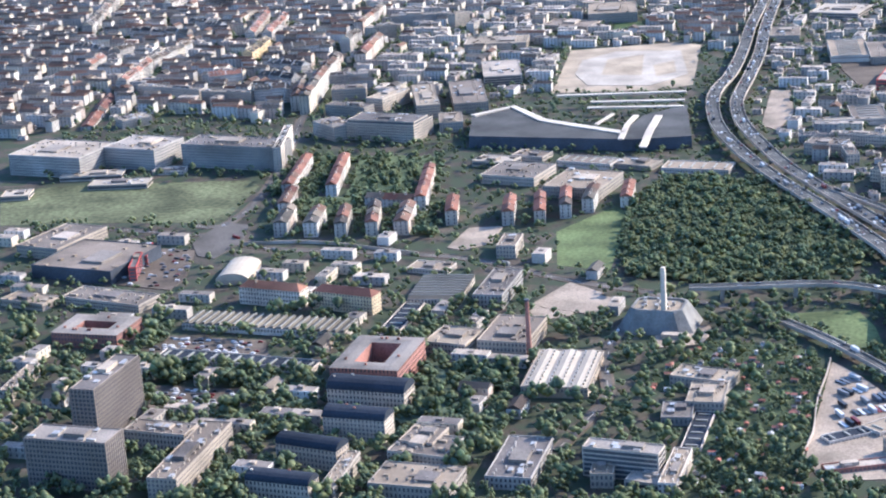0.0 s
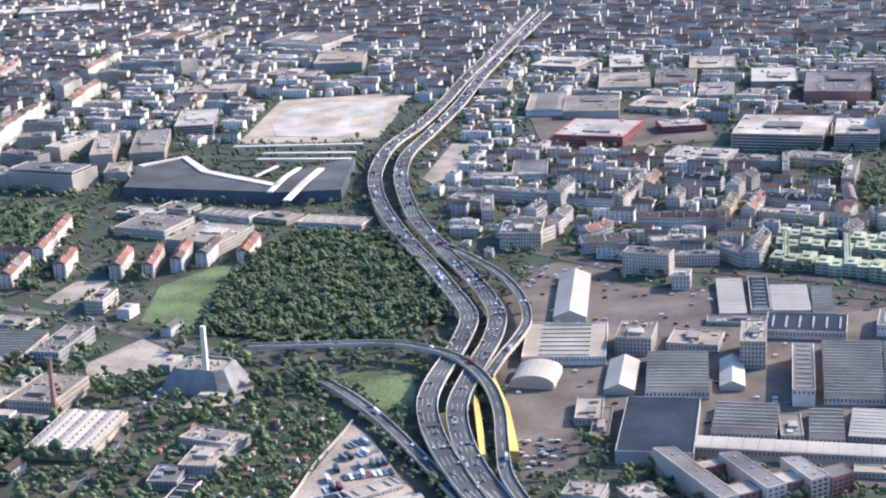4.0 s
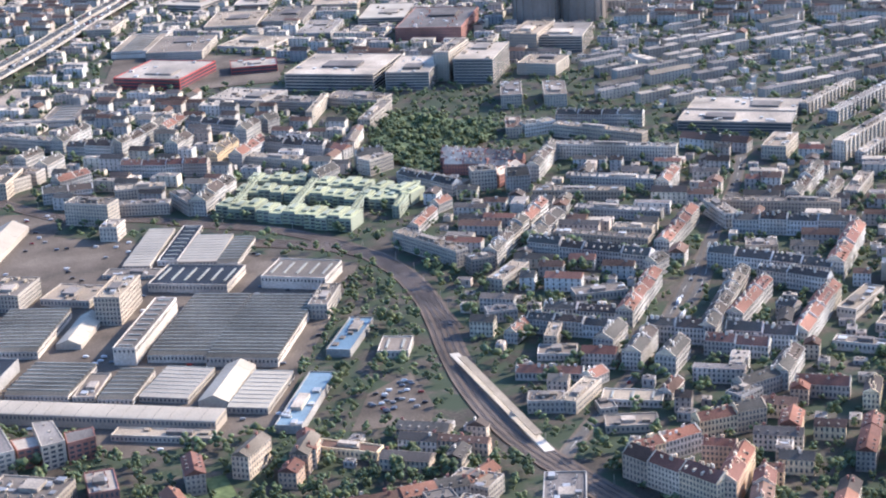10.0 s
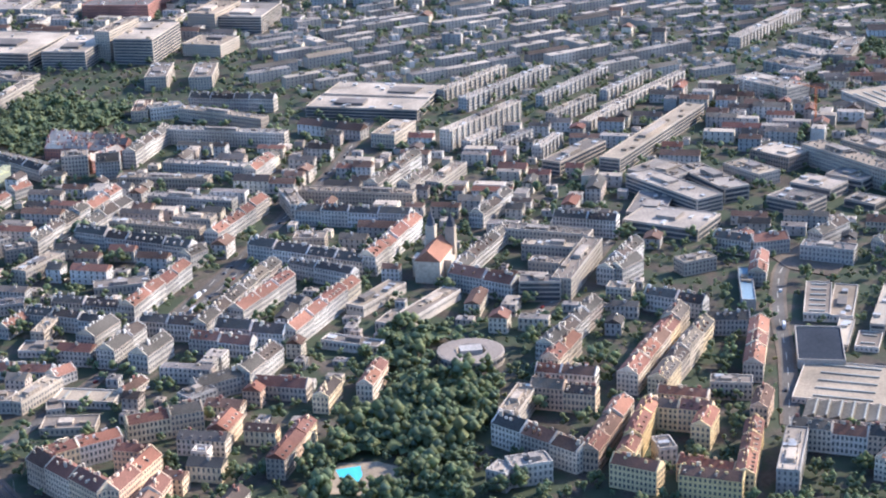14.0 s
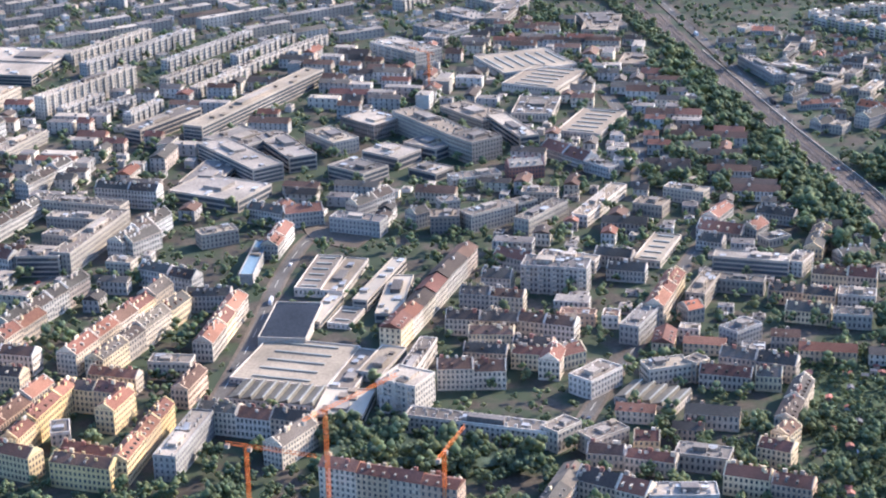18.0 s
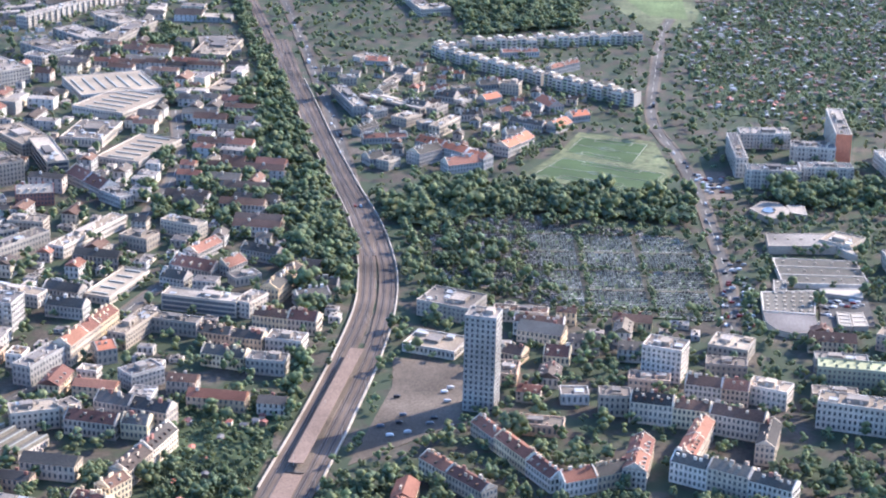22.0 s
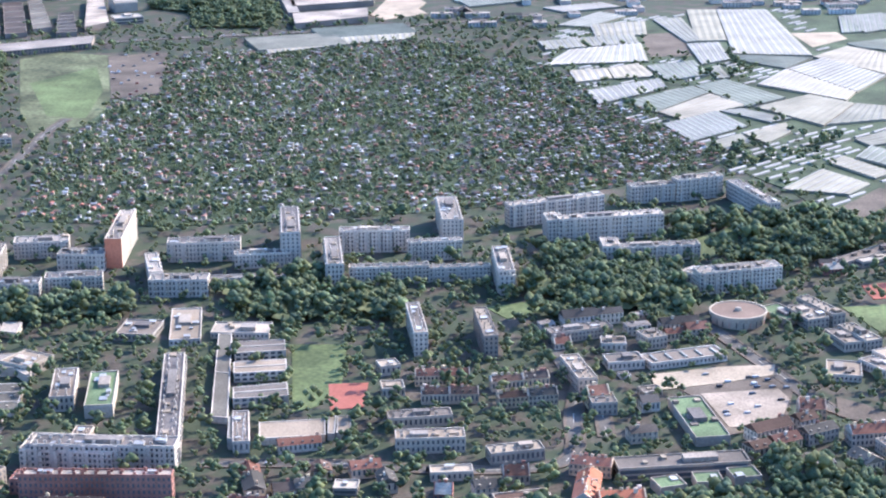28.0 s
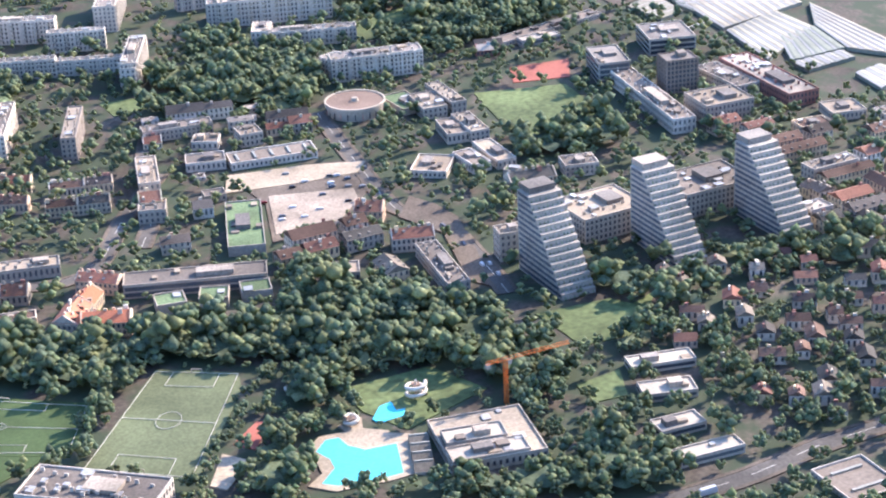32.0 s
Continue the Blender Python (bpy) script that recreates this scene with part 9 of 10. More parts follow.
greenhouse((1380.8, 772.9), (1382.7, 810.2), (1420.6, 827.7), (1419.3, 792.2), white=0.7)
greenhouse((1433.8, 795.6), (1421.8, 828.2), (1435.4, 827.8), (1446.9, 799.6), white=0.3)
greenhouse((1410.3, 778.5), (1440.3, 793.1), (1433.2, 774.2), (1411.4, 757.5), white=0.5)
greenhouse((1389.1, 769.8), (1408.6, 779.1), (1406.5, 763.4), (1386.6, 750.9), white=0.2)
greenhouse((1469.4, 879.1), (1503.2, 910.5), (1508.4, 843.5), (1493.4, 827.2), white=0.8)
greenhouse((1504.2, 910.1), (1539.2, 932.3), (1545.1, 874.3), (1509.0, 843.3), white=0.8)
greenhouse((1442.4, 829.0), (1482.1, 846.3), (1493.3, 819.4), (1454.3, 780.9), white=0.2)
greenhouse((1456.5, 781.8), (1494.0, 819.2), (1504.8, 807.5), (1489.4, 781.9), white=0.3)
greenhouse((1534.3, 936.6), (1569.1, 958.6), (1578.4, 929.6), (1547.8, 878.8), white=0.1)
greenhouse((1574.0, 967.2), (1603.8, 971.8), (1584.5, 939.9), (1573.0, 954.5), white=0.3)
greenhouse((1619.2, 1052.9), (1650.1, 1048.7), (1620.8, 1000.1), (1602.1, 993.2), white=0.7)
greenhouse((1436.6, 1085.9), (1480.5, 1122.7), (1489.7, 1100.2), (1451.8, 1072.7), white=0.7)
greenhouse((1494.9, 959.1), (1533.5, 934.4), (1504.2, 912.4), (1491.7, 938.3), white=0.6)
sheet([(950, 606), (1000, 588), (1007, 574), (988, 513), (944, 524)], "under", "grave_field", "dry grass between rows of graves")
# housing estate, pool and sports ground
wing(1177.7, 555.2, 78, 30.5, 4.5, 8.0, "beige")
wing(1197.5, 543.5, 78, 28.3, 4.5, 8.0, "office")
wing(1173.3, 515.0, -16, 16.9, 4.5, 3.5, "cream")
wing(1170.7, 499.9, -17, 17.3, 4.5, 3.5, "cream")
wing(1194.5, 504.2, -7, 18.2, 4.5, 3.5, "cream")
wing(1191.8, 490.2, -8, 18.1, 4.5, 3.5, "cream")
wing(1160.5, 530.2, -0, 6.4, 6.0, 3.0, "white")
wing(1156.3, 511.6, -11, 6.9, 7.0, 3.0, "white")
wing(1156.9, 486.2, -10, 18.8, 6.0, 3.2, "white")
wing(1154.2, 467.6, -15, 19.6, 7.0, 4.5, "white")
wing(1213.7, 503.5, 84, 21.3, 6.0, 4.5, "white")
wing(1211.0, 482.4, -6, 6.6, 6.0, 4.5, "red")
wing(1210.8, 477.7, -12, 7.6, 8.0, 4.0, "white")
wing(1228.7, 539.9, -0, 21.8, 6.0, 3.5, "white")
wing(1219.9, 533.1, -7, 5.8, 5.0, 2.2, "red")
wing(1235.4, 527.0, -19, 8.1, 7.0, 2.6, "beige")
wing(1248.1, 525.1, 5, 7.1, 8.0, 4.0, "white")
wing(1232.0, 510.9, -8, 11.7, 8.0, 2.6, "beige")
wing(1251.5, 508.2, -0, 26.1, 9.0, 2.2, "beigehall")
wing(1232.7, 458.4, 80, 31.2, 10.0, 2.6, "planted")
wing(1266.4, 453.0, -23, 8.0, 7.0, 4.0, "cream")
wing(1272.0, 431.0, -10, 11.5, 6.0, 4.0, "red")
wing(1274.1, 411.7, -89, 26.6, 6.0, 3.5, "white")
wing(1293.2, 480.9, -29, 10.8, 13.0, 2.0, "shed")
wing(1300.9, 535.8, -78, 15.3, 9.0, 2.0, "planted")
wing(1306.6, 528.8, -88, 15.1, 8.0, 3.5, "white")
wing(1313.7, 532.4, -83, 21.0, 5.0, 4.0, "white")
wing(1307.1, 505.0, 88, 14.0, 7.0, 3.0, "white")
wing(1312.8, 505.1, -87, 17.0, 6.0, 3.5, "white")
wing(1304.7, 479.4, -79, 12.6, 6.0, 2.6, "beige")
wing(1312.6, 482.1, -84, 17.7, 6.0, 2.6, "beige")
wing(1313.3, 468.0, -35, 4.5, 4.0, 1.8, "planted")
wing(1314.3, 456.0, 2, 14.0, 6.0, 4.0, "red")
wing(1331.6, 462.8, -6, 10.0, 8.0, 3.5, "beige")
wing(1341.8, 574.1, -10, 8.1, 5.0, 2.2, "brick")
wing(1362.3, 578.5, 6, 14.7, 5.0, 2.2, "whitelow")
wing(1229.4, 484.7, -1, 6.3, 5.0, 2.0, "white")
wing(1190.3, 436.6, -32, 11.6, 5.0, 3.6, "orange")
wing(1182.8, 421.5, 63, 19.8, 6.5, 3.6, "orange")
wing(1188.6, 412.2, -13, 12.2, 6.5, 4.0, "orange")
wing(1213.7, 429.4, -11, 36.5, 8.0, 3.6, "terrace")
wing(1205.3, 419.4, -1, 7.6, 7.0, 2.6, "planted")
wing(1216.3, 418.5, -14, 7.4, 7.0, 2.6, "planted")
wing(1226.9, 418.3, -6, 7.7, 7.0, 2.6, "planted")
wing(1251.0, 420.0, -13, 6.8, 7.0, 2.5, "white")
wing(1169.1, 438.7, -14, 7.2, 6.0, 3.0, "red")
wing(1153.5, 446.7, -14, 11.6, 5.0, 2.5, "white")
wing(1147.6, 435.3, -22, 5.0, 6.0, 2.2, "brick")
wing(1124.3, 447.7, -22, 6.6, 6.0, 1.8, "whitelow")
wing(1097.2, 446.0, -16, 10.7, 4.0, 2.0, "red")
wing(1139.9, 353.0, -32, 34.7, 6.5, 5.0, "beige")
wing(1174.6, 333.5, -32, 29.9, 12.0, 4.5, "beige")
wing(1257.0, 326.7, -2, 20.9, 20.0, 2.4, "white")
wing(1254.2, 326.9, -4, 13.4, 6.0, 3.4, "whitelow")
wing(1255.1, 320.2, -2, 17.0, 6.0, 3.0, "whitelow")
crane(1266.8, 341.8, 11, 16, 8)
avenue([(1166.8, 352.3), (1170.2, 352.5), (1174.5, 354.7), (1178.5, 363.9), (1182.0, 373.8), (1184.5, 380.1)], 2.2, 1.3, 1)
sheet([(1236, 500), (1259, 499), (1277, 495), (1272, 487), (1255, 486), (1233, 487)], "sand", "parking_deck", "pale paved parking deck")
sheet([(1244, 480), (1268, 476), (1267, 467), (1256, 452), (1240, 453)], "paleyard", "market_square", "pale paved square with parked cars")
sheet([(1281, 464), (1286, 456), (1289, 445), (1287, 423), (1283, 400), (1279, 405), (1282, 436), (1274, 451)], "yard", "road_junction", "wide pale street junction")
# old town behind the works, glasshouses and fields
wing(235.4, 857.3, -25, 24.2, 8.0, 6.0, "beige")
wing(254.7, 916.6, 69, 31.5, 7.0, 7.0, "yellow")
wing(233.0, 919.0, -30, 33.6, 7.0, 6.0, "grey")
wing(288.5, 909.4, 65, 47.7, 7.0, 7.0, "yellow")
wing(266.5, 892.8, -21, 23.7, 7.0, 6.5, "cream")
wing(308.5, 890.2, 71, 21.1, 7.0, 6.5, "cream")
wing(303.6, 849.2, -14, 41.5, 6.0, 6.0, "red")
wing(329.8, 867.9, 70, 29.1, 6.0, 7.0, "ochre")
wing(342.2, 865.3, 65, 29.6, 7.0, 7.0, "red")
wing(363.6, 868.0, -31, 34.4, 6.0, 6.5, "cream")
wing(341.6, 904.4, 66, 17.5, 7.0, 7.0, "yellow")
wing(352.2, 919.0, 49, 9.2, 7.0, 7.0, "yellow")
wing(324.9, 924.4, -31, 30.1, 7.0, 6.0, "cream")
wing(302.9, 931.5, 67, 22.2, 7.0, 5.0, "red")
wing(261.4, 819.8, 10, 22.2, 7.0, 5.0, "cream")
wing(261.2, 841.3, 42, 18.0, 7.0, 5.0, "red")
wing(293.8, 815.5, 2, 22.1, 8.0, 5.0, "white")
wing(296.7, 788.5, -7, 23.3, 6.0, 5.0, "white")
wing(315.1, 789.5, -67, 21.8, 7.0, 6.0, "white")
wing(326.6, 793.8, 68, 34.2, 8.0, 7.0, "yellow")
wing(214.7, 894.3, 86, 28.1, 6.0, 6.0, "white")
wing(237.5, 884.2, 62, 15.1, 7.0, 6.0, "cream")
wing(248.7, 869.8, 66, 16.5, 7.0, 6.0, "cream")
wing(207.1, 934.7, -7, 17.5, 5.0, 4.0, "grey")
wing(232.6, 965.7, -7, 39.7, 5.0, 3.5, "shed")
wing(345.3, 1068.1, 2, 26.5, 20.0, 4.0, "redbox")
wing(397.2, 834.9, 3, 13.0, 8.0, 7.0, "yellow")
wing(481.0, 873.4, 16, 15.9, 7.0, 6.0, "beige")
wing(446.9, 829.0, -23, 34.3, 6.0, 5.0, "brick")
wing(444.1, 810.8, -18, 29.5, 6.0, 5.0, "brick")
wing(420.9, 792.9, -51, 34.6, 6.0, 5.0, "cream")
wing(507.8, 852.9, -39, 47.9, 6.0, 6.0, "white")
wing(513.2, 881.4, -23, 43.2, 6.0, 6.0, "cream")
wing(1585.2, 1401.1, 11, 135.5, 45.0, 4.0, "grey")
wing(1395.4, 1361.7, 25, 18.7, 16.0, 4.0, "white")
wing(1519.4, 1567.1, 60, 58.6, 12.0, 12.0, "white")
greenhouse((1453.4, 750.5), (1477.1, 761.0), (1483.2, 741.3), (1453.9, 736.8), white=0.3)
greenhouse((1459.9, 733.8), (1481.4, 744.9), (1487.3, 725.7), (1463.1, 714.2), white=0.8)
greenhouse((1480.4, 762.2), (1502.5, 780.6), (1511.0, 744.2), (1488.3, 725.2), white=0.5)
greenhouse((1436.7, 720.4), (1453.9, 736.8), (1461.8, 709.7), (1443.1, 695.7), white=0.6)
greenhouse((1419.9, 717.6), (1432.3, 724.0), (1437.1, 690.0), (1425.1, 684.1), white=0.4)
greenhouse((1378.6, 681.6), (1411.3, 706.2), (1418.0, 676.2), (1401.0, 664.5), white=0.5)
greenhouse((1404.4, 601.2), (1419.2, 609.3), (1420.4, 586.5), (1410.0, 582.3), white=0.5)
greenhouse((1425.3, 614.2), (1445.3, 620.7), (1423.8, 584.9), (1421.7, 593.2), white=0.7)
greenhouse((1456.4, 1215.1), (1483.4, 1289.6), (1514.3, 1291.8), (1483.3, 1221.8), white=0.8)
greenhouse((1484.0, 1221.4), (1525.0, 1309.3), (1546.8, 1302.9), (1506.8, 1220.3), white=0.7)
greenhouse((1431.5, 1257.8), (1424.5, 1292.9), (1484.5, 1295.7), (1463.8, 1241.7), white=0.3)
greenhouse((1407.8, 1172.8), (1409.2, 1203.6), (1452.7, 1237.0), (1448.3, 1180.7), white=0.3)
greenhouse((1458.9, 1130.3), (1452.0, 1151.4), (1497.6, 1156.5), (1501.7, 1136.2), white=0.6)
greenhouse((1653.3, 1328.6), (1713.3, 1450.3), (1726.2, 1443.4), (1665.3, 1322.4), white=0.7)
greenhouse((1662.1, 1298.9), (1709.8, 1407.6), (1733.0, 1409.8), (1683.3, 1300.3), white=0.5)
greenhouse((1613.7, 1236.9), (1633.2, 1277.5), (1666.8, 1272.1), (1650.7, 1233.8), white=0.7)
sheet([(1384, 647), (1420, 672), (1425, 657), (1390, 634)], "yard", "ploughed_field", "dark ploughed field")
sheet([(1400, 632), (1415, 642), (1425, 616), (1402, 604)], "yard", "ploughed_field", "dark ploughed field")
sheet([(1439, 683), (1461, 691), (1459, 676), (1441, 666)], "dullgrass", "meadow", "green meadow beside greenhouses")
sheet([(1424, 628), (1449, 643), (1452, 631), (1425, 616)], "grass", "meadow", "green meadow beside greenhouses")
sheet([(1391, 1278), (1387, 1202), (1366, 1167), (1351, 1192)], "sand", "fallow_field", "bare sandy field")
sheet([(1574, 1295), (1597, 1295), (1533, 1168), (1530, 1209)], "dullgrass", "meadow", "green meadow beside greenhouses")


# ---- traffic ----

# office campus beside the works: white wings and brick-red links
quad_hall((250.9, 513.5), (256.9, 516.2), (245.0, 556.9), (237.8, 557.6), 7.8, "white clad office wing with grey flat roof", cat='office wing', wall='white', roof='gravel', glaze=True, domes=(1, 3))
quad_hall((266.1, 519.2), (273.0, 522.4), (263.7, 549.8), (257.5, 549.4), 7.8, "white clad office wing with grey flat roof", cat='office wing', wall='white', roof='gravel', glaze=True, domes=(1, 3))
quad_hall((280.7, 523.2), (287.4, 526.4), (282.0, 542.8), (275.8, 542.5), 7.8, "white clad office wing with grey flat roof", cat='office wing', wall='white', roof='gravel', glaze=True, domes=(1, 3))
quad_hall((257.1, 519.0), (265.6, 522.2), (262.5, 530.1), (254.0, 527.3), 6.199999999999999, "brick-red office link between white wings", cat='office link', wall='brick', roof='gravel', glaze=True)
quad_hall((273.2, 525.6), (280.4, 527.9), (278.0, 535.9), (270.2, 534.1), 6.199999999999999, "brick-red office link between white wings", cat='office link', wall='brick', roof='gravel', glaze=True)
quad_hall((287.9, 526.1), (295.9, 530.0), (294.7, 537.4), (286.1, 534.8), 6.8, "brick-red office wing with flat roof", cat='office link', wall='brick', roof='gravel', glaze=True)
quad_hall((244.5, 513.1), (250.1, 514.3), (248.5, 522.0), (241.7, 520.2), 4.8, "brick-red low office wing with flat roof", cat='office link', wall='brick', roof='gravel', glaze=True)
quad_hall((251.1, 541.5), (260.4, 544.8), (259.0, 549.7), (249.4, 547.3), 6.199999999999999, "brick-red office link between white wings", cat='office link', wall='brick', roof='gravel', glaze=True)

# white and green flats beside the playing fields
quad_hall((1091.8, 378.4), (1112.6, 363.7), (1114.4, 368.9), (1093.5, 383.3), 7.5, "white apartment slab with blue-grey glazed front", cat='apartment block', wall='panel', roof='palegravel', glaze=True, domes=(9, 2))
quad_hall((1111.1, 370.2), (1116.9, 367.3), (1118.5, 373.9), (1112.8, 376.7), 7.5, "white stepped apartment wing with roof terraces", cat='apartment block', wall='panel', roof='palegravel', glaze=True, domes=(2, 1))
quad_hall((1112.5, 376.0), (1118.5, 374.2), (1120.2, 380.9), (1114.2, 382.7), 8.2, "white stepped apartment wing with roof terraces", cat='apartment block', wall='panel', roof='palegravel', glaze=True, domes=(2, 1))
quad_hall((1114.3, 384.1), (1120.6, 383.3), (1122.4, 390.3), (1116.1, 391.0), 7.5, "white stepped apartment wing with roof terraces", cat='apartment block', wall='panel', roof='palegravel', glaze=True, domes=(2, 1))
prism([(1101.1, 394.4), (1102.9, 391.0), (1105.8, 389.0), (1108.1, 389.2), (1110.8, 392.6), (1110.5, 398.1), (1106.3, 403.5)], 7.2, "apartment_block", "green glazed round-fronted apartment block", "apartment block", "green", "gravel")
prism([(1103.2, 393.5), (1105.4, 392.0), (1107.1, 395.3), (1105.2, 396.9)], 7.8, "stair_head", "green glazed stair head on a flat roof", "stair head", "green", "lime")
prism([(1084.9, 386.4), (1090.3, 389.1), (1094.7, 398.4), (1099.1, 405.2), (1100.7, 410.8), (1100.3, 416.8), (1098.5, 420.5), (1093.9, 420.1), (1086.5, 407.8)], 7.5, "apartment_block", "cream apartment block with rounded end and flat roof", "apartment block", "cream", "palegravel")

# halls in front of the power station
quad_hall((1031.4, 1168.8), (1063.4, 1143.7), (1081.3, 1236.9), (1049.8, 1269.5), 3.5, "wide works hall with brownish flat roof", roof='palegravel', wall='brick', domes=(4, 3))
quad_hall((1088.6, 1167.1), (1100.7, 1169.1), (1109.9, 1288.1), (1098.9, 1284.4), 3.0, "long works hall with weathered grey roof bays", roof='shedroof', wall='brown', ribs=5)
quad_hall((1103.4, 1168.0), (1116.9, 1169.5), (1126.8, 1292.2), (1113.8, 1291.9), 3.0, "long works hall with weathered grey roof bays", roof='tile', wall='brown', ribs=5)
quad_hall((1121.7, 1179.0), (1133.9, 1183.5), (1140.0, 1297.8), (1130.7, 1296.1), 3.0, "long works hall with weathered grey roof bays", roof='shedroof', wall='brown', ribs=5)
quad_hall((1133.6, 1160.8), (1146.5, 1160.3), (1154.1, 1236.4), (1144.4, 1235.2), 3.0, "long works hall with weathered grey roof bays", roof='tile', wall='brown', ribs=5)
quad_hall((1153.3, 1175.9), (1170.5, 1188.0), (1181.6, 1292.3), (1170.1, 1288.5), 3.0, "long works hall with weathered grey roof bays", roof='gravel', wall='brown', ribs=5)
quad_hall((1018.5, 1101.2), (1076.0, 1096.7), (1081.5, 1124.8), (1022.9, 1132.9), 3.4, "long low works office with brown flat roof", roof='gravel', wall='brick', domes=(8, 1), glaze=True)
quad_hall((1084.9, 1106.3), (1149.4, 1116.4), (1154.7, 1142.5), (1089.6, 1133.2), 3.2, "long low works building with grey flat roof", roof='gravel', wall='brown', domes=(8, 1), glaze=True)
quad_hall((1306.2, 1273.4), (1382.2, 1272.0), (1391.0, 1302.3), (1311.8, 1310.0), 3.8, "long brown roofed bar of a goods depot", cat='depot', roof='gravel', wall='brown', domes=(7, 1))
quad_hall((1293.1, 1201.6), (1350.8, 1205.0), (1359.8, 1234.5), (1299.2, 1233.9), 3.8, "long brown roofed bar of a goods depot", cat='depot', roof='gravel', wall='brown', domes=(7, 1))
quad_hall((1279.3, 1135.5), (1329.5, 1144.3), (1339.0, 1178.1), (1286.6, 1173.6), 3.8, "long brown roofed bar of a goods depot", cat='depot', roof='gravel', wall='brown', domes=(7, 1))
quad_hall((1284.9, 1176.8), (1292.3, 1173.9), (1307.6, 1269.9), (1299.2, 1270.4), 3.8, "long brown roofed bar of a goods depot", cat='depot', roof='gravel', wall='brown', domes=(7, 1))

# streets and car parks round the heating plant
road([(38.1, 553.0), (50.7, 577.3), (59.9, 599.1), (62.4, 626.6), (69.1, 655.7), (78.4, 674.7)], 3.2)
sheet([(80.5, 642.2), (99.3, 642.1), (106.0, 654.5), (106.1, 663.6), (84.4, 655.1)], "paleyard", "plant_yard", "pale paved yard beside the heating plant")
sheet([(-107.5, 671.0), (-61.4, 661.9), (-63.9, 680.2), (-102.6, 693.4)], "yard", "parking_lot")
cars([(-104.7, 673.0), (-64.0, 664.9), (-65.5, 678.6), (-101.9, 690.6)], 2.0, 0.4, -8)
sheet([(-101.6, 616.2), (-65.3, 608.5), (-65.4, 627.1), (-102.7, 638.8)], "yard", "parking_lot")
cars([(-100.2, 618.1), (-67.2, 612.0), (-66.9, 625.2), (-101.0, 635.0)], 2.0, 0.32, -8)
sheet([(44.1, 697.7), (66.1, 682.7), (74.1, 703.4), (56.0, 716.9)], "paleyard", "rough_ground")

# shopping centre beside the cemetery
quad_hall((1026.1, 569.5), (1049.2, 565.9), (1053.9, 578.2), (1030.1, 582.4), 2.8, "white walled market hall with grey flat roof", wall='white', roof='gravel', domes=(5, 1))
quad_hall((1049.4, 565.9), (1052.7, 555.2), (1056.2, 575.7), (1054.3, 578.6), 2.4, "white sheet roofed end of a market hall", wall='white', roof='whiteroof', ribs=2)
quad_hall((1018.5, 537.4), (1046.3, 531.0), (1050.9, 553.6), (1024.2, 560.9), 1.7, "wide beige shopping centre hall with rooflights", cat='shopping centre', ribs=2, domes=(5, 3), roof='shedroof')
quad_hall((1012.2, 528.9), (1016.3, 527.9), (1020.1, 538.1), (1015.9, 539.0), 2.3, "white framed entrance block of a shopping centre", cat='entrance block', wall='white', roof='shedroof', domes=(2, 2))
quad_hall((1003.0, 514.3), (1018.0, 508.9), (1026.3, 528.5), (1008.3, 530.1), 2.0, "shopping centre wing with many small rooflights", cat='shopping centre', domes=(6, 5), roof='shedroof')
quad_hall((1027.5, 527.5), (1039.3, 521.2), (1042.2, 529.4), (1028.9, 531.4), 1.5, "pale flat canopy over a loading bay", cat='canopy', wall='grey', roof='whiteroof')
quad_hall((1022.2, 500.2), (1025.8, 498.4), (1029.6, 509.5), (1025.9, 511.3), 1.5, "pale market roof beside a car park", cat='market roof', wall='white', roof='whiteroof', ribs=3)
quad_hall((1026.2, 498.8), (1031.0, 498.1), (1034.0, 509.4), (1029.9, 509.4), 1.5, "white market roof beside a car park", cat='market roof', wall='white', roof='whiteroof', ribs=2)
prism([(1002.8, 513.6), (1000.8, 506.4), (1001.5, 499.7), (1005.0, 496.1), (1009.4, 495.1), (1014.3, 496.7), (1017.8, 508.2)], 1.9, "shopping_centre", "curved grey front of a shopping centre", "shopping centre", "palecon", "gravel")
prism([(1035.1, 611.3), (1038.6, 600.0), (1045.0, 599.8), (1049.5, 608.0), (1048.4, 617.1), (1042.6, 619.1)], 2.2, "pavilion", "six-sided school pavilion with grey flat roof", "pavilion", "white", "gravel")
prism([(1043.6, 607.1), (1042.2, 605.1), (1040.2, 604.6), (1038.8, 605.9), (1038.9, 608.2), (1040.3, 610.2), (1042.3, 610.8), (1043.7, 609.5)], 2.7, "rooflight", "round white rooflight of a school pavilion", "rooflight", "whiteroof", "glass")
quad_hall((1048.5, 604.9), (1053.3, 601.1), (1056.4, 611.7), (1050.3, 613.8), 2.0, "low flat wing of a school pavilion", wall='white', roof='gravel')
sheet([(1017.3, 502.8), (1021.3, 498.1), (1034.6, 500.7), (1041.9, 523.7), (1028.0, 528.9)], "street", "parking_lot")
cars([(1020.6, 508.7), (1023.6, 507.0), (1029.6, 525.0), (1026.8, 525.6)], 2.0, 0.6, -25)
cars([(1026.6, 517.1), (1037.7, 515.5), (1039.4, 522.2), (1029.4, 524.5)], 2.0, 0.6, -25)
cars([(993.4, 501.8), (995.7, 501.2), (1010.3, 547.8), (1008.2, 548.3)], 2.2, 0.6, 75)
cars([(987.2, 507.8), (989.2, 507.4), (999.6, 537.0), (997.5, 537.5)], 2.2, 0.5, 75)

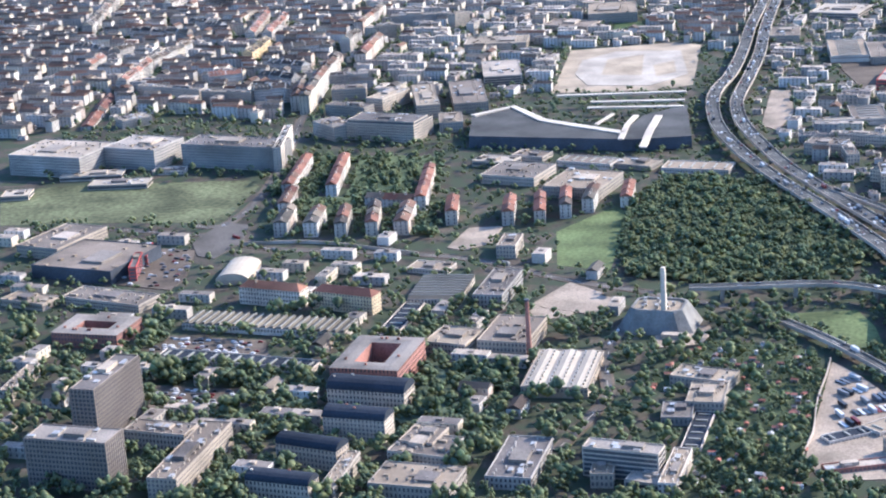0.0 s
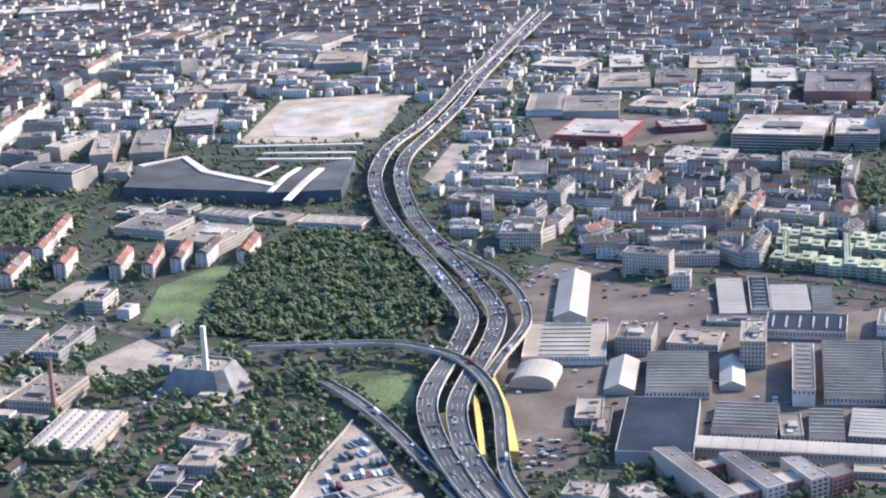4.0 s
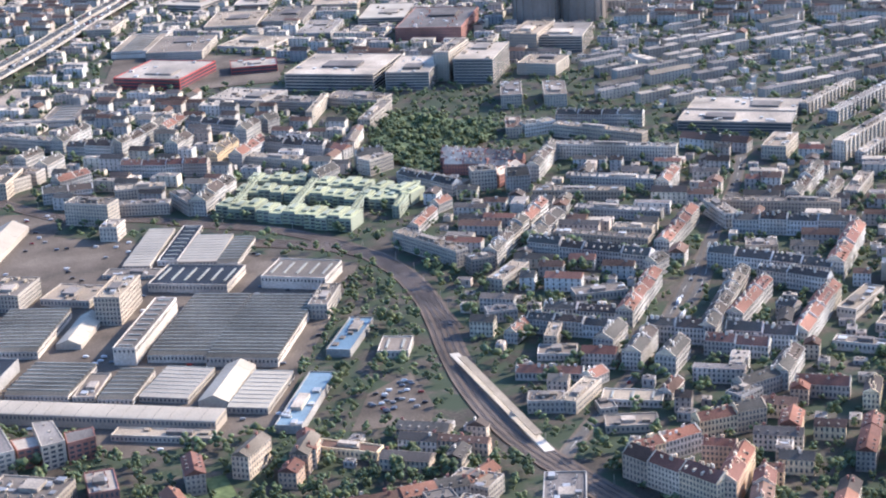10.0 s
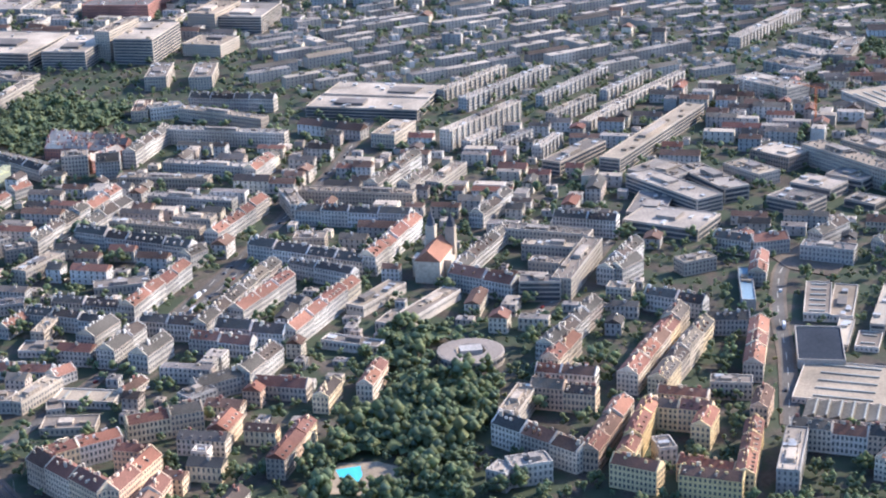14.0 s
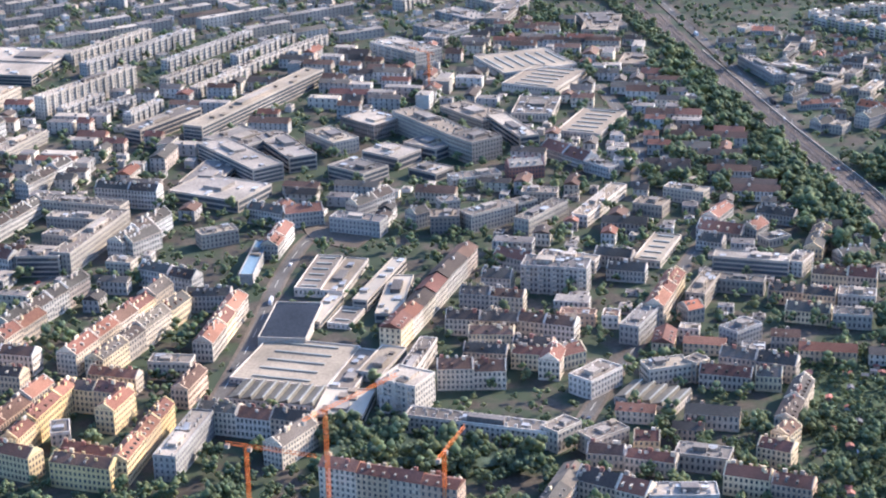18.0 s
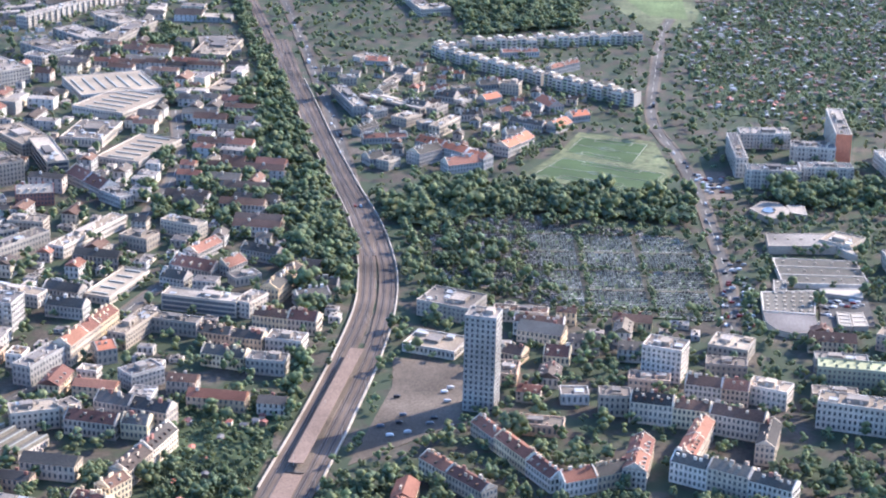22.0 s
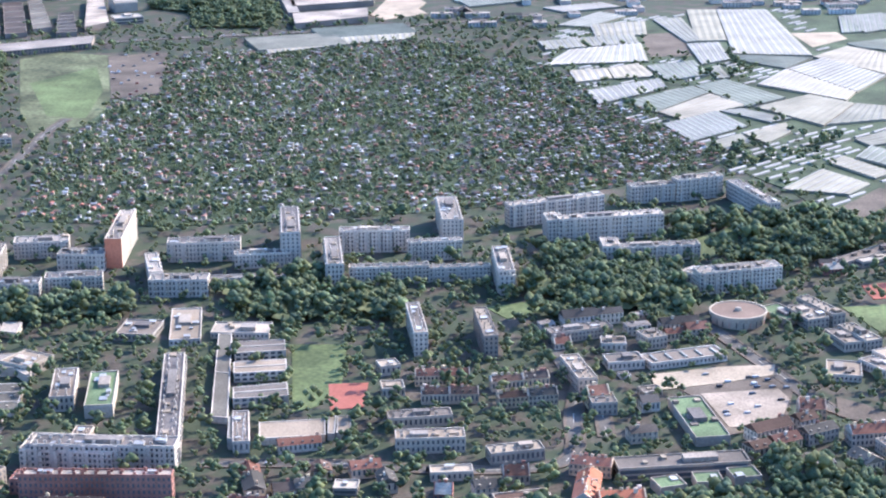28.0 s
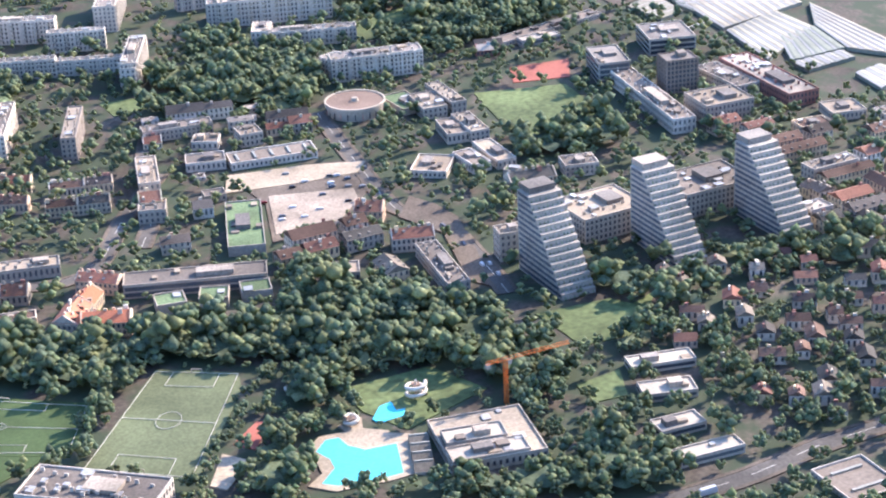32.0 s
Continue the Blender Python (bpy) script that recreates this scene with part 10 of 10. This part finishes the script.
# school with comb wings, gymnasium
quad_hall((1099.6, 507.2), (1104.0, 504.3), (1120.6, 576.4), (1116.6, 579.0), 1.9, "long low school wing with grey sheet roof", cat='school wing', roof='shedroof', ribs=1)
quad_hall((1116.9, 555.2), (1133.0, 552.3), (1135.2, 562.9), (1119.0, 565.8), 2.9, "beige school wing with pale pitched sheet roof", cat='school wing', roof='palegravel', ribs=1, glaze=True)
quad_hall((1112.8, 537.3), (1129.0, 534.2), (1131.3, 544.6), (1114.9, 547.2), 2.9, "beige school wing with pale pitched sheet roof", cat='school wing', roof='palegravel', ribs=1, glaze=True)
quad_hall((1108.1, 516.3), (1124.5, 513.4), (1126.6, 524.1), (1110.1, 525.5), 2.9, "beige school wing with pale pitched sheet roof", cat='school wing', roof='palegravel', ribs=1, glaze=True)
quad_hall((1100.1, 486.1), (1104.1, 483.4), (1108.3, 500.7), (1104.0, 502.2), 3.2, "pale grey stair block of a school", cat='school block', wall='grey', roof='shedroof')
quad_hall((1109.1, 485.6), (1127.6, 482.1), (1130.7, 494.1), (1111.8, 497.6), 2.0, "low gymnasium with beige sheet roof", cat='gymnasium', wall='grey', roof='palegravel')
quad_hall((1128.3, 482.8), (1130.3, 482.1), (1134.3, 495.2), (1132.0, 495.5), 2.0, "low white roofed annex of a gymnasium", wall='grey', roof='palegravel')
quad_hall((1130.8, 482.3), (1135.4, 482.5), (1138.2, 493.8), (1134.5, 494.6), 2.0, "low white roofed annex of a gymnasium", wall='grey', roof='palegravel')

# low quarter between the railway and the playing field
wing(916.1, 830.9, -13, 9.0, 5.0, 2.5, "cream")
wing(920.4, 814.3, 2, 7.6, 6.0, 3.5, "white")
wing(915.3, 777.8, -84, 37.7, 6.0, 4.5, "grey")
wing(936.0, 859.3, 34, 10.7, 5.0, 2.0, "shed")
wing(940.5, 850.4, -19, 11.5, 6.0, 2.2, "orange")
wing(947.4, 823.7, -45, 8.0, 6.0, 3.0, "cream")
wing(950.1, 814.4, 47, 6.0, 5.0, 4.0, "white")
wing(934.8, 796.2, 54, 15.0, 5.0, 2.5, "cream")
wing(941.4, 811.4, 58, 17.2, 5.0, 2.5, "white")
wing(943.4, 766.1, -41, 9.9, 6.0, 3.0, "cream")
wing(959.1, 779.5, -37, 9.6, 7.0, 3.0, "cream")
wing(967.7, 791.8, 21, 7.0, 5.0, 3.0, "white")
wing(964.1, 770.4, 36, 6.3, 5.0, 3.0, "white")
wing(981.5, 798.1, 6, 9.2, 6.0, 3.0, "cream")
wing(976.6, 773.9, 30, 9.8, 6.0, 3.0, "orange")
wing(990.3, 789.9, -27, 8.5, 7.0, 5.0, "white")
wing(990.2, 755.2, -36, 11.8, 6.0, 3.0, "cream")
wing(999.8, 759.7, -77, 13.7, 7.0, 3.5, "orange")
wing(978.5, 752.3, 12, 6.5, 5.0, 3.0, "red")
wing(950.2, 757.9, 50, 10.2, 5.0, 4.0, "white")
wing(924.3, 758.8, 26, 7.1, 6.0, 3.5, "white")
wing(935.0, 746.8, 41, 10.8, 8.0, 3.5, "white")
wing(941.2, 737.8, 12, 6.2, 6.0, 3.0, "white")
wing(948.0, 732.1, 51, 19.0, 5.0, 4.5, "white")
wing(962.8, 749.0, -2, 9.5, 6.0, 3.0, "cream")
wing(966.5, 727.9, 52, 7.6, 5.0, 3.5, "white")
wing(973.9, 718.3, 15, 8.9, 5.0, 3.0, "cream")
wing(970.0, 702.2, 47, 21.5, 7.0, 4.0, "orange")
wing(920.7, 720.1, 2, 18.3, 4.0, 2.5, "red")
wing(943.2, 692.3, -52, 35.1, 6.0, 5.0, "orange")
wing(931.6, 691.3, 35, 13.5, 7.0, 5.0, "cream")
wing(944.3, 679.1, 14, 16.5, 7.0, 3.5, "red")
wing(911.4, 691.9, 19, 7.2, 7.0, 3.0, "cream")
wing(916.1, 685.5, 42, 7.3, 6.0, 3.5, "white")
wing(915.2, 734.1, 37, 11.1, 5.0, 3.0, "cream")
wing(983.3, 732.4, -40, 15.7, 5.0, 3.0, "cream")
wing(995.7, 728.6, 38, 11.2, 6.0, 3.0, "orange")
wing(1007.6, 741.8, 17, 9.1, 6.0, 3.0, "orange")
wing(933.1, 771.5, -50, 33.9, 3.5, 3.0, "whitelow")

avenue([(969.8, 688.7), (995.3, 713.8)], 1.6, 1.0, 1)

wing(859.2, 557.0, 62, 23.7, 6.0, 5.2, "ochre")
wing(802.0, 509.9, 17, 6.0, 6.0, 4.8, "orange")

# walls along the railway
low_wall([(892.4, 824.8), (892.2, 784.5), (891.3, 721.9), (891.3, 671.1), (891.3, 626.3), (888.3, 590.1), (884.2, 563.1), (878.7, 538.5), (867.0, 503.3), (851.5, 461.4), (836.0, 422.4)], 0.9)
low_wall([(902.4, 824.1), (902.0, 783.8), (900.9, 721.3), (900.9, 666.9), (901.7, 622.3), (900.1, 588.5), (896.7, 560.8), (890.0, 530.9), (879.1, 495.8), (863.9, 454.3), (850.2, 418.7)], 0.9)
poly_tunnels([(1376, 845), (1399, 1014), (1447, 1099), (1600, 1090), (1560, 960), (1470, 740), (1401, 640), (1378, 626), (1382, 680), (1375, 746)], 25)
poly_tunnels([(1378, 720), (1392, 690), (1398, 600), (1425, 520), (1470, 520), (1480, 640), (1530, 800), (1480, 760)], 25)


def car_body(mesh, glass, P, d, n, z, L=2.0, W=0.85, H=0.7):
    """A car: lower body, cabin and its glass, pointing along d."""
    def at(a, b, c):
        return (P[0] + d[0] * a + n[0] * b, P[1] + d[1] * a + n[1] * b, z + c)

    v = [at(a, b, c) for c, e in ((0.1, 1.0), (0.42 * H / 0.7, 0.96)) for a, b in ((-L / 2 * e, -W / 2), (L / 2 * e, -W / 2), (L / 2 * e, W / 2), (-L / 2 * e, W / 2))]
    t = H if H < 1 else H * 0.95
    v += [at(a, b, t) for a, b in ((-L * 0.36, -W * 0.4), (L * 0.2 if H < 1 else L * 0.42, -W * 0.4), (L * 0.2 if H < 1 else L * 0.42, W * 0.4), (-L * 0.36, W * 0.4))]
    mesh.add(v, [(0, 1, 5, 4), (1, 2, 6, 5), (2, 3, 7, 6), (3, 0, 4, 7), (4, 5, 9, 8), (5, 6, 10, 9), (6, 7, 11, 10), (7, 4, 8, 11), (8, 9, 10, 11)])
    glass.box(P[0] - 0.25, P[1] - 0.25, z + t * 0.55, P[0] + 0.25, P[1] + 0.25, z + t * 0.9)


def make_car():
    b = Mesh()
    b.add([(-1.0, -0.42, 0.12), (1.0, -0.42, 0.12), (1.0, 0.42, 0.12), (-1.0, 0.42, 0.12), (-0.98, -0.42, 0.42), (0.96, -0.42, 0.38), (0.96, 0.42, 0.38), (-0.98, 0.42, 0.42)], [(0, 1, 5, 4), (1, 2, 6, 5), (2, 3, 7, 6), (3, 0, 4, 7), (4, 5, 6, 7), (3, 2, 1, 0)])
    root = new("car", b.done("car_body", M["car"]))
    tagged(root, "parked or driving passenger car", "car", "cars on the motorway")
    c = Mesh()
    c.add([(-0.8, -0.38, 0.4), (0.5, -0.38, 0.4), (0.5, 0.38, 0.4), (-0.8, 0.38, 0.4), (-0.6, -0.33, 0.68), (0.2, -0.33, 0.68), (0.2, 0.33, 0.68), (-0.6, 0.33, 0.68)], [(0, 1, 5, 4), (1, 2, 6, 5), (2, 3, 7, 6), (3, 0, 4, 7)])
    part("window_band", c, M["glass"], root)
    r = Mesh()
    r.box(-0.62, -0.34, 0.66, 0.22, 0.34, 0.71)
    part("roof_panel", r, M["car"], root)
    for a in (-0.62, 0.62):
        for s in (-0.42, 0.34):
            w = Mesh()
            w.add([(a + 0.15 * math.cos(k * 0.785), s, 0.15 + 0.15 * math.sin(k * 0.785)) for k in range(8)] + [(a + 0.15 * math.cos(k * 0.785), s + 0.09, 0.15 + 0.15 * math.sin(k * 0.785)) for k in range(8)], [tuple(range(8)), tuple(range(15, 7, -1))] + [(k, 8 + k, 8 + (k + 1) % 8, (k + 1) % 8) for k in range(8)])
            part("wheel", w, M["rubber"], root)
    return root


first_car = make_car()
placed = 0
cb, cg = Mesh(), Mesh()
for P, N, w, z, busy in DRIVE:
    zz = P[:, 2] if P.shape[1] > 2 else np.zeros(len(P))
    lanes = max(2, round(w / 1.75))
    for i in range(len(P) - 1):
        for k in range(lanes):
            if RNG.random() < 0.26 * busy:
                off = -w / 2 + w * (k + 0.5) / lanes
                p = P[i, :2] + N[i] * off
                d = np.array((N[i][1], -N[i][0])) * (1 if k < lanes / 2 else -1)
                if placed < 130 and busy >= 1 and p[1] < 760:
                    m = pose(p[0], p[1], zz[i] + z, 0, 0, math.degrees(math.atan2(d[1], d[0])))
                    if placed == 0:
                        first_car.matrix_world = m
                    else:
                        copy_thing(first_car, m)
                    placed += 1
                else:
                    big = RNG.random() < 0.12
                    car_body(cb, cg, p, d, N[i], zz[i] + z, 4.5 if big else 2.0, 1.1 if big else 0.85, 1.6 if big else 0.7)


# ---- zones filled with many small things ----
hutw, hutr = Mesh(), Mesh()
hut_count = 0


def small_house(x, y, a, L, W, h, rise, wall, roof):
    c, s = math.cos(a), math.sin(a)

    def tr(vs):
        return [(x + u * c - v * s, y + u * s + v * c, z) for u, v, z in vs]

    b = Mesh()
    b.box(-L / 2, -W / 2, 0, L / 2, W / 2, h)
    wall.add(tr(b.v), b.f)
    b = Mesh()
    b.gable(-L / 2, -W / 2, L / 2, W / 2, h, h + rise, 0.15)
    roof.add(tr(b.v), b.f)


def garden_hut(x, y, a, L, W):
    w, r, d = Mesh(), Mesh(), Mesh()
    h = RNG.uniform(0.9, 1.3)
    w.box(-L / 2, -W / 2, 0, L / 2, W / 2, h)
    root = new("garden_hut", w.done("hut_walls", M["hut"]))
    root.matrix_world = pose(x, y, 0, 0, 0, math.degrees(a))
    tagged(root, "small allotment hut with a gabled roof among trees", "garden hut", "allotment huts")
    r.gable(-L / 2, -W / 2, L / 2, W / 2, h, h + W * 0.25, 0.15)
    part("roof", r, M["hutroof"], root)
    d.box(-0.25, -W / 2 - 0.03, 0.05, 0.25, -W / 2, 0.85)
    part("door", d, M["bark"], root)


grv, pth = Mesh(), Mesh()
PATH_Z = 0.05 + 0.004 * next(LAYER) + 0.02
villa_count = 0
for item in sorted(PENDING, key=lambda q: ("city", "villas", "cars", "graves", "gardens", "trees", "farwood").index(q[0])):
    kind, poly = item[0], item[1]
    if kind == "trees":
        _, _, gap, r, name, keep, label = item
        if gap < 7:
            understorey(poly, r, "undergrowth")
        plant([(x, y, r * RNG.uniform(0.65, 1.25)) for x, y in spots_in(poly, gap, keep)], name, label)
    elif kind == "farwood":
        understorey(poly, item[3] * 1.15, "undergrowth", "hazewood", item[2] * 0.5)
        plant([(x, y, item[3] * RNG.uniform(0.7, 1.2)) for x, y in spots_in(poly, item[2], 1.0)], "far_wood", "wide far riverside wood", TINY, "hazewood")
    elif kind == "gardens":
        _, _, gap, hut, tree = item
        spots = []
        for x, y in spots_in(poly, gap, 1.0):
            if RNG.random() < hut:
                a = radians(RNG.choice((-20, 70)) + RNG.uniform(-6, 6))
                L, W = RNG.uniform(1.3, 2.6), RNG.uniform(1.2, 1.9)
                if hut_count < 280 and y < 800:
                    garden_hut(x, y, a, L, W)
                else:
                    small_house(x, y, a, L, W, RNG.uniform(1.0, 1.6), W * 0.22, hutw, hutr)
                hut_count += 1
                take(x, y, 0, 3, 3)
        for x, y in spots_in(poly, gap * 0.62, tree):
            spots.append((x, y, RNG.uniform(0.5, 1.25)))
        plant(spots, "garden_trees", "small fruit trees and hedges of the allotments", TINY)
    elif kind == "cars":
        _, _, gap, keep, ang = item
        c, s = math.cos(radians(ang)), math.sin(radians(ang))
        for x, y in spots_in(poly, gap, keep, free=False):
            car_body(cb, cg, (x, y), (c, s), (-s, c), 0.3)
    elif kind == "villas":
        for x, y in spots_in(poly, item[2] * 1.3, 0.9):
            L, w, a = RNG.uniform(3.6, 6), RNG.uniform(3, 4.2), RNG.choice((-20, 70)) + RNG.uniform(-5, 5)
            if is_free(x, y, a, L, w):
                take(x, y, a, L, w, 0.6)
                if y < 900 and villa_count < 330:
                    villa_count += 1
                    house(x, y, a, L, w, RNG.uniform(1.8, 3.2), RNG.choice(("hutrow", "hutrow", "hutrow", "hutrow", "hutrow", "hutred")), rise=w * 0.34, ends=True)
                else:
                    small_house(x, y, radians(a), L, w, RNG.uniform(1.8, 3.0), w * 0.4, hutw, hutr)
        plant([(x, y, RNG.uniform(0.6, 1.4)) for x, y in spots_in(poly, 3.6, 0.55)], "garden_trees", "garden trees between the small houses", TINY)
    elif kind == "graves":
        c, v = math.cos(radians(-12)), math.sin(radians(-12))
        X, Y = np.meshgrid(np.arange(-80, 80, 1.05), np.arange(-80, 80, 2.0), indexing="ij")
        GX, GY = 960 + X * c - Y * v, 570 + X * v + Y * c
        ok = inside(poly, GX, GY)
        col, line = np.arange(X.shape[0])[:, None] % 19, np.arange(X.shape[1])[None, :] % 9
        keep = ok & (col > 1) & (line > 0)
        for x, y in zip(GX[keep], GY[keep]):
            if RNG.random() < 0.86:
                q = RNG.uniform(0.45, 0.65)
                grv.box(x - 0.36, y - q, 0.1, x + 0.36, y + q, 0.4)
                grv.box(x - 0.34, y + q, 0.1, x + 0.34, y + q + 0.2, RNG.uniform(0.7, 1.2))
        path = ok & ((col <= 1) | (line == 0))
        for x, y in zip(GX[path], GY[path]):
            pth.add([(x + a * c - b * v, y + a * v + b * c, PATH_Z) for a, b in ((-0.55, -0.6), (0.55, -0.6), (0.55, 0.6), (-0.55, 0.6))], [(0, 1, 2, 3)])
        hedge = ok & ((col == 1) | ((line == 0) & (np.arange(X.shape[1])[None, :] % 18 == 0)))
        plant([(x, y, RNG.uniform(0.7, 1.5)) for x, y in zip(GX[hedge], GY[hedge]) if RNG.random() < 0.8], "cemetery_hedge", "dark clipped trees along the cemetery paths", TINY)
    elif kind == "city":
        _, _, ang, p, h, gap, things, style = item
        xs, ys = [q[0] for q in poly], [q[1] for q in poly]
        cx, cy, R = (min(xs) + max(xs)) / 2, (min(ys) + max(ys)) / 2, max(max(xs) - min(xs), max(ys) - min(ys)) * 0.75
        c, s = math.cos(radians(ang)), math.sin(radians(ang))
        W1, R1, G1, F1 = Mesh(), Mesh(), Mesh(), Mesh()
        lane = 0
        blocks = p >= 0.8 and not things
        passes = ((0, gap * 1.05, 7, 13), (88, 44, 6, 11)) if blocks else ((0, gap, 9, 17), (88, gap * 2.4, 6, 12))
        p = 0.95 if blocks else p
        slabs = not things and ang > 0
        halls = not things and h <= 3
        if slabs:
            passes, p = ((0, 12, 14, 28), (90, 60, 10, 18)), 0.7
        if halls:
            passes, p = ((0, 13, 8, 20), (90, 26, 6, 14)), 0.55
        for extra, step, short, long in passes:
          c, s = math.cos(radians(ang + extra)), math.sin(radians(ang + extra))
          v = -R
          while v < R:
              lane += 1
              u = -R
              blk = RNG.uniform(35, 60)
              while u < R:
                  L = RNG.uniform(short, long)
                  w = RNG.uniform(5, 10) if halls else RNG.uniform(4.5, 6.4)
                  blk -= L
                  if blk < 0:
                      blk = RNG.uniform(35, 60)
                      u += 6
                  x, y = cx + (u + L / 2) * c - v * s, cy + (u + L / 2) * s + v * c
                  turn = RNG.random() < 0.06 and not blocks
                  if RNG.random() < p and bool(inside(poly, np.array([x]), np.array([y]))[0]):
                      a2 = ang + extra + (90 if turn else 0)
                      hh = h * (RNG.uniform(0.85, 1.15) if blocks else RNG.uniform(0.75, 1.1))
                      if things and not is_free(x, y, a2, L - 1.5, w):
                          L2, L = L, L * 0.55
                      if is_free(x, y, a2, L - 1.5, w):
                          if things:
                              if RNG.random() < 0.78:
                                  take(x, y, a2, L - 0.8, w, 0)
                                  house(x, y, a2, L, w, hh, RNG.choice((style, style, style, style, style, "red")), ends=True)
                              elif y > 524:
                                  low_block(x, y, a2, L, w, hh)
                              else:
                                  flat(x, y, a2, L, w, hh, RNG.choice(("white", "grey", "beige", "cream")))
                          else:
                              take(x, y, a2, L - 0.8, w, 0)
                              a = radians(a2)
                              if RNG.random() < (0.78 if blocks and ang == -20 else 0.1):
                                  small_house(x, y, a, L, w, hh, w * 0.28, W1, R1)
                              else:
                                  b = Mesh()
                                  b.box(-L / 2, -w / 2, 0, L / 2, w / 2, hh)
                                  ca, sa = math.cos(a), math.sin(a)
                                  W1.add([(x + i * ca - j * sa, y + i * sa + j * ca, k) for i, j, k in b.v], b.f)
                                  b = Mesh()
                                  b.box(-L / 2 + 0.3, -w / 2 + 0.3, hh, L / 2 - 0.3, w / 2 - 0.3, hh + 0.12)
                                  b.box(-1, -1, hh, 1.2, 1, hh + RNG.uniform(0.4, 1.2))
                                  F1.add([(x + i * ca - j * sa, y + i * sa + j * ca, k) for i, j, k in b.v], b.f)
                              b = Mesh()
                              windows(b, L, w, 0.2, hh, "grid", ends=False, sides=(-1,), wide=2.2)
                              ca, sa = math.cos(a), math.sin(a)
                              G1.add([(x + i * ca - j * sa, y + i * sa + j * ca, k) for i, j, k in b.v], b.f)
                  u += L + 0.05

              v += step if lane % 2 else step * 1.7
        for x, y in () if p < 0.6 and not things else spots_in(poly, 6.5 if things else 8.5, 0.75):
            L, w = RNG.uniform(3, 6), RNG.uniform(2.6, 4)
            if y > (500 if things else 0) and is_free(x, y, ang, L + 1, w + 1):
                low_block(x, y, ang + RNG.choice((0, 90)), L, w, h * RNG.uniform(0.25, 0.6))
        if W1.v:
            root = tagged(new("distant_houses", W1.done("distant_walls", M["slab_i" if slabs else "cream_i"])), "many distant rendered town houses with tiled roofs", "houses", kind="stuff")
            part("roofs", R1, M["tile_i"], root, kind="stuff")
            part("flat_roofs", F1, M["gravel_i"], root, kind="stuff")
            part("glazing", G1, M["glass"], root, kind="stuff")

if hutw.v:
    hs = tagged(new("garden_huts", hutw.done("hut_walls", M["hut_i"])), "hundreds of small allotment huts", "garden huts", kind="stuff")
    part("roofs", hutr, M["hutroof_i"], hs, kind="stuff")
if pth.v:
    tagged(new("cemetery_path", pth.done("cemetery_path", M["yard"])), "pale gravel paths between rows of graves", "path", kind="stuff")
if grv.v:
    tagged(new("grave_stones", grv.done("grave_stones", M["stone_i"])), "rows of grave slabs and headstones", "graves", kind="stuff")
if cb.v:
    cs = tagged(new("cars", cb.done("cars", M["car_i"])), "many small parked and driving cars", "cars", kind="stuff")
    part("window_glass", cg, M["glass"], cs, kind="stuff")

for key, mt in (("walls", "cream_i"), ("roofs", "tile_i"), ("redroofs", "redtile_i"), ("flat_roofs", "gravel_i"), ("windows", "glass"), ("chimneys", "cream_i")):
    if key == "walls":
        town = tagged(new("town_houses", FAR[key].done("town_walls", M[mt])), "hundreds of old rendered town houses with tiled roofs", "houses", kind="stuff")
    else:
        part({"windows": "glazing"}.get(key, key), FAR[key], M[mt], town, kind="stuff")

# courtyard and street trees wherever the town leaves room
near = spots_in([(-150, 512), (132, 488), (230, 480), (295, 440), (420, 412), (580, 390), (700, 390), (845, 352), (990, 375), (1050, 390), (1090, 365), (1150, 328), (1330, 258), (1440, 470), (1400, 640), (900, 640), (400, 700), (-180, 720)], 4.0, 0.8)
near = [q for q in near if RNG.random() < (0.62 if 395 < q[0] < 880 and q[1] > 440 else 0.66 if q[0] < 140 else 0.9)]
plant([(x, y, RNG.uniform(1.0, 2.7) * (1.3 if x < 140 else 1)) for x, y in near], "town_trees", "scattered courtyard and street trees", LOWS[:2] + TINY[:2])
fill = spots_in([(-180, 720), (400, 700), (900, 640), (1400, 640), (1500, 1000), (1400, 1150), (-250, 1500)], 5.6, 0.62)
plant([(x, y, RNG.uniform(1.2, 2.6)) for x, y in fill], "town_trees", "scattered courtyard and street trees", TINY)
